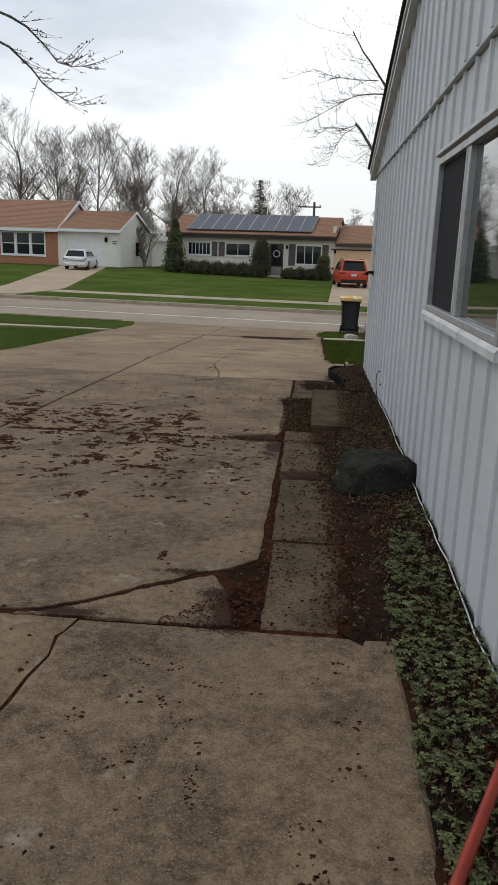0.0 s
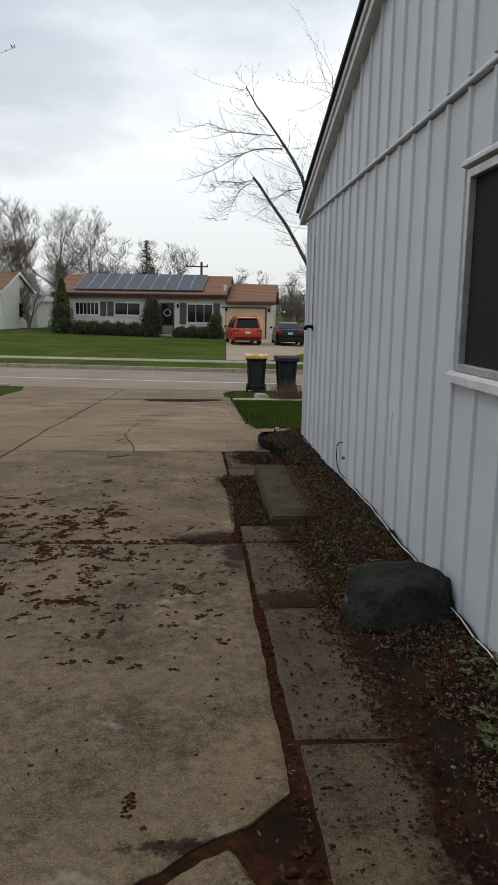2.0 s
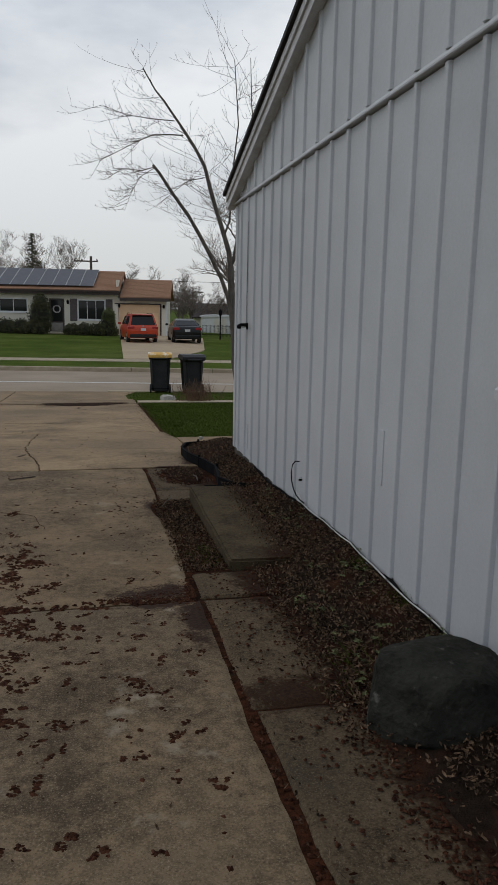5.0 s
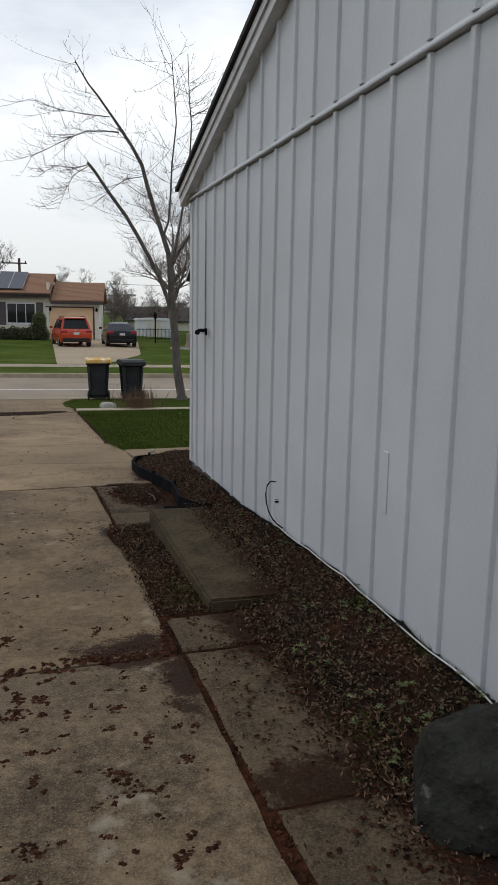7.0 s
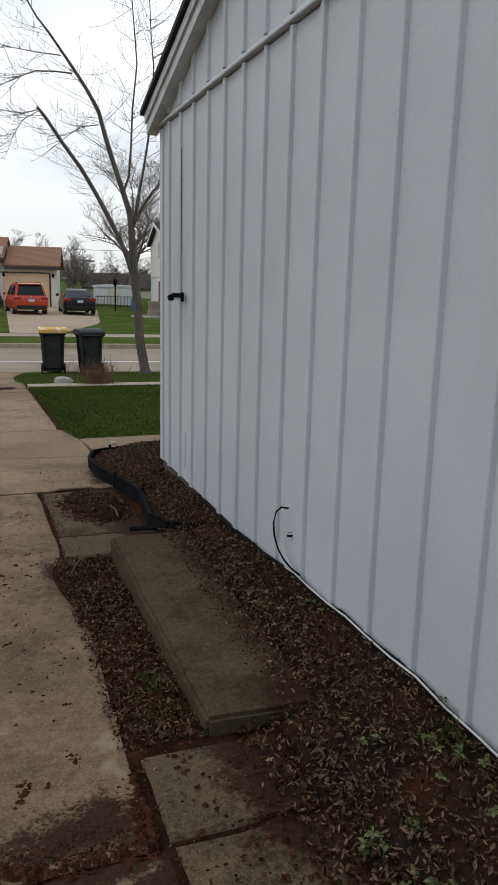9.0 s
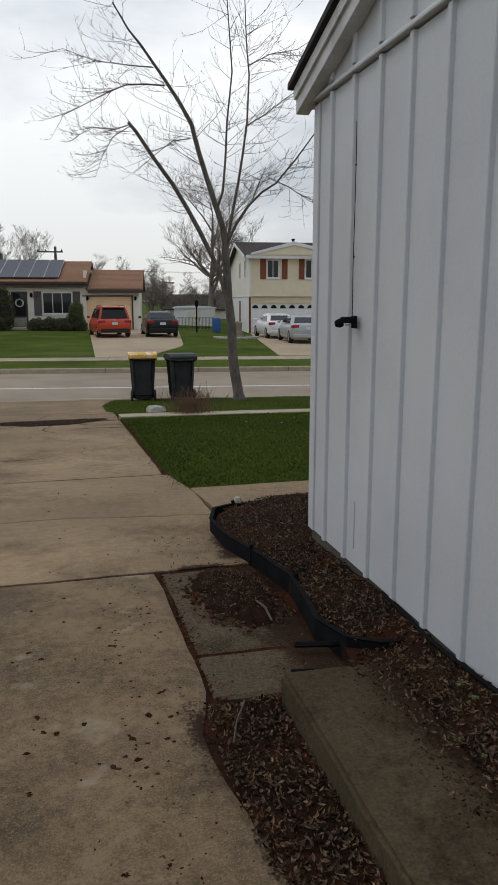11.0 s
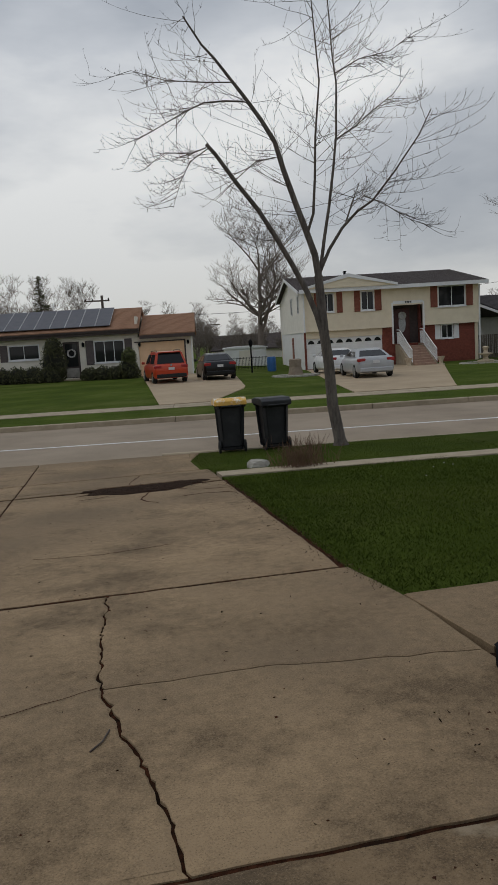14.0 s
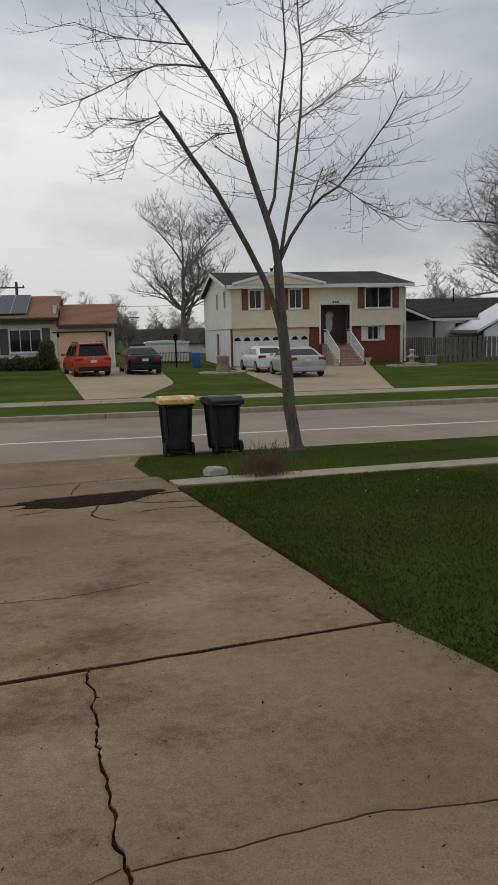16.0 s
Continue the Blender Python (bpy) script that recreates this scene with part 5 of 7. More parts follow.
def left_house():
    h = thing("brick_ranch_house", "orange brick ranch house with brown roof and white garage", "house", STREET)
    V0, V1 = 57.0, 64.0
    U0, U1 = -41.0, -28.75
    wn = (-33.9, 0.38, -29.85, 2.28)
    part("wall", cells(bmesh.new(), U0, U1, -0.9, 2.42, [wn], V0, V0 + 0.2), BRICK_ORANGE, h)
    part("bricks", bricks(bmesh.new(), -36, U1, -0.4, 2.42, [wn], V0), BRICK_ORANGE, h)
    part("wall", bx(U0, V0 + 0.2, -0.9, U0 + 0.2, V1, 2.42), BRICK_ORANGE, h)
    part("wall", bx(U1 - 0.2, V0 + 0.2, -0.9, U1, V1, 2.42), BRICK_ORANGE, h)
    for i in range(3):
        a = wn[0] + i * 1.35
        window(h, a, wn[1], a + 1.35, wn[3], V0, 0, TRIM_W, 0.12, curtain=(range(10) if i != 1 else ()))
        part("meeting_rail", bx(a + 0.12, V0 - 0.03, 1.3, a + 1.23, V0 + 0.05, 1.36), TRIM_W, h)
    gable_roof(h, U0, U1 + 0.25, V0, V1, 2.42, 4.8, BROWN_ROOF, 0.5)
    part("fascia", bx(U0, V0 - 0.54, 2.3, U1 + 0.25, V0 - 0.5, 2.56), TRIM_W, h)
    part("gable", prism(bmesh.new(), [(V0, 2.42), (V1, 2.42), (60.5, 4.75)], "x", U1 - 0.1, U1), CREAM, h)
    part("rake_board", prism(bmesh.new(), [(56.5, 2.36), (56.5, 2.6), (60.5, 4.96), (60.5, 4.7)], "x", U1 + 0.25, U1 + 0.3), TRIM_W, h)
    part("rake_board", prism(bmesh.new(), [(64.5, 2.36), (64.5, 2.6), (60.5, 4.96), (60.5, 4.7)], "x", U1 + 0.25, U1 + 0.3), TRIM_W, h)
    G1, hole = -23.35, (-28.0, -0.3, -24.82, 2.13)
    part("garage_wall", cells(bmesh.new(), U1, G1, -0.9, 2.5, [hole], V0 + 0.01, V0 + 0.16), WHITE_SIDE, h)
    part("garage_siding", lap(bmesh.new(), U1, G1, -0.4, 2.5, [hole], V0 + 0.01, 0.2), WHITE_SIDE, h)
    part("garage_wall", bx(G1 - 0.16, V0 + 0.16, -0.9, G1, 63.2, 2.5), WHITE_SIDE, h)
    sd = bmesh.new()
    for i in range(22):
        z = -0.4 + i * 0.2
        lim = 3.1 if z < 2.4 else 3.1 * max(0, 1 - (z + 0.2 - 2.5) / 1.5)
        if lim > 0.1:
            prism(sd, [(G1 - 0.001, z), (G1 + 0.03, z), (G1 + 0.006, z + 0.2), (G1 - 0.001, z + 0.2)], "y", 60.1 - lim, 60.1 + lim)
    part("garage_siding", sd, WHITE_SIDE, h)
    part("gable", prism(bmesh.new(), [(V0, 2.5), (63.2, 2.5), (60.1, 4.0)], "x", G1 - 0.12, G1 - 0.002), WHITE_SIDE, h)
    overhead_door(h, hole[0], hole[1], hole[2], hole[3], V0, WHITE_DOOR, 4, 4)
    gable_roof(h, U1 + 0.3, G1 + 0.2, V0, 63.2, 2.48, 4.0, BROWN_ROOF, 0.45)
    part("fascia", bx(U1 + 0.3, V0 - 0.49, 2.36, G1 + 0.2, V0 - 0.45, 2.6), TRIM_W, h)
    for s in (-1, 1):
        part("rake_board", prism(bmesh.new(), [(60.1 + s * 3.55, 2.4), (60.1 + s * 3.55, 2.62), (60.1, 4.16), (60.1, 3.94)], "x", G1 + 0.2, G1 + 0.24), TRIM_W, h)
    part("downspout", bx(G1 - 0.2, V0 - 0.1, -0.4, G1 - 0.12, V0 - 0.02, 2.4), TRIM_W, h)
    part("garage_lamp", lathe(bmesh.new(), [(0.05, 0), (0.12, 0.08), (0.13, 0.3), (0.04, 0.42)], 8, pose(-24.5, V0 - 0.14, 1.6)), BLACK, h)
    for i in range(2):
        part("number_bar", bx(-24.0, V0 - 0.04, 1.5 + 0.16 * i, -23.6, V0 - 0.025, 1.56 + 0.16 * i), BLACK, h)
    part("chimney", cells(bmesh.new(), -24.7, -23.9, -0.5, 4.3, [], 65.0, 65.7), PALE_STONE, h, "pale stone chimney")
    part("back_wing", bx(-25.8, 63.3, -0.9, -23.0, 68, 1.9), WHITE_SIDE, h)
    part("back_roof", prism(bmesh.new(), [(63.25, 1.95), (68.3, 1.95), (68.3, 2.1), (63.25, 2.5)], "x", -26, -22.6), TRIM_W, h)
    part("side_window", bx(G1 + 0.03, 60.2, 0.6, G1 + 0.05, 61.0, 1.7), FAR_PANE, h)


left_house()


def dark_house():
    h = thing("dark_roofed_house", "white bungalow with a dark roof behind a wooden fence", "house", STREET)
    part("wall", bx(19.5, 66, -0.9, 24.3, 66.2, 2.1), TRIM_W, h)
    part("wall", bx(25.1, 66, -0.9, 26.6, 66.2, 2.1), TRIM_W, h)
    part("wall", bx(27.6, 66, -0.9, 34, 66.2, 2.1), TRIM_W, h)
    for a, b, c, d in ((24.3, 0.9, 25.1, 1.8), (26.6, 1.0, 27.6, 1.9)):
        part("wall", bx(a, 66, -0.9, c, 66.2, b), TRIM_W, h)
        part("wall", bx(a, 66, d, c, 66.2, 2.1), TRIM_W, h)
    window(h, 24.3, 0.9, 25.1, 1.8, 66, 1)
    window(h, 26.6, 1.0, 27.6, 1.9, 66, 1)
    part("wall", bx(18.6, 66.2, -0.9, 18.8, 74, 2.1), TRIM_W, h)
    gable_roof(h, 18.2, 36, 66, 74, 2.1, 3.75, SHINGLE_DK, 0.6)
    part("porch_roof", prism(bmesh.new(), [(17.6, 2.85), (19.8, 2.0), (23.4, 2.0), (23.4, 2.2), (19.8, 2.15), (17.6, 3.05)], "y", 60.2, 66), SHINGLE_DK, h)
    part("porch_trim", prism(bmesh.new(), [(17.5, 2.78), (19.75, 1.9), (19.75, 2.05), (17.5, 2.98)], "y", 60.1, 60.2), TRIM_W, h)
    part("porch_trim", bx(19.75, 60.1, 1.88, 23.5, 60.2, 2.04), TRIM_W, h)
    part("porch_post", bx(20.0, 60.3, -0.9, 20.14, 60.44, 1.9), BROWN_TRIM, h)
    part("wing_wall", prism(bmesh.new(), [(24.6, -0.9), (31, -0.9), (31, 1.3), (28, 2.9), (24.6, 1.1)], "y", 61.5, 61.7), TRIM_W, h)
    part("wing_roof", prism(bmesh.new(), [(23.9, 0.95), (28, 3.05), (32, 0.95), (32, 1.15), (28, 3.25), (23.9, 1.15)], "y", 61.2, 66), TRIM_W, h)
    part("vent_pipe", tube(bmesh.new(), [(25.6, 69, 3.3), (25.6, 69, 4.7)], 0.06, 8), BLACK, h)


dark_house()


def wooden_fence():
    f = thing("wooden_fence", "weathered grey wooden board fence beside the lawn", "fence", STREET)
    me = finish("board", bx(-0.068, -0.012, 0, 0.068, 0.012, 1.72, bevel=0.006), FENCE_WOOD)
    for i in range(34):
        o = placed("board", me, f, (18.15 + i * 0.165, 54.0 - 0.04 * (i % 2) * 2, -0.98))
    for i in range(30):
        o = placed("board", me, f, (18.1 - 0.03 * (i % 2), 54.1 + i * 0.16, -0.98))
        o.rotation_euler = (0, 0, radians(90))
    o = placed("board", me, f, (16.9, 58.6, -0.98))
    for i in range(9):
        placed("board", me, f, (16.7 + i * 0.16, 58.9, -0.98))
    for z in (0.3, 1.35):
        part("rail", bx(18.1, 54.02, z - 0.98, 23.7, 54.07, z - 0.9), FENCE_WOOD, f)
    for u in (18.1, 20.5, 22.9):
        part("post", bx(u - 0.05, 54.08, -1.1, u + 0.05, 54.18, 0.8), FENCE_WOOD, f)


wooden_fence()


def fountain():
    STONE_P = mat("cream_cast_stone", (0.55, 0.46, 0.34), (0.42, 0.34, 0.25), 8, 0.9, 0.3)
    f = thing("garden_fountain", "tiered cream stone garden fountain in a round bed", "fountain", STREET @ pose(14.95, 52, -0.98))
    part("basin", lathe(bmesh.new(), [(0.45, 0), (0.5, 0.25), (0.42, 0.28), (0.3, 0.3)], 20), STONE_P, f, smooth=False)
    part("pedestal", lathe(bmesh.new(), [(0.2, 0.28), (0.13, 0.45), (0.18, 0.55), (0.42, 0.62), (0.44, 0.68), (0.15, 0.7), (0.1, 0.85), (0.16, 0.95), (0.2, 1.05), (0.08, 1.1)], 16), STONE_P, f)
    ring = thing("stone_ring", "low ring of pale stones round the fountain bed", "edging", STREET @ pose(14.95, 52, -0.97))
    for k in range(22):
        t = 2 * math.pi * k / 22
        part("stone", box(bmesh.new(), -0.17, -0.1, 0, 0.17, 0.1, 0.16, 0.03, pose(1.5 * math.cos(t), 1.1 * math.sin(t), 0, 0, 0, math.degrees(t) + 90)), PALE_STONE, ring)
    for u in (12.55, 10.5):
        p = thing("stone_planter", "square cream stone planter at the foot of the stairs", "planter", STREET @ pose(u, 53.1, -0.92), group="planters by the stairs")
        part("plinth", bx(-0.2, -0.2, 0, 0.2, 0.2, 0.1, bevel=0.01), STONE_P, p)
        part("pot", lathe(bmesh.new(), [(0.13, 0.1), (0.12, 0.25), (0.22, 0.5), (0.24, 0.56), (0.2, 0.56)], 12), STONE_P, p)
    box_ = single("timber_box", bx(-0.3, -0.3, 0, 0.3, 0.3, 0.6, bevel=0.02), FENCE_WOOD, "square wooden planter box on the lawn", "planter", m=STREET @ pose(16.9, 53.6, -0.95))


fountain()


# ---- parked cars ----
CAR_GLASS = glass("car_glass", (0.01, 0.011, 0.012), 0.25)
TAIL = mat("tail_lamp", (0.35, 0.02, 0.02), (0.25, 0.012, 0.012), 20, 0.25, 0)
PLATE = mat("plate", (0.6, 0.6, 0.6), (0.5, 0.5, 0.5), 20, 0.5, 0)
RIM = mat("alloy", (0.45, 0.45, 0.46), (0.3, 0.3, 0.3), 20, 0.35, 0, metal=0.8)


def paint(name, c, coat=0.3):
    m = mat(name, c, tuple(v * 0.85 for v in c), 3, 0.3, 0.02, spec=0.3)
    m.node_tree.nodes["Principled BSDF"].inputs["Coat Weight"].default_value = coat
    m.node_tree.nodes["Principled BSDF"].inputs["Coat Roughness"].default_value = 0.08
    return m


def car(name, label, m, colour, length=4.5, width=1.84, height=1.68, belt=1.02, kind="suv"):
    """A car with its tail at the origin and its nose along +y."""
    th = thing(name, label, "car", m, group="parked cars")
    w = width / 2
    hood = belt - 0.02
    if kind == "suv":
        prof = [(0.0, 0.52, 0.86, 0.9), (0.05, 0.34, 1.0, 0.95), (0.25, 0.26, belt, 1.0), (1.3, 0.22, belt, 1.0), (length - 1.4, 0.22, belt, 1.0), (length - 0.7, 0.24, hood - 0.02, 0.97), (length - 0.12, 0.3, hood - 0.16, 0.9), (length, 0.42, hood - 0.3, 0.8)]
        cab = [(0.1, belt - 0.01), (0.42, height - 0.05), (0.8, height), (2.2, height - 0.01), (2.75, height - 0.12), (3.5, belt)]
    elif kind == "wagon":
        prof = [(0.0, 0.5, 0.76, 0.9), (0.06, 0.32, 0.9, 0.95), (0.25, 0.24, belt, 1.0), (1.2, 0.2, belt, 1.0), (length - 1.3, 0.2, belt, 1.0), (length - 0.6, 0.22, hood - 0.03, 0.97), (length - 0.1, 0.3, hood - 0.15, 0.9), (length, 0.4, hood - 0.28, 0.82)]
        cab = [(0.12, belt - 0.01), (0.55, height - 0.05), (0.9, height), (2.1, height), (2.5, height - 0.07), (3.2, belt)]
    else:
        prof = [(0.0, 0.5, 0.82, 0.86), (0.06, 0.32, 0.98, 0.94), (0.3, 0.24, belt + 0.03, 0.99), (1.2, 0.2, belt, 1.0), (length - 1.5, 0.2, belt, 1.0), (length - 0.7, 0.22, hood - 0.1, 0.97), (length - 0.12, 0.28, hood - 0.25, 0.88), (length, 0.4, hood - 0.38, 0.78)]
        cab = [(0.55, belt + 0.02), (1.28, height - 0.08), (1.7, height - 0.01), (2.3, height), (2.75, height - 0.09), (3.6, belt - 0.02)]
    bm = bmesh.new()
    rings = []
    for y, zb, zt, k in prof:
        ww = w * k
        pts = [(-ww * 0.92, zb), (-ww, zb + 0.14), (-ww, (zb + zt) / 2 + 0.08), (-ww * 0.98, zt - 0.1), (-ww * 0.9, zt)]
        pts += [(-a, b) for a, b in reversed(pts)]
        rings.append([bm.verts.new((a, y, b)) for a, b in pts])
    for r, q in zip(rings, rings[1:]):
        for i in range(10):
            j = (i + 1) % 10
            bm.faces.new((r[i], r[j], q[j], q[i]))
    bm.faces.new(rings[0])
    bm.faces.new(list(reversed(rings[-1])))
    bmesh.ops.recalc_face_normals(bm, faces=bm.faces)
    bmesh.ops.bevel(bm, geom=bm.edges[:], offset=0.035, segments=2, affect="EDGES", clamp_overlap=True)
    part("body", bm, colour, th, smooth=True)
    bm = bmesh.new()
    crings = []
    for y, z in cab:
        k = (z - belt) / (height - belt)
        ww = w * (0.93 - (0.28 if kind == "sedan" else 0.2) * max(0, k))
        crings.append((y, z, ww))
    base = [(y, belt - 0.015, w * 0.93) for y, z, ww in crings]
    left = [bm.verts.new((-ww, y, z)) for y, z, ww in crings]
    right = [bm.verts.new((ww, y, z)) for y, z, ww in crings]
    for i in range(len(cab) - 1):
        bm.faces.new((left[i], left[i + 1], right[i + 1], right[i]))
    bm.faces.new(left)
    bm.faces.new(list(reversed(right)))
    bmesh.ops.recalc_face_normals(bm, faces=bm.faces)
    bmesh.ops.bevel(bm, geom=bm.edges[:], offset=0.04, segments=2, affect="EDGES")
    part("cabin", bm, colour, th, smooth=False)

    def quad(nm, a, b, c, d, inset, material, proud=0.012, parent=th):
        P = [Vector(v) for v in (a, b, c, d)]
        mid = sum(P, Vector()) / 4
        n = (P[1] - P[0]).cross(P[3] - P[0]).normalized()
        if n.dot(mid - Vector((0, length / 2, 0.8))) < 0:
            n = -n
        P = [p + (mid - p) * inset for p in P]
        g = bmesh.new()
        lo, hi = [g.verts.new(p - n * 0.02) for p in P], [g.verts.new(p + n * proud) for p in P]
        g.faces.new(hi)
        for i in range(4):
            g.faces.new((lo[i], lo[(i + 1) % 4], hi[(i + 1) % 4], hi[i]))
        bmesh.ops.recalc_face_normals(g, faces=g.faces)
        return part(nm, g, material, parent)

    c0, c1 = crings[0], crings[1]
    quad("rear_window", (-c0[2], c0[0], c0[1]), (c0[2], c0[0], c0[1]), (c1[2], c1[0], c1[1]), (-c1[2], c1[0], c1[1]), 0.2 if kind == "sedan" else 0.14, CAR_GLASS)
    e0, e1 = crings[-1], crings[-2]
    quad("windscreen", (-e0[2], e0[0], e0[1]), (e0[2], e0[0], e0[1]), (e1[2], e1[0], e1[1]), (-e1[2], e1[0], e1[1]), 0.12, CAR_GLASS)
    ya, yb, yc, yd = cab[0][0] + 0.3, cab[1][0] + 0.15, cab[-2][0] + 0.0, cab[-1][0] - 0.25
    ym = (ya + yd) / 2
    zt = height - 0.14
    for s in (-1, 1):
        k = w * (0.93 - (0.28 if kind == "sedan" else 0.2) * (zt - belt) / (height - belt))
        quad("side_window", (s * w * 0.925, ya, belt + 0.03), (s * w * 0.925, ym - 0.04, belt + 0.03), (s * k, ym - 0.04, zt), (s * k, yb, zt), 0.04, CAR_GLASS, 0.006)
        quad("side_window", (s * w * 0.925, ym + 0.04, belt + 0.03), (s * w * 0.925, yd, belt + 0.03), (s * k, yc, zt), (s * k, ym + 0.04, zt), 0.04, CAR_GLASS, 0.006)
        tl = (0.66, 0.92) if kind != "wagon" else (0.6, 0.78)
        part("tail_light", bx(s * w * 0.55, 0.0, tl[0] + 0.12, s * w * 0.97, 0.22, tl[1] + 0.03, bevel=0.03), TAIL, th)
        part("mirror", bx(s * (w + 0.02), cab[-1][0] - 0.5, belt, s * (w + 0.2), cab[-1][0] - 0.38, belt + 0.14, bevel=0.03), colour, th)
        for y in (0.78, length - 0.85):
            t = part("wheel", lathe(bmesh.new(), [(0.2, -0.1), (0.31, -0.105), (0.335, -0.07), (0.335, 0.07), (0.31, 0.105), (0.2, 0.1)], 24, pose(s * (w - 0.1), y, 0.335, 0, 90, 0)), RUBBER, th)
            part("rim", lathe(bmesh.new(), [(0.215, -0.108), (0.2, -0.112), (0.2, 0.112), (0.215, 0.108)], 20, pose(s * (w - 0.1), y, 0.335, 0, 90, 0)), RIM, t)
        if kind == "suv":
            part("roof_rail", tube(bmesh.new(), [(s * w * 0.68, 0.5, height - 0.02), (s * w * 0.68, 0.7, height + 0.05), (s * w * 0.68, 2.3, height + 0.04), (s * w * 0.68, 2.5, height - 0.04)], 0.018, 6), RUBBER, th)
    part("rear_bumper", bx(-w * 0.86, -0.05, 0.3, w * 0.86, 0.12, 0.5, bevel=0.03), RUBBER if kind == "suv" else colour, th)
    part("number_plate", bx(-0.16, -0.035, 0.7 if kind != "wagon" else 0.52, 0.16, 0.03, 0.84 if kind != "wagon" else 0.64, bevel=0.006), PLATE, th)
    if kind == "suv":
        part("spoiler", bx(-w * 0.66, 0.26, height - 0.07, w * 0.66, 0.6, height - 0.02, bevel=0.012), colour, th)
        part("badge", lathe(bmesh.new(), [(0.06, 0), (0.05, 0.02)], 12, pose(0, 0.03, 0.96, 90, 0, 0)), RIM, th)
    return th


car("suv", "orange-red SUV parked on the driveway, seen from behind", STREET @ pose(-3.8, 47.2, far(-4, 48) + 0.03, 0, 0, 13), paint("orange_red_paint", (0.52, 0.055, 0.02)), 4.5, 1.84, 1.68, 1.0, "suv")
car("sedan", "black sedan parked on the driveway beside the SUV", STREET @ pose(-1.2, 48.3, far(-1.4, 49) + 0.03, 0, 0, 7), paint("black_paint", (0.008, 0.0085, 0.01), 0.05), 4.5, 1.8, 1.45, 1.0, "sedan")
car("sedan", "silver sedan parked on the concrete driveway", STREET @ pose(6.2, 43.2, far(6, 44) + 0.03, 0, 0, 1), paint("silver_paint", (0.4, 0.41, 0.425)), 4.7, 1.86, 1.41, 0.98, "sedan")
car("sedan", "white sedan parked close to the garage door", STREET @ pose(5.75, 48.6, far(6, 49) + 0.03, 0, 0, 5), paint("white_car_paint", (0.78, 0.78, 0.78)), 4.6, 1.82, 1.42, 0.98, "sedan")
car("station_wagon", "old white hatchback parked before the white garage", STREET @ pose(-24.2, 50.6, far(-24.5, 52) + 0.03, 0, 0, 12), bpy.data.materials["white_car_paint"], 4.2, 1.72, 1.42, 0.9, "wagon")

# ---- trees, shrubs and grass ----
def tubes(paths, sides=4):
    """Verts and faces of many thin tapering bars."""
    vs, fs = [], []
    for pts, radii in paths:
        n0 = len(vs)
        for i, p in enumerate(pts):
            d = (pts[min(i + 1, len(pts) - 1)] - pts[max(i - 1, 0)]).normalized()
            s = d.cross(Vector((0.3, 0.1, 1)) if abs(d.z) < 0.9 else Vector((1, 0, 0))).normalized()
            t = s.cross(d)
            for j in range(sides):
                a = 2 * math.pi * j / sides
                vs.append(p + radii[i] * (math.cos(a) * s + math.sin(a) * t))
        for i in range(len(pts) - 1):
            for j in range(sides):
                a, b = n0 + i * sides + j, n0 + i * sides + (j + 1) % sides
                fs.append((a, b, b + sides, a + sides))
    return vs, fs


def shoot(rng, p, d, length, r, steps, lift, bend):
    """One curved shoot from p."""
    pts, radii = [p.copy()], [r]
    d = d.normalized()
    for i in range(steps):
        d = (d + Vector((rng.uniform(-bend, bend), rng.uniform(-bend, bend), rng.uniform(-bend, bend) * 0.6 + lift))).normalized()
        p = p + d * (length / steps)
        pts.append(p.copy())
        radii.append(r * (1 - 0.75 * (i + 1) / steps))
    return pts, radii


def along(pts, k):
    x = k * (len(pts) - 1)
    i = min(int(x), len(pts) - 2)
    return pts[i].lerp(pts[i + 1], x - i), (pts[i + 1] - pts[i]).normalized()


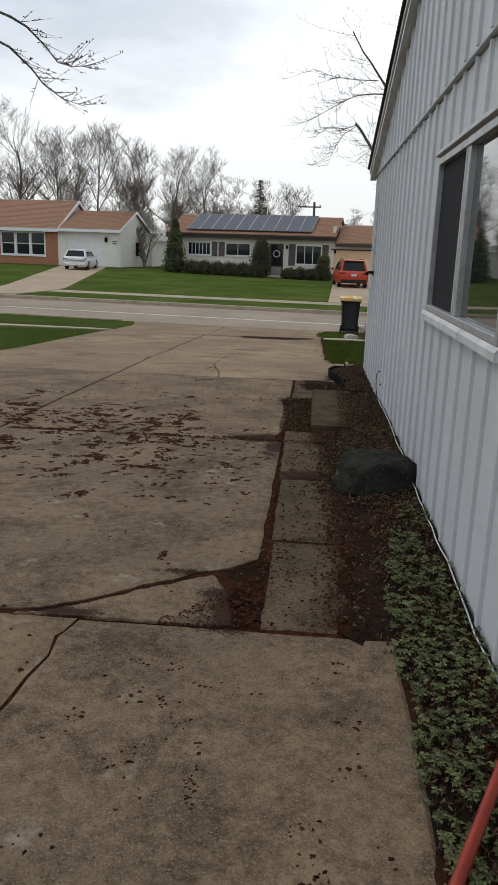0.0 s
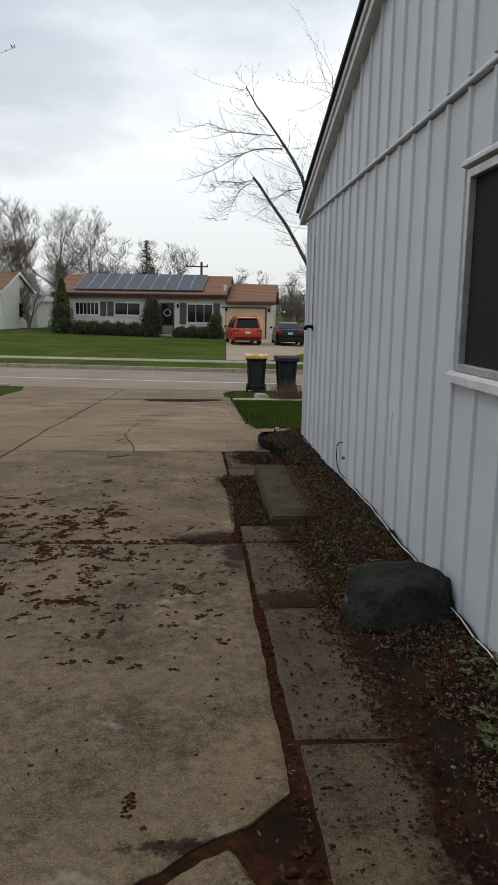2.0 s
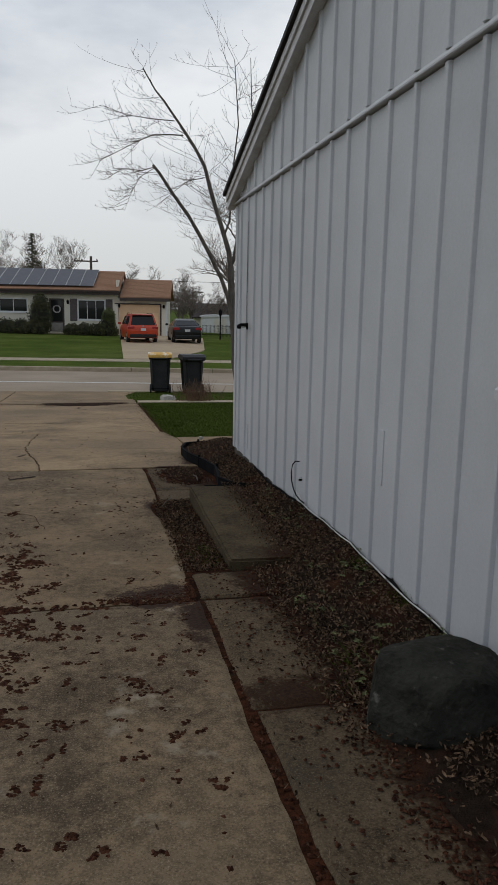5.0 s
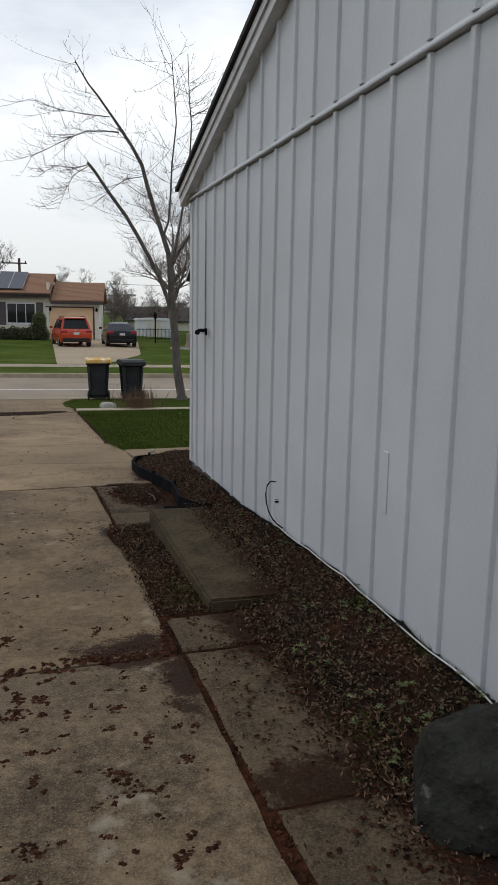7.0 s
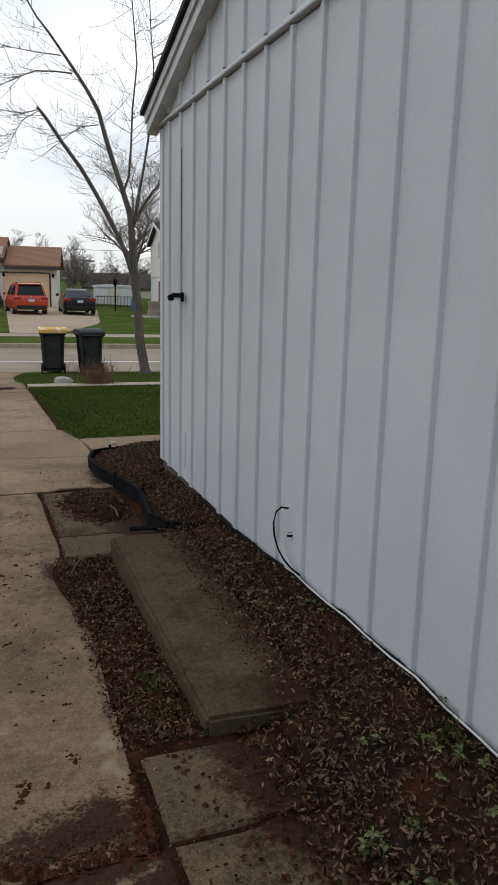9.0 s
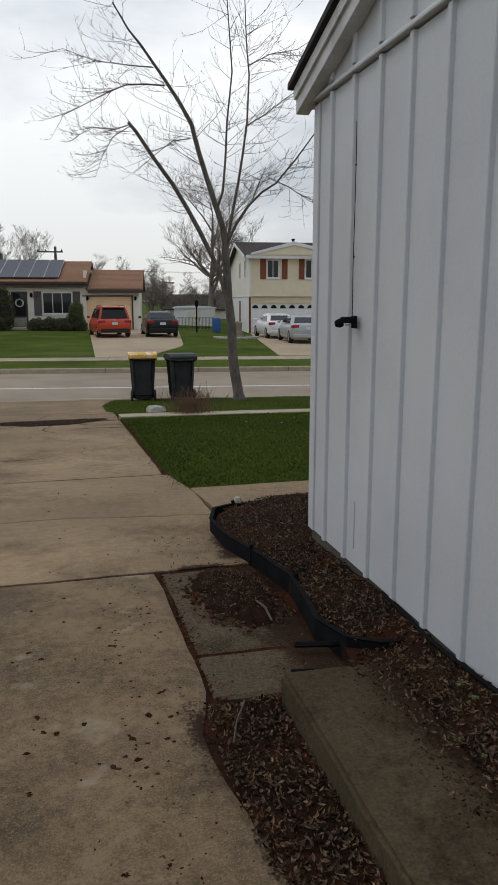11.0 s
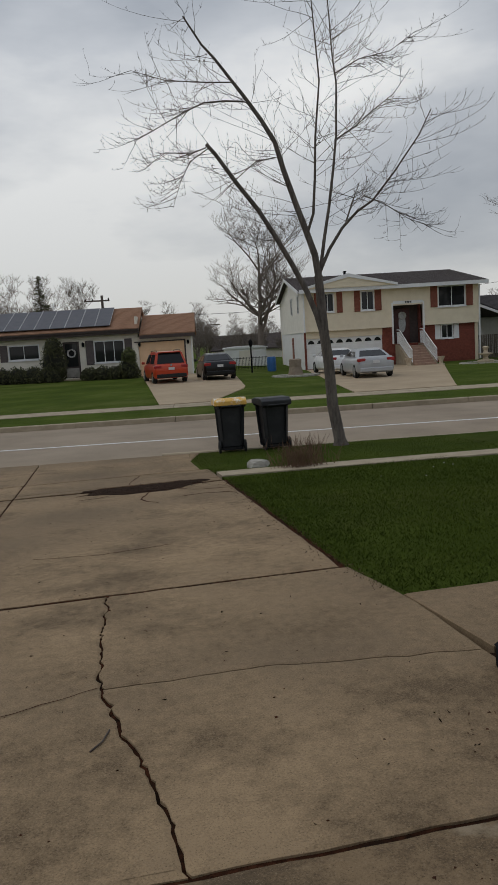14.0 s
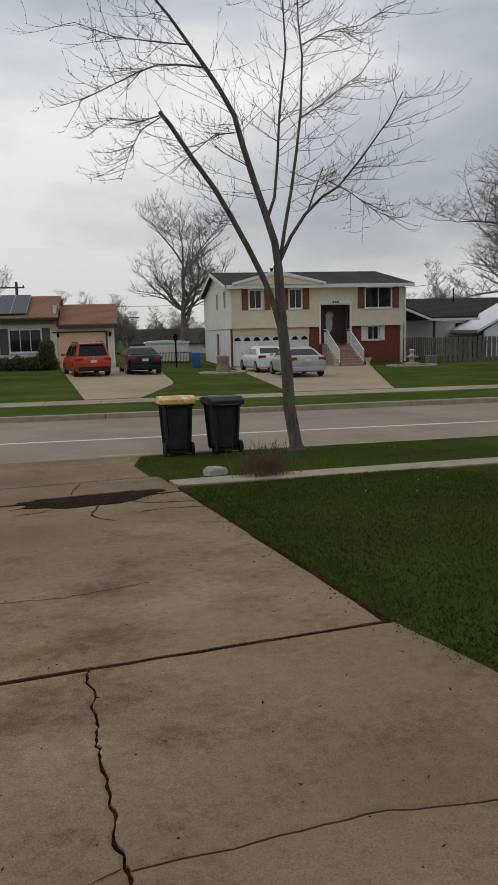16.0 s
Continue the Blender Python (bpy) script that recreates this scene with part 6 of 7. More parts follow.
def street_tree():
    """The bare young tree on the verge."""
    rng = random.Random(4)
    limbs = {
        "trunk": ([(3.8, -0.95), (3.78, -0.75), (3.66, -0.06), (3.62, 0.76), (3.55, 1.36), (3.52, 1.96), (3.49, 2.44)], 0.17, 0.11, 0.0),
        "left": ([(3.56, 1.2), (3.42, 1.71), (3.25, 2.15), (2.95, 2.73), (2.66, 3.24), (2.38, 3.69), (2.0, 4.18), (1.64, 4.69), (1.48, 4.87)], 0.08, 0.045, 0.0),
        "middle": ([(3.5, 2.4), (3.44, 2.83), (3.28, 3.3), (3.08, 3.86), (2.9, 4.4), (2.76, 4.89), (2.52, 5.28), (2.25, 5.65), (2.02, 5.94), (1.71, 6.33), (1.49, 6.56), (1.19, 7.02)], 0.095, 0.02, 0.5),
        "up1": ([(3.3, 3.2), (3.45, 3.59), (3.52, 4.25), (3.57, 4.99), (3.7, 6.0), (3.66, 6.79), (3.62, 7.57)], 0.05, 0.015, -0.5),
        "up2": ([(3.53, 2.5), (3.64, 3.12), (3.76, 3.7), (3.87, 4.36), (3.96, 5.01), (4.0, 5.93), (3.94, 6.47), (3.89, 7.52)], 0.06, 0.015, 0.2),
        "right": ([(3.52, 2.5), (3.74, 2.93), (4.02, 3.32), (4.34, 3.62), (4.67, 3.82), (5.12, 4.32), (5.68, 5.03), (5.95, 5.5)], 0.06, 0.014, -0.6),
        "stub": ([(4.07, 3.37), (4.24, 3.81), (4.37, 4.12)], 0.03, 0.02, 0.1),
        "l1": ([(2.24, 5.61), (1.87, 5.62), (1.49, 5.59), (1.12, 5.43), (0.66, 5.18), (0.21, 4.94)], 0.03, 0.008, -0.5),
        "l2": ([(2.75, 4.62), (2.4, 4.56), (2.1, 4.32), (1.61, 3.89)], 0.02, 0.007, -0.6),
        "l3": ([(2.02, 5.94), (1.51, 5.93), (0.79, 5.95), (0.2, 6.1)], 0.022, 0.007, 0.6),
        "r1": ([(3.93, 4.92), (4.36, 5.18), (4.68, 5.44), (5.12, 5.75), (5.46, 6.2)], 0.022, 0.007, 0.5),
        "r2": ([(4.0, 6.12), (4.48, 6.38), (5.12, 6.54), (5.68, 6.92)], 0.02, 0.007, -0.4),
        "s1": ([(1.48, 4.81), (1.18, 4.7), (0.72, 4.72), (0.36, 4.48)], 0.02, 0.007, 0.5),
        "s2": ([(1.55, 4.82), (1.17, 4.57), (0.97, 4.21), (0.81, 3.77)], 0.018, 0.006, -0.3),
        "rr": ([(4.46, 3.91), (4.89, 3.73), (5.34, 3.45), (5.81, 3.27)], 0.02, 0.006, 0.5),
    }
    th = thing("street_tree", "bare young street tree with forked trunk and budding twigs", "tree", pose(3.8, 22.0, -0.85))
    off = Vector((-3.8, -22.0, 0.85))
    thick, thin = [], []
    base = {}
    for nm, (pts, r0, r1, dy) in limbs.items():
        n = len(pts) - 1
        k_ = 0.74 if nm in ("trunk", "left", "middle") else 0.6
        P = [Vector((x + (x + 1.18) * dy * (i / n) ** 1.3 / 12.4, 22.0 + dy * (i / n) ** 1.3, z + (z - 1.26) * dy * (i / n) ** 1.3 / 12.4)) + off for i, (x, z) in enumerate(pts)]
        R = [(r0 + (r1 - r0) * i / n) * k_ for i in range(n + 1)]
        if nm == "trunk":
            R[0] = 0.2
        base[nm] = (P, R)
        thick.append((P, R))
    vs, fs = tubes(thick, 9)
    tr = new("trunk", pydata("trunk", vs, fs, BARK, True))
    tr.parent = th
    axis = Vector((-0.3, 0, 0))

    def sweep(p, d, length, r, steps, up0, up1):
        """A twig that leaves flat or drooping and turns up towards its tip."""
        pts, radii = [p.copy()], [r]
        for i in range(steps):
            k = i / steps
            d = (d + Vector((rng.gauss(0, 0.09), rng.gauss(0, 0.09), up0 + (up1 - up0) * k))).normalized()
            p = p + d * (length / steps)
            pts.append(p.copy())
            radii.append(r * (1 - 0.72 * (i + 1) / steps))
        return pts, radii

    for nm, count, ln in (("left", 13, 0.8), ("middle", 38, 1.3), ("up1", 30, 1.2), ("up2", 32, 1.2), ("right", 26, 1.05), ("stub", 9, 0.6), ("l1", 22, 0.75), ("l2", 10, 0.6), ("l3", 18, 0.75), ("r1", 18, 0.8), ("r2", 18, 0.8), ("s1", 12, 0.6), ("s2", 12, 0.55), ("rr", 16, 0.65)):
        P, R = base[nm]
        for i in range(count):
            k = rng.uniform(0.22 if nm in ("middle", "up1", "up2") else 0.35 if nm in ("left", "right") else 0.1, 1.0)
            p, d = along(P, k)
            out = Vector((p.x - axis.x, p.y - axis.y, 0)).normalized() * 0.5
            side = (out + Vector((rng.uniform(-1, 1), rng.uniform(-1, 1), rng.uniform(-0.45, 0.45)))).normalized()
            s1 = sweep(p, (d * 0.55 + side).normalized(), ln * rng.uniform(0.5, 1.6), 0.0062, 9, -0.06, 0.16)
            thin.append(s1)
            n = rng.randint(3, 6)
            for j in range(n):
                q, e = along(s1[0], 0.15 + 0.83 * (j + rng.random()) / n)
                side = Vector((rng.uniform(-1, 1), rng.uniform(-1, 1), rng.uniform(-0.25, 0.9))).normalized()
                s2 = sweep(q, (e * 0.8 + side).normalized(), rng.uniform(0.12, 0.45), 0.0038, 5, 0.0, 0.2)
                thin.append(s2)
                for m in range(rng.randint(1, 3)):
                    q2, e2 = along(s2[0], rng.uniform(0.2, 1.0))
                    side = Vector((rng.uniform(-1, 1), rng.uniform(-1, 1), rng.uniform(0.0, 1.0))).normalized()
                    v = e2 * 0.5 + side
                    thin.append(([q2, q2 + v * 0.018, q2 + v * 0.036], [0.0022, 0.0036, 0.0012]))
    vs, fs = tubes(thin, 3)
    cr = new("crown", pydata("crown", vs, fs, TWIG))
    cr.parent = th


street_tree()


def bare_tree(name, label, seed, height, spread, trunk_r, m, levels=4, lift=0.05, twig=0.017, fork=0.25, counts=(9, 7, 6, 4), group="bare trees behind the houses", dark=False):
    rng = random.Random(seed)
    th = thing(name, label, "tree", m, group=group)
    stems, twigs = [], []
    main = shoot(rng, Vector((0, 0, -0.3)), Vector((rng.uniform(-0.08, 0.08), rng.uniform(-0.08, 0.08), 1)), height * 0.8, trunk_r, 8, 0.1, 0.12)
    stems.append(main)

    def branch(parent, level, length):
        for i in range(counts[level]):
            k = rng.uniform(fork if level == 0 else 0.2, 1.0)
            p, d = along(parent[0], k)
            side = Vector((rng.uniform(-1, 1), rng.uniform(-1, 1), rng.uniform(0.0, 0.9))).normalized()
            r = max(twig, parent[1][min(int(k * (len(parent[1]) - 1)), len(parent[1]) - 1)] * 0.6)
            L = length * rng.uniform(0.6, 1.15) * (1.1 - 0.45 * k)
            s = shoot(rng, p, d * 0.55 + side * spread, L, r, 6 if level < 2 else 4, lift, 0.18)
            s = (s[0], [max(v, twig * 0.55) for v in s[1]])
            (stems if level == 0 else twigs).append(s)
            if level + 1 < levels:
                branch(s, level + 1, length * 0.52)

    branch(main, 0, height * 0.52)
    vs, fs = tubes(stems, 6)
    a = new("trunk", pydata("trunk", vs, fs, BARK if dark else HAZED_TWIG, True))
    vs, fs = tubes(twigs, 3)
    b = new("crown", pydata("crown", vs, fs, HAZED_TWIG))
    a.parent = b.parent = th
    return th


far_at = lambda u, v, r=0: STREET @ pose(u, v, far(u, v) - 0.05, 0, 0, r)
tall = bare_tree("bare_tree", "tall bare grey-brown tree behind the houses", 11, 15, 1.3, 0.28, far_at(-45.5, 80), twig=0.014)
mid_ = bare_tree("bare_tree", "slender bare tree with upswept branches behind the houses", 12, 13, 0.95, 0.2, far_at(-36, 80, 40), twig=0.013)
low_ = bare_tree("bare_tree", "low bushy bare tree behind the houses", 13, 8, 1.4, 0.16, far_at(-21, 82), counts=(12, 7, 6, 4), fork=0.1, twig=0.014)
for src, u, v, s, r in ((tall, -41, 84, 0.9, 100), (mid_, -39.5, 78, 0.95, 10), (mid_, -31.5, 82, 0.92, 200), (tall, -27.5, 80, 0.74, 50), (mid_, -24, 84, 0.85, 300), (low_, -33, 86, 1.0, 60), (low_, -29, 88, 1.1, 160), (low_, -37, 88, 1.0, 250), (low_, -25, 90, 1.1, 10), (low_, -17.5, 86, 1.0, 120), (mid_, -14.5, 82, 0.62, 150), (low_, -43, 88, 1.1, 200), (low_, -20.5, 92, 1.05, 280),
                        (low_, -9, 100, 0.8, 20), (low_, -5.5, 96, 0.75, 75), (low_, 29.7, 80, 0.95, 80), (tall, -52, 84, 1.0, 200), (low_, -48, 86, 1.1, 30), (low_, 33, 84, 0.9, 180), (mid_, 24, 95, 0.55, 40)):
    o = copy_thing(src, far_at(u, v, r))
    o.scale = (s, s, s)
bare_tree("bare_tree", "broad bare tree with a round crown beyond the shed", 21, 12.5, 1.5, 0.34, far_at(3.1, 75), lift=0.015, counts=(13, 8, 6, 5), fork=0.3, twig=0.012)
bare_tree("bare_tree", "big bare tree with drooping twigs over the fence", 25, 12, 3.6, 0.3, far_at(18.1, 46.5), lift=-0.012, counts=(22, 8, 7, 5), fork=0.35, twig=0.0085)
bare_tree("bare_tree", "small many-stemmed bare tree beside the white garage", 31, 7.0, 1.1, 0.16, far_at(-22.6, 60.5), counts=(12, 8, 7, 4), fork=0.05, twig=0.013)
for u, v, s in ((-4.5, 86, 0.45), (-1.5, 90, 0.5), (1, 88, 0.42), (4, 92, 0.5), (6.5, 86, 0.45), (-7.5, 90, 0.5), (-3, 96, 0.6), (2.5, 98, 0.6), (-22, 74, 0.6), (-20, 70, 0.5), (19, 84, 0.6)):
    o = copy_thing(low_, far_at(u, v, 40 * u))
    o.scale = (s * 1.2, s * 1.2, s)
for i in range(26):
    o = copy_thing(low_, far_at(-62 + i * 5.2 + 2 * math.sin(i * 3), 125 + 10 * math.sin(i * 5), i * 67))
    o.scale = (1.0, 1.0, 0.72 + 0.12 * math.sin(i * 7))


BRANCH_ONE = [(-1.98, 6.5, 3.18), (-1.85, 6.5, 3.11), (-1.71, 6.5, 2.98), (-1.6, 6.5, 2.85), (-1.48, 6.5, 2.82), (-1.35, 6.5, 2.83)]
BRANCH_TWO = [(-2.0, 6.5, 2.96), (-1.82, 6.5, 2.8), (-1.73, 6.5, 2.69), (-1.57, 6.5, 2.58), (-1.37, 6.5, 2.52)]


def overhanging_tree():
    """The tree beside the driveway whose twigs hang into the sky."""
    rng = random.Random(8)
    th = thing("overhanging_tree", "bare tree beside the driveway with budding hanging twigs", "tree", pose(-6.6, 8.6, fall(8.6)))
    O = Vector((-6.6, 8.6, fall(8.6)))
    trunk = [(Vector((0, 0, -0.2)), 0.2), (Vector((0.05, 0, 1.5)), 0.16), (Vector((0.1, -0.1, 3.2)), 0.13), (Vector((0.3, -0.2, 4.6)), 0.1), (Vector((0.4, -0.1, 7)), 0.04)]
    paths = [([p for p, r in trunk], [r for p, r in trunk])]
    b1 = [Vector(p) for p in BRANCH_ONE]
    b2 = [Vector(p) for p in BRANCH_TWO]
    thin = []
    for b, r in ((b1, 0.012), (b2, 0.013)):
        start = Vector((0.2, -0.15, 3.9))
        full_ = [start, start.lerp(b[0] - O, 0.4) + Vector((0, 0, 0.5)), start.lerp(b[0] - O, 0.75) + Vector((0, 0, 0.35))] + [q - O for q in b]
        n = len(full_) - 1
        thin.append((full_, [0.03 + (0.002 - 0.03) * (i / n) ** 0.35 for i in range(n + 1)]))
        for i in range(24):
            p, d = along(full_, rng.uniform(0.42, 1.0))
            side = Vector((rng.uniform(-0.6, 1), rng.uniform(-1, 1), rng.uniform(-0.3, 1))).normalized()
            s = shoot(rng, p, d + side * 0.9, rng.uniform(0.08, 0.42), 0.0026, 4, 0.06, 0.15)
            thin.append(s)
            for j in range(5):
                q, e = along(s[0], rng.uniform(0.1, 1.0))
                w = Vector((rng.uniform(-1, 1), rng.uniform(-1, 1), rng.uniform(-0.4, 1))).normalized()
                thin.append(([q, q + w * 0.014, q + w * 0.026], [0.0018, 0.0042, 0.0013]))
    vs, fs = tubes(paths, 9)
    a = new("trunk", pydata("trunk", vs, fs, BARK, True))
    vs, fs = tubes(thin, 4)
    b = new("crown", pydata("crown", vs, fs, TWIG))
    a.parent = b.parent = th


overhanging_tree()

DARK_LEAF = mat("dark_evergreen_leaf", (0.095, 0.095, 0.04), (0.038, 0.04, 0.016), 1.5, 0.8, 0, isl=0.6)
CEDAR_LEAF = mat("cedar_leaf", (0.13, 0.145, 0.05), (0.06, 0.072, 0.024), 1.5, 0.8, 0, isl=0.5)
# near-black fill that paints the shade deep inside a shrub
CORE_SHADE = mat("shrub_inner_shade", (0.02, 0.02, 0.012), (0.01, 0.011, 0.007), 3, 0.95, 0)


def shrub(name, label, m, blobs, leaf, n, size, seed):
    """An evergreen shrub: cores coloured near-black for the shade inside, with thousands of small leaves round them.
    blobs: centre and radii.
    """
    rng = np.random.default_rng(seed)
    th = thing(name, label, "shrub", m)
    vs, fs = [], []
    per = n // len(blobs)
    for (cx, cy, cz), (rx, ry, rz) in blobs:
        d = rng.normal(size=(per, 3))
        d /= np.linalg.norm(d, axis=1)[:, None]
        k = 1 - 0.3 * rng.random(per) ** 2
        for v, kk in zip(d, k):
            w = 1 + 0.22 * noise.noise((v[0] * 3 + seed, v[1] * 3, v[2] * 3))
            p = np.array([cx + v[0] * rx * kk * w, cy + v[1] * ry * kk * w, cz + v[2] * rz * kk * w])
            if p[2] < 0.02:
                continue
            a, b = rng.normal(size=3), rng.normal(size=3)
            a = a / np.linalg.norm(a) * size * rng.uniform(0.6, 1.4)
            b = b / np.linalg.norm(b) * size * 0.6
            i = len(vs)
            vs += [p - a, p + b, p + a, p - b]
            fs.append((i, i + 1, i + 2, i + 3))
    o = new("foliage", pydata("foliage", [tuple(v) for v in vs], fs, leaf))
    o.parent = th
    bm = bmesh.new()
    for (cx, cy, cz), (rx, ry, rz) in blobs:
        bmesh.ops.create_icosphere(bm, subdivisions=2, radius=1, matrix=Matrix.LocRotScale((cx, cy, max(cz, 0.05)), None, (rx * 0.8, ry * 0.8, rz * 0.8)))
    part("core", bm, CORE_SHADE, th)
    return th


rs = random.Random(3)
shrub("arborvitae", "tall pointed green arborvitae at the house corner", far_at(-18.2, 55.3), [((0, 0, 0.6), (1.0, 0.85, 0.9)), ((0, 0, 1.5), (0.85, 0.75, 1.0)), ((0, 0, 2.5), (0.55, 0.5, 0.8)), ((0.02, 0, 3.2), (0.3, 0.3, 0.75))], CEDAR_LEAF, 5200, 0.07, 1)
for i in range(6):
    shrub("hedge_bush", "dark clipped evergreen bush below the windows", far_at(-16.8 + i * 1.0, 55.2), [((0, 0, 0.45), (0.72, 0.65, 0.6 + 0.12 * rs.random())), ((0.25, -0.1, 0.35), (0.6, 0.6, 0.55))], DARK_LEAF, 1900, 0.06, 10 + i)
shrub("round_bush", "tall rounded evergreen bush beside the front door", far_at(-11.55, 55.5), [((0, 0, 1.2), (0.86, 0.75, 1.15)), ((0.05, 0, 2.0), (0.6, 0.55, 0.85)), ((-0.05, 0, 0.6), (0.75, 0.7, 0.7))], DARK_LEAF, 4600, 0.065, 2)
for i in range(4):
    shrub("hedge_bush", "low dark evergreen bush below the windows", far_at(-9.3 + i * 0.85, 55.2), [((0, 0, 0.35), (0.62, 0.6, 0.5 + 0.1 * rs.random()))], DARK_LEAF, 1500, 0.06, 20 + i)
shrub("hedge_bush", "upright leafy bush at the garage corner", far_at(-6.85, 55.2) @ Matrix.Scale(1.2, 4), [((0, 0, 0.6), (0.5, 0.45, 0.65)), ((0.05, 0, 1.15), (0.4, 0.38, 0.5))], CEDAR_LEAF, 1800, 0.06, 30)


def spruce(m, h):
    th = thing("spruce", "thin dark spruce standing behind the ranch house", "tree", m)
    rng = random.Random(5)
    part("trunk", tube(bmesh.new(), [(0, 0, -0.3), (0, 0, h)], [0.14, 0.02], 6), BARK, th)
    vs, fs = [], []
    for i in range(150):
        z = h * (0.2 + 0.8 * i / 150)
        L = (h - z) * 0.24 + 0.15
        a = rng.uniform(0, 6.28)
        d = Vector((math.cos(a), math.sin(a), 0.1))
        for j in range(12):
            p = Vector((0, 0, z)) + d * L * (j + 1) / 12 + Vector((0, 0, -0.12 * L * (j / 12) ** 2))
            s = Vector((rng.uniform(-1, 1), rng.uniform(-1, 1), rng.uniform(-0.8, 0.3))) * 0.16
            t = Vector((rng.uniform(-1, 1), rng.uniform(-1, 1), rng.uniform(-0.5, 0.5))) * 0.08
            n = len(vs)
            vs += [p - t, p + s, p + t, p - s * 0.4]
            fs.append((n, n + 1, n + 2, n + 3))
    o = new("foliage", pydata("foliage", vs, fs, DARK_LEAF))
    o.parent = th


spruce(far_at(-17.2, 80), 9.0)


def blades(name, label, regions, seed, h=0.026):
    rng = np.random.default_rng(seed)
    vs, fs = [], []
    for x0, x1, y0, y1, n, bound in regions:
        xs, ys = rng.uniform(x0, x1, n), rng.uniform(y0, y1, n)
        for x, y in zip(xs, ys):
            if bound and not bound(x, y):
                continue
            a, hh = rng.uniform(0, 6.283), h * rng.uniform(0.5, 1.3)
            w = 0.005
            z = fall(y) - 0.015
            c, s = math.cos(a), math.sin(a)
            lx, ly = rng.normal(0, 0.02, 2)
            i = len(vs)
            vs += [(x - w * c, y - w * s, z), (x + w * c, y + w * s, z), (x + lx, y + ly, z + hh)]
            fs.append((i, i + 1, i + 2))
    o = new(name, pydata(name, vs, fs, BLADE))
    tagged(o, label, "grass", kind="stuff")


blades("lawn_grass", "short green grass blades of the front lawn", [(0.87, 4.5, 12.42, 18.75, 60000, None), (4.5, 9, 12.42, 18.4, 26000, None), (0.78, 6, 19.3, 22.7, 14000, lambda x, y: side_y(x) < y < kerb_y(x)), (-9, -4.6, 11, 18.5, 12000, lambda x, y: x < -4.72 + 0.35 * math.exp(-((y - 14.2) / 1.5) ** 2))], 5)
dand = thing("dandelions", "small pale dandelion flowers dotted in the lawn", "flowers", kind="stuff")
bm = bmesh.new()
for i in range(12):
    x, y = rs.uniform(1.2, 5), rs.uniform(12.8, 18.2)
    lathe(bm, [(0.003, 0), (0.013, 0.005), (0.008, 0.01)], 6, pose(x, y, fall(y) + 0.03))
part("flower_heads", bm, PALE_STONE, dand)


def leaves(name, label, regions, material, seed, height, size=(0.006, 0.0155), cat="leaf litter"):
    """Dry leaves and chips, each a small folded blade."""
    rng = np.random.default_rng(seed)
    vs, fs = [], []
    for x0, x1, y0, y1, n, bound in regions:
        for x, y in zip(rng.uniform(x0, x1, n), rng.uniform(y0, y1, n)):
            if bound and not bound(x, y):
                continue
            L, W = rng.uniform(*size), rng.uniform(*size) * 0.38
            q = Euler((rng.normal(0, 0.6), rng.normal(0, 0.6), rng.uniform(0, 6.28))).to_matrix()
            z = height(x, y) + rng.uniform(0.003, 0.022)
            curl = rng.uniform(0.2, 1.7)
            i = len(vs)
            for p in ((-L, 0, curl * L * 0.4), (-0.3 * L, -W, curl * W), (-0.3 * L, W, curl * W), (0.45 * L, -0.8 * W, curl * W), (0.45 * L, 0.8 * W, curl * W), (L, 0, curl * L * 0.5), (0, 0, 0)):
                v = q @ Vector(p)
                vs.append((x + v.x, y + v.y, z + v.z))
            fs += [(i, i + 1, i + 6), (i, i + 6, i + 2), (i + 1, i + 3, i + 6), (i + 2, i + 6, i + 4), (i + 3, i + 5, i + 6), (i + 4, i + 6, i + 5)]
    o = new(name, pydata(name, vs, fs, material))
    return tagged(o, label, cat, kind="stuff")


leaves("leaf_litter", "dry brown leaves and mulch chips on the flower bed", [(0.62, 1.29, 1.0, 10.05, 30000, lambda x, y: x > bed_left(y) + 0.02 and (y > 4.7 or x > 0.95 + 0.1 * noise.noise((x * 4, y * 3, 1)) or rs.random() < 0.12)), (0.6, 1.0, 4.7, 6.6, 2200, lambda x, y: bed_left(y) - 0.12 < x < bed_left(y) + 0.16), (0.85, 2.3, 10.05, 11.3, 5200, lambda x, y: x > bed_left(y) + 0.04), (0.31, 0.62, 6.62, 8.5, 3400, None), (0.55, 0.95, 9.2, 10.0, 350, None)], LITTER, 6, lambda x, y: fall(y) + 0.018 if 2.7 < y < 6.6 and x < bed_left(y) + 0.12 else bed_z(x, y) if x > bed_left(y) else fall(y) - 0.015)
leaves("fallen_leaves", "few dry leaves and chips lying on the paving", [(0.66, 0.95, 12.8, 18.4, 300, None), (-2.0, 0.35, 3, 10, 130, None), (0.4, 0.9, 8.6, 11.0, 160, None), (0.6, 0.98, 2.8, 6.6, 700, lambda x, y: rs.random() < (x - 0.55) * 2.4), (0.36, 0.44, 2.7, 10.1, 260, None), (-2, 0.8, 10, 16, 60, None), (-1.0, 0.6, 18.05, 18.8, 420, None)], LITTER, 7, lambda x, y: fall(y) - 0.002, (0.004, 0.013))


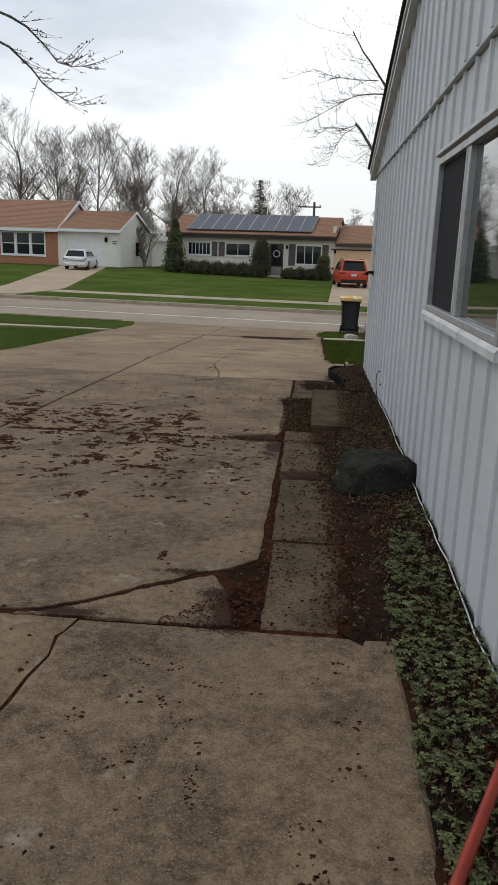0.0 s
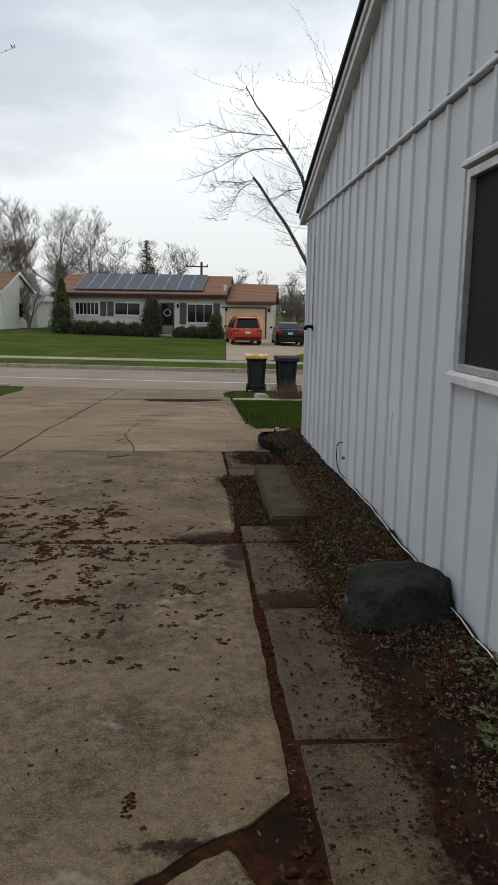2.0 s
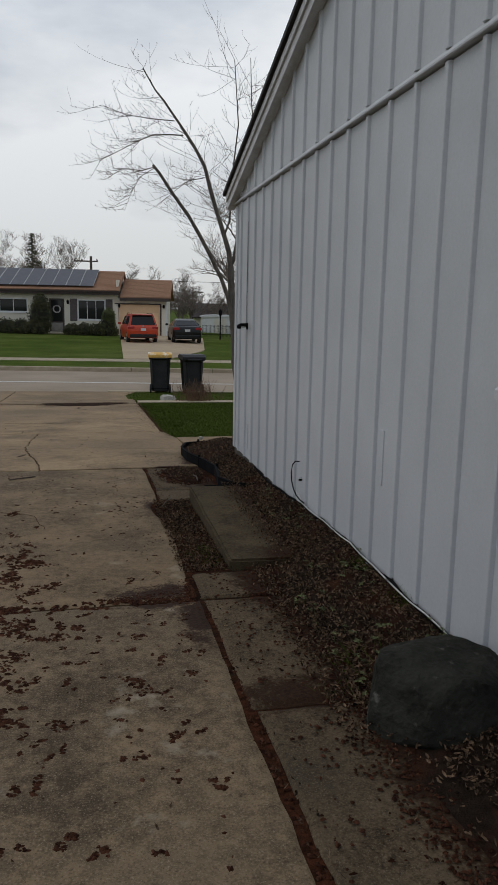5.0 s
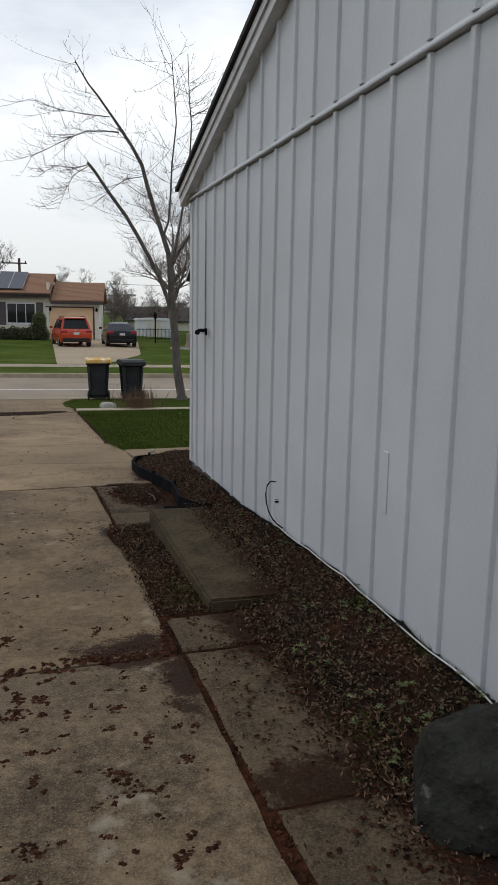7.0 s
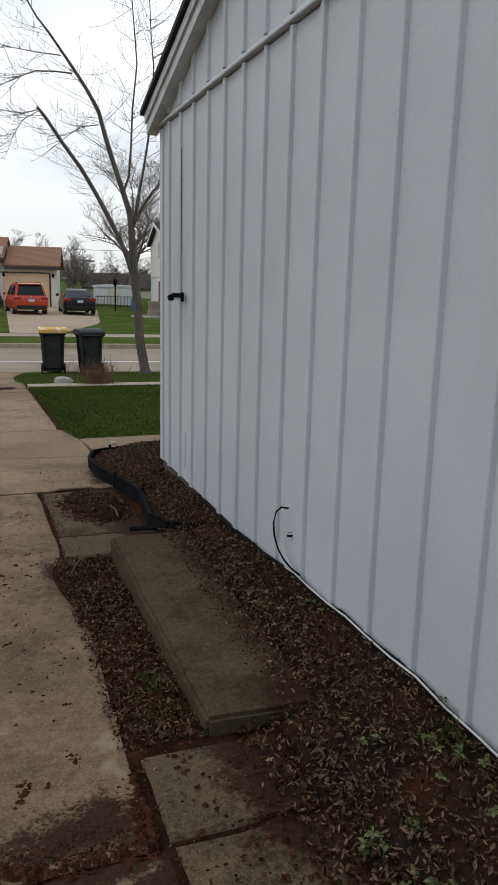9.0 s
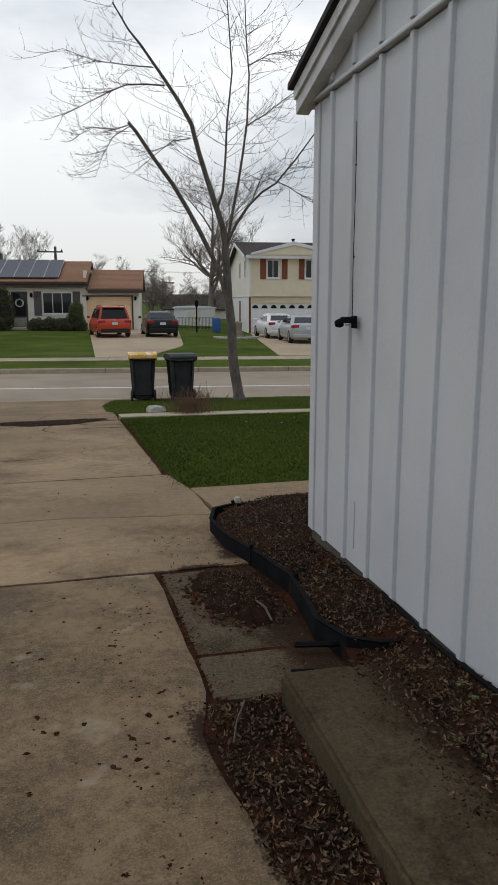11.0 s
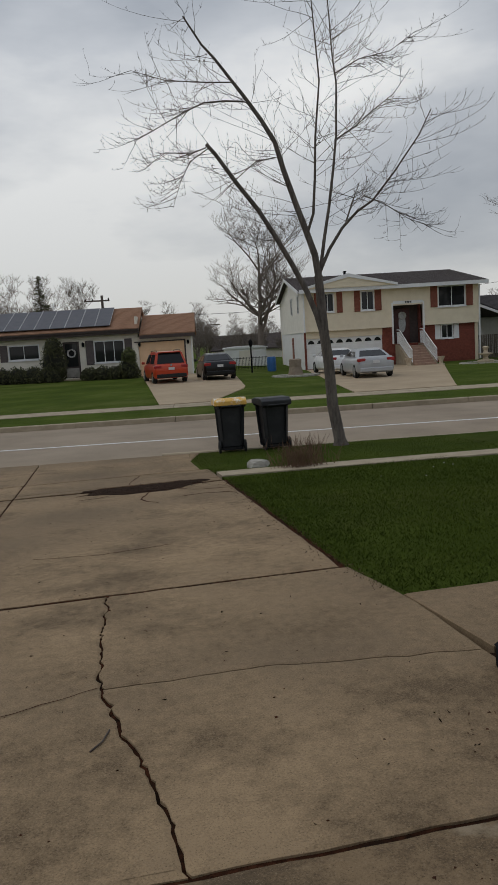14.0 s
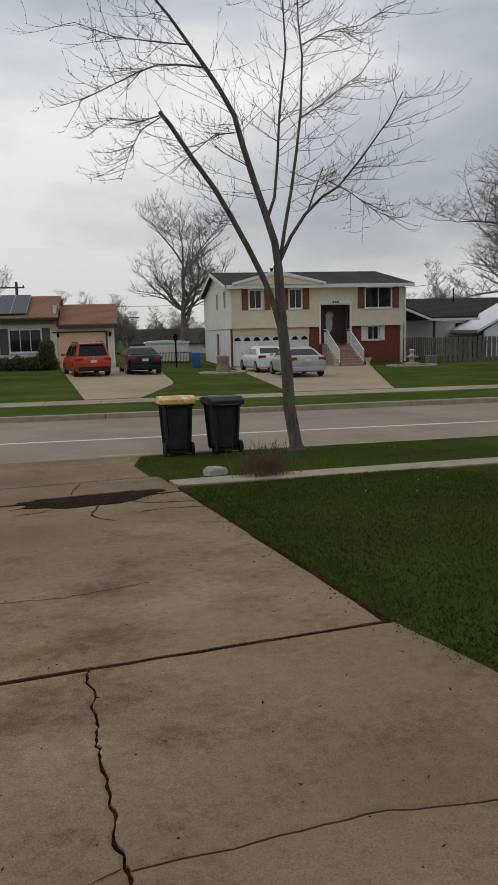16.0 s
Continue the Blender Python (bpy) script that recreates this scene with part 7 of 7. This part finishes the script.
def ground_cover():
    rng = random.Random(9)
    vs, fs = [], []
    for i in range(2100):
        if i < 1500:
            x, y = rng.uniform(0.93, 1.28), rng.uniform(0.6, 4.4)
            if noise.noise((x * 3.5, y * 2.2, 3)) < -0.45 + 0.3 * max(0, y - 2.7) or x < 0.9 + 0.12 * max(0, y - 2.8):
                continue
        else:
            x, y = rng.uniform(0.8, 1.27), rng.uniform(4.7, 8.2)
            if noise.noise((x * 4, y * 2, 7)) < -0.02 + 0.12 * max(0, y - 5.5) or (x < 0.95 and y > 6) or rng.random() < 0.5:
                continue
        z = bed_z(x, y) + rng.uniform(0.02, 0.06)
        tw, n = rng.uniform(0, 6.28), rng.randint(5, 7)
        big = rng.uniform(0.7, 1.35)
        for j in range(n):
            a = tw + 2 * math.pi * j / n + rng.uniform(-0.25, 0.25)
            L, W, t = rng.uniform(0.011, 0.022) * big, rng.uniform(0.0035, 0.0065) * big, rng.uniform(-0.15, 0.55)
            c, s = math.cos(a), math.sin(a)
            k = len(vs)
            vs += [(x, y, z), (x + c * L * 0.6 - s * W, y + s * L * 0.6 + c * W, z + t * L * 0.6), (x + c * L, y + s * L, z + t * L * 0.6 - 0.003), (x + c * L * 0.6 + s * W, y + s * L * 0.6 - c * W, z + t * L * 0.6)]
            fs.append((k, k + 1, k + 2, k + 3))
        k = len(vs)
        vs += [(x - 0.0015, y, z - 0.05), (x + 0.0015, y, z - 0.05), (x, y, z)]
        fs.append((k, k + 1, k + 2))
    o = new("ground_cover", pydata("ground_cover", vs, fs, COVER))
    tagged(o, "low green ground cover sprouting through the leaf litter", "ground cover", kind="stuff")
    vs, fs = [], []
    for cx, cy in ((0.52, 6.75), (0.74, 5.1), (0.5, 7.0), (0.85, 5.3), (1.22, 6.2), (1.24, 5.7)):
        for j in range(46):
            a, L = rng.uniform(0, 6.28), rng.uniform(0.03, 0.1)
            x, y = cx + rng.gauss(0, 0.04), cy + rng.gauss(0, 0.06)
            z = max(bed_z(x, y) if x > bed_left(y) else -9, fall(y) - 0.02)
            k = len(vs)
            vs += [(x - 0.003, y, z), (x + 0.003, y, z), (x + math.cos(a) * L * 0.7, y + math.sin(a) * L * 0.7, z + L * 0.6)]
            fs.append((k, k + 1, k + 2))
    o = new("weed_tufts", pydata("weed_tufts", vs, fs, BLADE))
    tagged(o, "small green weed tufts between the pavers", "weeds", kind="stuff")


ground_cover()


def clods():
    """Clods of mud and dirt crumbs scattered in drifts over the driveway."""
    rng = random.Random(12)
    vs, fs = [], []

    def blob(x, y, r, up=0.0):
        n, i = 12, len(vs)
        tw, sx = rng.uniform(0, 6.28), rng.uniform(0.75, 1.3)
        z = fall(y) + 0.001 + up
        vs.append((x, y, z + min(0.011, 0.3 * r)))
        for k in range(n):
            a, q = tw + 2 * math.pi * k / n, r * rng.choice((rng.uniform(0.5, 0.85), rng.uniform(0.8, 1.3)))
            vs.append((x + sx * q * math.cos(a), y + q / sx * math.sin(a), z - 0.004))
        for k in range(n):
            fs.append((i, i + 1 + k, i + 1 + (k + 1) % n))

    def patch(x, y, size):
        """A trodden patch of mud with a ragged outline, broken up at its rim."""
        a0, st = rng.uniform(0, 3.14), rng.uniform(1.0, 2.2)
        for j in range(int(7 + size * 330)):
            d, a = size * rng.random() ** 0.6, rng.uniform(0, 6.28)
            u, v = d * math.cos(a) * st, d * math.sin(a) / st
            px, py = x + u * math.cos(a0) - v * math.sin(a0), y + u * math.sin(a0) + v * math.cos(a0)
            if px < edge_c(min(py, 6.1)) - 0.02:
                blob(px, py, rng.uniform(0.006, 0.013) + 0.24 * max(0, size - d))

    for i in range(470):
        x, y = rng.uniform(-3.4, -0.45), rng.gauss(6.15, 0.78)
        if noise.noise((x * 1.6, y * 1.6, 2)) > -0.25:
            patch(x, y, 0.02 + 0.09 * rng.random() ** 1.6)
    for i in range(60):
        patch(rng.uniform(-2.2, -0.3), rng.uniform(4.5, 7.4), rng.uniform(0.015, 0.05))
    for x, y, q in ((-0.02, 5.31, 0.06), (-0.3, 5.04, 0.05), (-0.05, 5.2, 0.05), (-0.53, 5.13, 0.07), (-0.73, 5.5, 0.07), (-0.12, 3.46, 0.04), (-0.25, 5.9, 0.04), (0.02, 5.75, 0.04), (0.1, 5.5, 0.035), (0.2, 5.35, 0.035), (0.1, 4.9, 0.03), (0.02, 6.5, 0.035), (0.18, 6.62, 0.03)):
        patch(x, y, q)
    for i in range(95):
        patch(rng.uniform(-0.6, 0.3), rng.uniform(4.3, 6.3), rng.uniform(0.006, 0.024))
    for i in range(40):
        patch(rng.uniform(0.44, 0.7), rng.uniform(5.25, 6.1), rng.uniform(0.006, 0.02))
    for i in range(60):
        patch(rng.uniform(-1.5, 0.25), rng.uniform(6.4, 9.2), rng.uniform(0.005, 0.016))
    for i in range(420):
        a, d = rng.uniform(0, 6.28), rng.gauss(1.0, 0.16)
        blob(0.71 + 0.2 * d * math.cos(a), 9.66 + 0.4 * d * math.sin(a), rng.uniform(0.004, 0.016), 0.0)
    for i in range(2600):
        y = rng.uniform(2.8, 8.4)
        edge = 0.7 if y < 6.6 else 0.88
        blob(edge + rng.gauss(0.06, 0.06), y, rng.uniform(0.003, 0.01), 0.01 if y < 6.6 else -0.085 - fall(y))
    for i in range(34):
        x_ = rng.uniform(-0.2, 0.85)
        for j_ in range(rng.randint(3, 14)):
            blob(x_ + rng.gauss(0, 0.03), 1.1 + 1.45 * ((i * 0.618) % 1) + rng.gauss(0, 0.035), rng.uniform(0.004, 0.014))
    for i in range(700):
        x, y = rng.uniform(-2.6, 0.3), rng.uniform(0.6, 10.0)
        blob(x, y, rng.uniform(0.004, 0.018))
    for i in range(170):
        blob(rng.uniform(-2.6, 0.75), rng.uniform(10.2, 17), rng.uniform(0.004, 0.012))
    for i in range(150):
        blob(rng.uniform(0.0, 0.3), rng.uniform(7.0, 10.0), rng.uniform(0.004, 0.013))
    for i in range(330):
        y = rng.choice((rng.uniform(2.7, 4.9), rng.uniform(5.2, 6.6)))
        blob(min(0.43 + abs(rng.gauss(0.0, 0.16)), 0.72), y, rng.uniform(0.003, 0.011), 0.012)
    for i in range(900):
        k_ = rng.random()
        blob(0.34 - 0.45 * k_ ** 1.6, 6.2 + rng.gauss(0.08, 0.09) * (1.1 - k_), rng.uniform(0.004, 0.013))
    for i in range(420):
        x_ = rng.uniform(0.0, 0.4)
        blob(x_, rng.uniform(2.75, 2.75 + 1.5 * max(0.05, x_)), rng.uniform(0.004, 0.014), 0.0)
    for i in range(140):
        blob(rng.uniform(-2.05, 0.33), 6.165 + rng.gauss(0, 0.03), rng.uniform(0.006, 0.022))
    for i in range(900):
        blob(0.385 + rng.gauss(0, 0.02), rng.uniform(2.8, 10.1), rng.uniform(0.003, 0.012), -0.008)
    o = new("mud_clods", pydata("mud_clods", vs, fs, CLOD))
    tagged(o, "dark brown mud clods and crumbs scattered over the concrete", "dirt", kind="stuff")


clods()


def spill(cx, cy, rx, ry, h, seed, material=SOIL, up=0.004):
    """A low heap of spilled soil with a ragged edge."""
    bm = bmesh.new()
    n, rings = 40, 7
    rows = []
    for j in range(rings + 1):
        row = []
        for k in range(n):
            a = 2 * math.pi * k / n
            q = (j / rings) * (1 + 0.3 * noise.noise((math.cos(a) * 1.5, math.sin(a) * 1.5, seed)) + 0.14 * noise.noise((math.cos(a) * 6, math.sin(a) * 6, seed)))
            x, y = cx + rx * q * math.cos(a), cy + ry * q * math.sin(a)
            row.append(bm.verts.new((x, y, fall(y) + up + h * (1 - (j / rings) ** 2) + 0.25 * h * noise.noise((x * 25, y * 25, seed)) - (0.02 if j == rings else 0))))
        rows.append(row)
    for a, b in zip(rows, rows[1:]):
        for k in range(n):
            bm.faces.new((a[k], b[k], b[(k + 1) % n], a[(k + 1) % n]))
    bm.faces.new(rows[0])
    bmesh.ops.recalc_face_normals(bm, faces=bm.faces)
    return single("spilled_soil", bm, material, "red-brown soil spilled over the edge of the paving", "soil", group="soil spills", kind="stuff")


DAMP = mat("damp_soil", (0.036, 0.018, 0.011), (0.011, 0.0068, 0.0048), 12, 1.0, 1.0, 200, spec=0.03, dist=0.012)
for cx, cy, rx, ry, h, mt in ((0.73, 9.6, 0.17, 0.36, 0.035, DAMP), (0.66, 9.85, 0.13, 0.22, 0.02, DAMP), (-0.6, 18.36, 0.48, 0.38, 0.014, GRAVEL), (-0.1, 18.42, 0.5, 0.42, 0.014, GRAVEL), (0.35, 18.66, 0.35, 0.16, 0.01, GRAVEL), (-0.95, 18.6, 0.25, 0.12, 0.008, GRAVEL)):
    spill(cx, cy, rx, ry, h, cx * 7 + cy, mt)
leaves("edge_litter", "dry leaf crumbs along the edge of the lawn", [(0.8, 0.9, 12.5, 18.4, 500, None), (0.76, 0.84, 15.5, 20.5, 160, None)], LITTER, 23, lambda x, y: fall(y) + 0.002, (0.004, 0.011))
leaves("heap_litter", "dry leaf bits and twigs on the soil heap", [(0.55, 0.92, 9.22, 10.02, 900, lambda x, y: ((x - 0.72) / 0.18) ** 2 + ((y - 9.65) / 0.36) ** 2 < 1 + 0.3 * noise.noise((x * 9, y * 9, 0)))], LITTER, 31, lambda x, y: fall(y) + 0.038 - 0.03 * min(1.2, ((x - 0.72) / 0.18) ** 2 + ((y - 9.65) / 0.36) ** 2), (0.004, 0.013))
leaves("slab_litter", "dry leaves drifted onto the raised slab", [(0.86, 1.12, 6.62, 8.4, 1100, None)], LITTER, 17, lambda x, y: -0.07 + 0.03 * min(1, (x - 0.83) / 0.2))


def stick(pts, r, label="dry twig lying on the paving", name="fallen_twig", material=TWIG):
    single(name, tube(bmesh.new(), [(x, y, fall(y) + r + dz) for x, y, dz in pts], r, 5), material, label, "twig")


stick([(-0.93, 9.62, 0), (-0.83, 9.66, 0.004), (-0.74, 9.74, 0), (-0.7, 9.76, 0)], 0.006)
stick([(-0.98, 11.0, 0), (-0.93, 11.06, 0.004), (-0.9, 11.16, 0)], 0.004)
stick([(0.78, 9.15, 0.03), (0.79, 9.3, 0.04), (0.78, 9.42, 0.03)], 0.006, "short dark stick on the soil")
stick([(0.8, 8.86, 0.02), (0.95, 8.8, 0.03), (1.08, 8.8, 0.03)], 0.014, "dark plastic stake lying on the paver", "loose_stake", BLACK)
stick([(0.7, 8.6, 0.02), (0.82, 8.55, 0.03), (0.9, 8.52, 0.03)], 0.016, "dark plastic stake lying on the paver", "loose_stake", BLACK)
stick([(0.36, 8.18, 0.02), (0.4, 8.3, 0.03), (0.46, 8.42, 0.035)], 0.0035, "thin pale dry stalk on the soil", "dry_stalk", TWIG)


def dead_shrub():
    rng = random.Random(15)
    th = thing("dead_shrub", "small brown leafless shrub at the lawn corner", "shrub", pose(2.22, 19.2, fall(19.2)))
    paths = []
    for i in range(150):
        p = Vector((rng.gauss(0, 0.2), rng.gauss(0, 0.1), -0.02))
        s = shoot(rng, p, Vector((rng.uniform(-0.8, 0.8), rng.uniform(-0.6, 0.6), 1)), rng.uniform(0.15, 0.5), 0.006, 5, 0.03, 0.2)
        paths.append(s)
        for j in range(3):
            q, e = along(s[0], rng.uniform(0.3, 1))
            paths.append(shoot(rng, q, e + Vector((rng.uniform(-1, 1), rng.uniform(-1, 1), 0.4)), rng.uniform(0.06, 0.2), 0.004, 3, 0.05, 0.2))
    vs, fs = tubes(paths, 3)
    o = new("stem_clump", pydata("stem_clump", vs, fs, mat("dry_stalk_bark", (0.2, 0.12, 0.075), (0.12, 0.07, 0.045), 5, 0.9, 0)))
    o.parent = th


dead_shrub()


def shovel():
    th = thing("snow_shovel", "red-handled shovel with a grey ridged blade lying down", "shovel", pose(0, 0, 0))
    part("handle", tube(bmesh.new(), [(0.86, 1.3, 0.05), (0.95, 1.5, 0.06), (1.12, 1.85, 0.075), (1.26, 2.14, 0.09)], 0.017, 10), RED, th, "red painted handle", True)
    grey = mat("dull_grey_metal", (0.16, 0.16, 0.16), (0.1, 0.1, 0.1), 12, 0.6, 0.1)
    blade = part("blade", bx(0.65, 1.12, 0.005, 0.79, 1.49, 0.012, bevel=0.002), grey, th, "grey ridged metal blade")
    for i in range(6):
        part("ridge", bx(0.655 + i * 0.023, 1.12, 0.0115, 0.668 + i * 0.023, 1.485, 0.02, bevel=0.002), grey, blade)


shovel()

def crack(pts, w, seed):
    """A hairline crack packed with dirt, jagged along its way."""
    rng = random.Random(seed)
    fine = []
    for (a, b), (c, d) in zip(pts, pts[1:]):
        n = max(2, int(math.hypot(c - a, d - b) / 0.06))
        fine += [(a + (c - a) * k / n + rng.gauss(0, 0.008), b + (d - b) * k / n + rng.gauss(0, 0.008)) for k in range(n)]
    fine.append(pts[-1])
    vs, fs = [], []
    for i, (x, y) in enumerate(fine):
        p, q = fine[max(i - 1, 0)], fine[min(i + 1, len(fine) - 1)]
        dx, dy = q[0] - p[0], q[1] - p[1]
        L = math.hypot(dx, dy) or 1
        h = w * rng.uniform(0.3, 1.2) * 0.5
        z = fall(y) + 0.0035
        vs += [(x - dy / L * h, y + dx / L * h, z), (x, y, z + 0.002), (x + dy / L * h, y - dx / L * h, z)]
        if i:
            k = 3 * i
            fs += [(k - 3, k - 2, k + 1, k), (k - 2, k - 1, k + 2, k + 1)]
    o = new("dirt_crack", pydata("dirt_crack", vs, fs, CLOD))
    tagged(o, "thin crack in the concrete packed with dark dirt", "crack", group="cracks in the driveway", kind="stuff")


for i, (pts, w) in enumerate((([(-0.92, 18.45), (-1.05, 18.3), (-1.25, 18.15)], 0.03), ([(-0.25, 18.03), (-0.42, 17.4), (-0.36, 17.2), (-0.22, 17.0)], 0.025), ([(0.1, 17.35), (0.4, 17.42), (0.82, 17.3)], 0.03), ([(-0.95, 11.6), (-1.4, 11.45), (-2.07, 11.3)], 0.005), ([(-0.3, 19.9), (-0.45, 19.3), (-0.5, 18.9)], 0.02), ([(-0.75, 18.05), (-0.95, 17.85), (-1.2, 17.8)], 0.02), ([(0.12, 18.05), (0.35, 17.8), (0.82, 17.72)], 0.025), ([(-0.95, 18.75), (-0.3, 18.84), (0.3, 18.86)], 0.03), ([(-1.5, 14.6), (-0.9, 14.5), (-0.3, 14.62)], 0.006), ([(-2.0, 4.6), (-1.6, 4.45), (-1.3, 4.5)], 0.005), ([(-0.9, 8.3), (-0.6, 8.1), (-0.5, 7.7)], 0.005))):
    crack(pts, w, i)

# ---- things beyond the houses ----
def shed(u0, u1, v, z0, z1, m=STREET, label="small cream garden shed with a low flat roof"):
    th = thing("garden_shed", label, "shed", m)
    part("wall", bx(u0, v, z0, u1, v + 2.4, z1), WHITE_SIDE, th)
    tagged(part("siding", lap(bmesh.new(), u0, u1, z0, z1, [], v, 0.2), WHITE_DOOR, th), kind="stuff")
    um, w = (u0 + u1) / 2, (u1 - u0) / 2 + 0.12
    arch = [(um - w * math.cos(math.pi * k / 8), z1 + 0.16 * math.sin(math.pi * k / 8) - 0.02) for k in range(9)]
    part("roof", prism(bmesh.new(), arch + [(um + w, z1 - 0.08), (um - w, z1 - 0.08)], "y", v - 0.12, v + 2.5), TRIM_W, th)
    part("door", bx(um - 0.55, v - 0.05, z0, um + 0.55, v - 0.02, z1 - 0.25, bevel=0.01), CREAM, th)


shed(-0.3, 3.3, 72, -1.05, 0.75)
shed(-26.4, -24.9, 70, -0.5, 1.55)


def iron_fence():
    f = thing("iron_fence", "black iron picket fence between the two houses", "fence", STREET)
    me = finish("picket", bx(-0.012, -0.012, 0, 0.012, 0.012, 0.95), BLACK)
    for i in range(27):
        placed("picket", me, f, (-0.2 + i * 0.11, 64.0, -0.85))
    for z in (-0.7, 0.0):
        part("rail", bx(-0.25, 63.985, z, 2.75, 64.015, z + 0.035), BLACK, f)
    lamp = thing("garden_lamp_post", "thin black garden lamp post on the lawn", "lamp post", far_at(1.05, 57))
    part("post", tube(bmesh.new(), [(0, 0, -0.1), (0, 0, 1.75)], 0.05, 8), BLACK, lamp)
    part("lantern", lathe(bmesh.new(), [(0.05, 1.75), (0.12, 1.85), (0.14, 2.1), (0.03, 2.25)], 8), BLACK, lamp)
    brl = thing("rain_barrel", "blue plastic barrel beside the white side wall", "barrel", far_at(2.55, 59))
    part("drum", lathe(bmesh.new(), [(0.26, 0), (0.3, 0.1), (0.32, 0.5), (0.3, 0.95), (0.26, 1.05)], 16), mat("blue_plastic", (0.03, 0.13, 0.35), (0.02, 0.09, 0.26), 6, 0.4, 0.05), brl)
    st = thing("tree_stump", "pale tree stump in a low round stone planter", "stump", far_at(3.1, 50))
    part("stump", lathe(bmesh.new(), [(0.55, -0.05), (0.42, 0.25), (0.34, 0.6), (0.36, 1.0), (0.3, 1.05)], 14), mat("stump_wood", (0.3, 0.24, 0.18), (0.2, 0.155, 0.115), 8, 0.9, 0.5), st)
    for k in range(20):
        t = 2 * math.pi * k / 20
        part("stone", box(bmesh.new(), -0.19, -0.12, 0, 0.19, 0.12, 0.2, 0.03, pose(1.25 * math.cos(t), 0.9 * math.sin(t), -0.03, 0, 0, math.degrees(t) + 90)), PALE_STONE, st)


iron_fence()


def poles():
    WOODP = mat("pole_wood", (0.13, 0.1, 0.085), (0.09, 0.07, 0.06), 6, 0.9, 0.3)
    p = thing("utility_pole", "wooden utility pole with a crossarm", "utility pole", STREET @ pose(-11.4, 80, -0.6))
    part("pole", tube(bmesh.new(), [(0, 0, -0.3), (0, 0, 7.0)], [0.16, 0.12], 8), WOODP, p)
    part("crossarm", bx(-1.7, -0.06, 6.45, 0.7, 0.06, 6.58), WOODP, p)
    for u in (-1.6, -0.9, 0.6):
        part("insulator", lathe(bmesh.new(), [(0.05, 6.58), (0.07, 6.65), (0.03, 6.75)], 8, pose(u, 0, 0)), BLACK, p)
    s = thing("street_lamp", "far street lamp on a thin mast", "street lamp", STREET @ pose(-1.3, 100, -0.6))
    part("mast", tube(bmesh.new(), [(0, 0, 0), (0, 0, 4.0), (0.3, 0, 4.15), (1.2, 0, 4.15)], 0.07, 6), WOODP, s)
    part("lamp_head", bx(0.6, -0.15, 4.05, 1.4, 0.15, 4.2, bevel=0.04), WOODP, s)
    pts = [(-12 + i * 3.2, 88, 4.6 + 0.12 * i - 0.9 * math.sin(math.pi * i / 14)) for i in range(15)]
    single("overhead_wire", tube(bmesh.new(), pts, 0.018, 4), BLACK, "thin black overhead wire", "wire", m=STREET)


poles()


def far_roof(u0, u1, v, ze, zr, name_label):
    h = thing("distant_house", name_label, "house", STREET)
    part("wall", bx(u0, v, -1, u1, v + 6, ze), CREAM, h)
    gable_roof(h, u0 - 0.4, u1 + 0.4, v, v + 6, ze, zr, GREY_ROOF, 0.4)


far_roof(-1, 9, 100, 0.2, 2.0, "low brown-roofed house beyond the sheds")
far_roof(34, 46, 78, 1.8, 3.2, "low house beyond the fence")
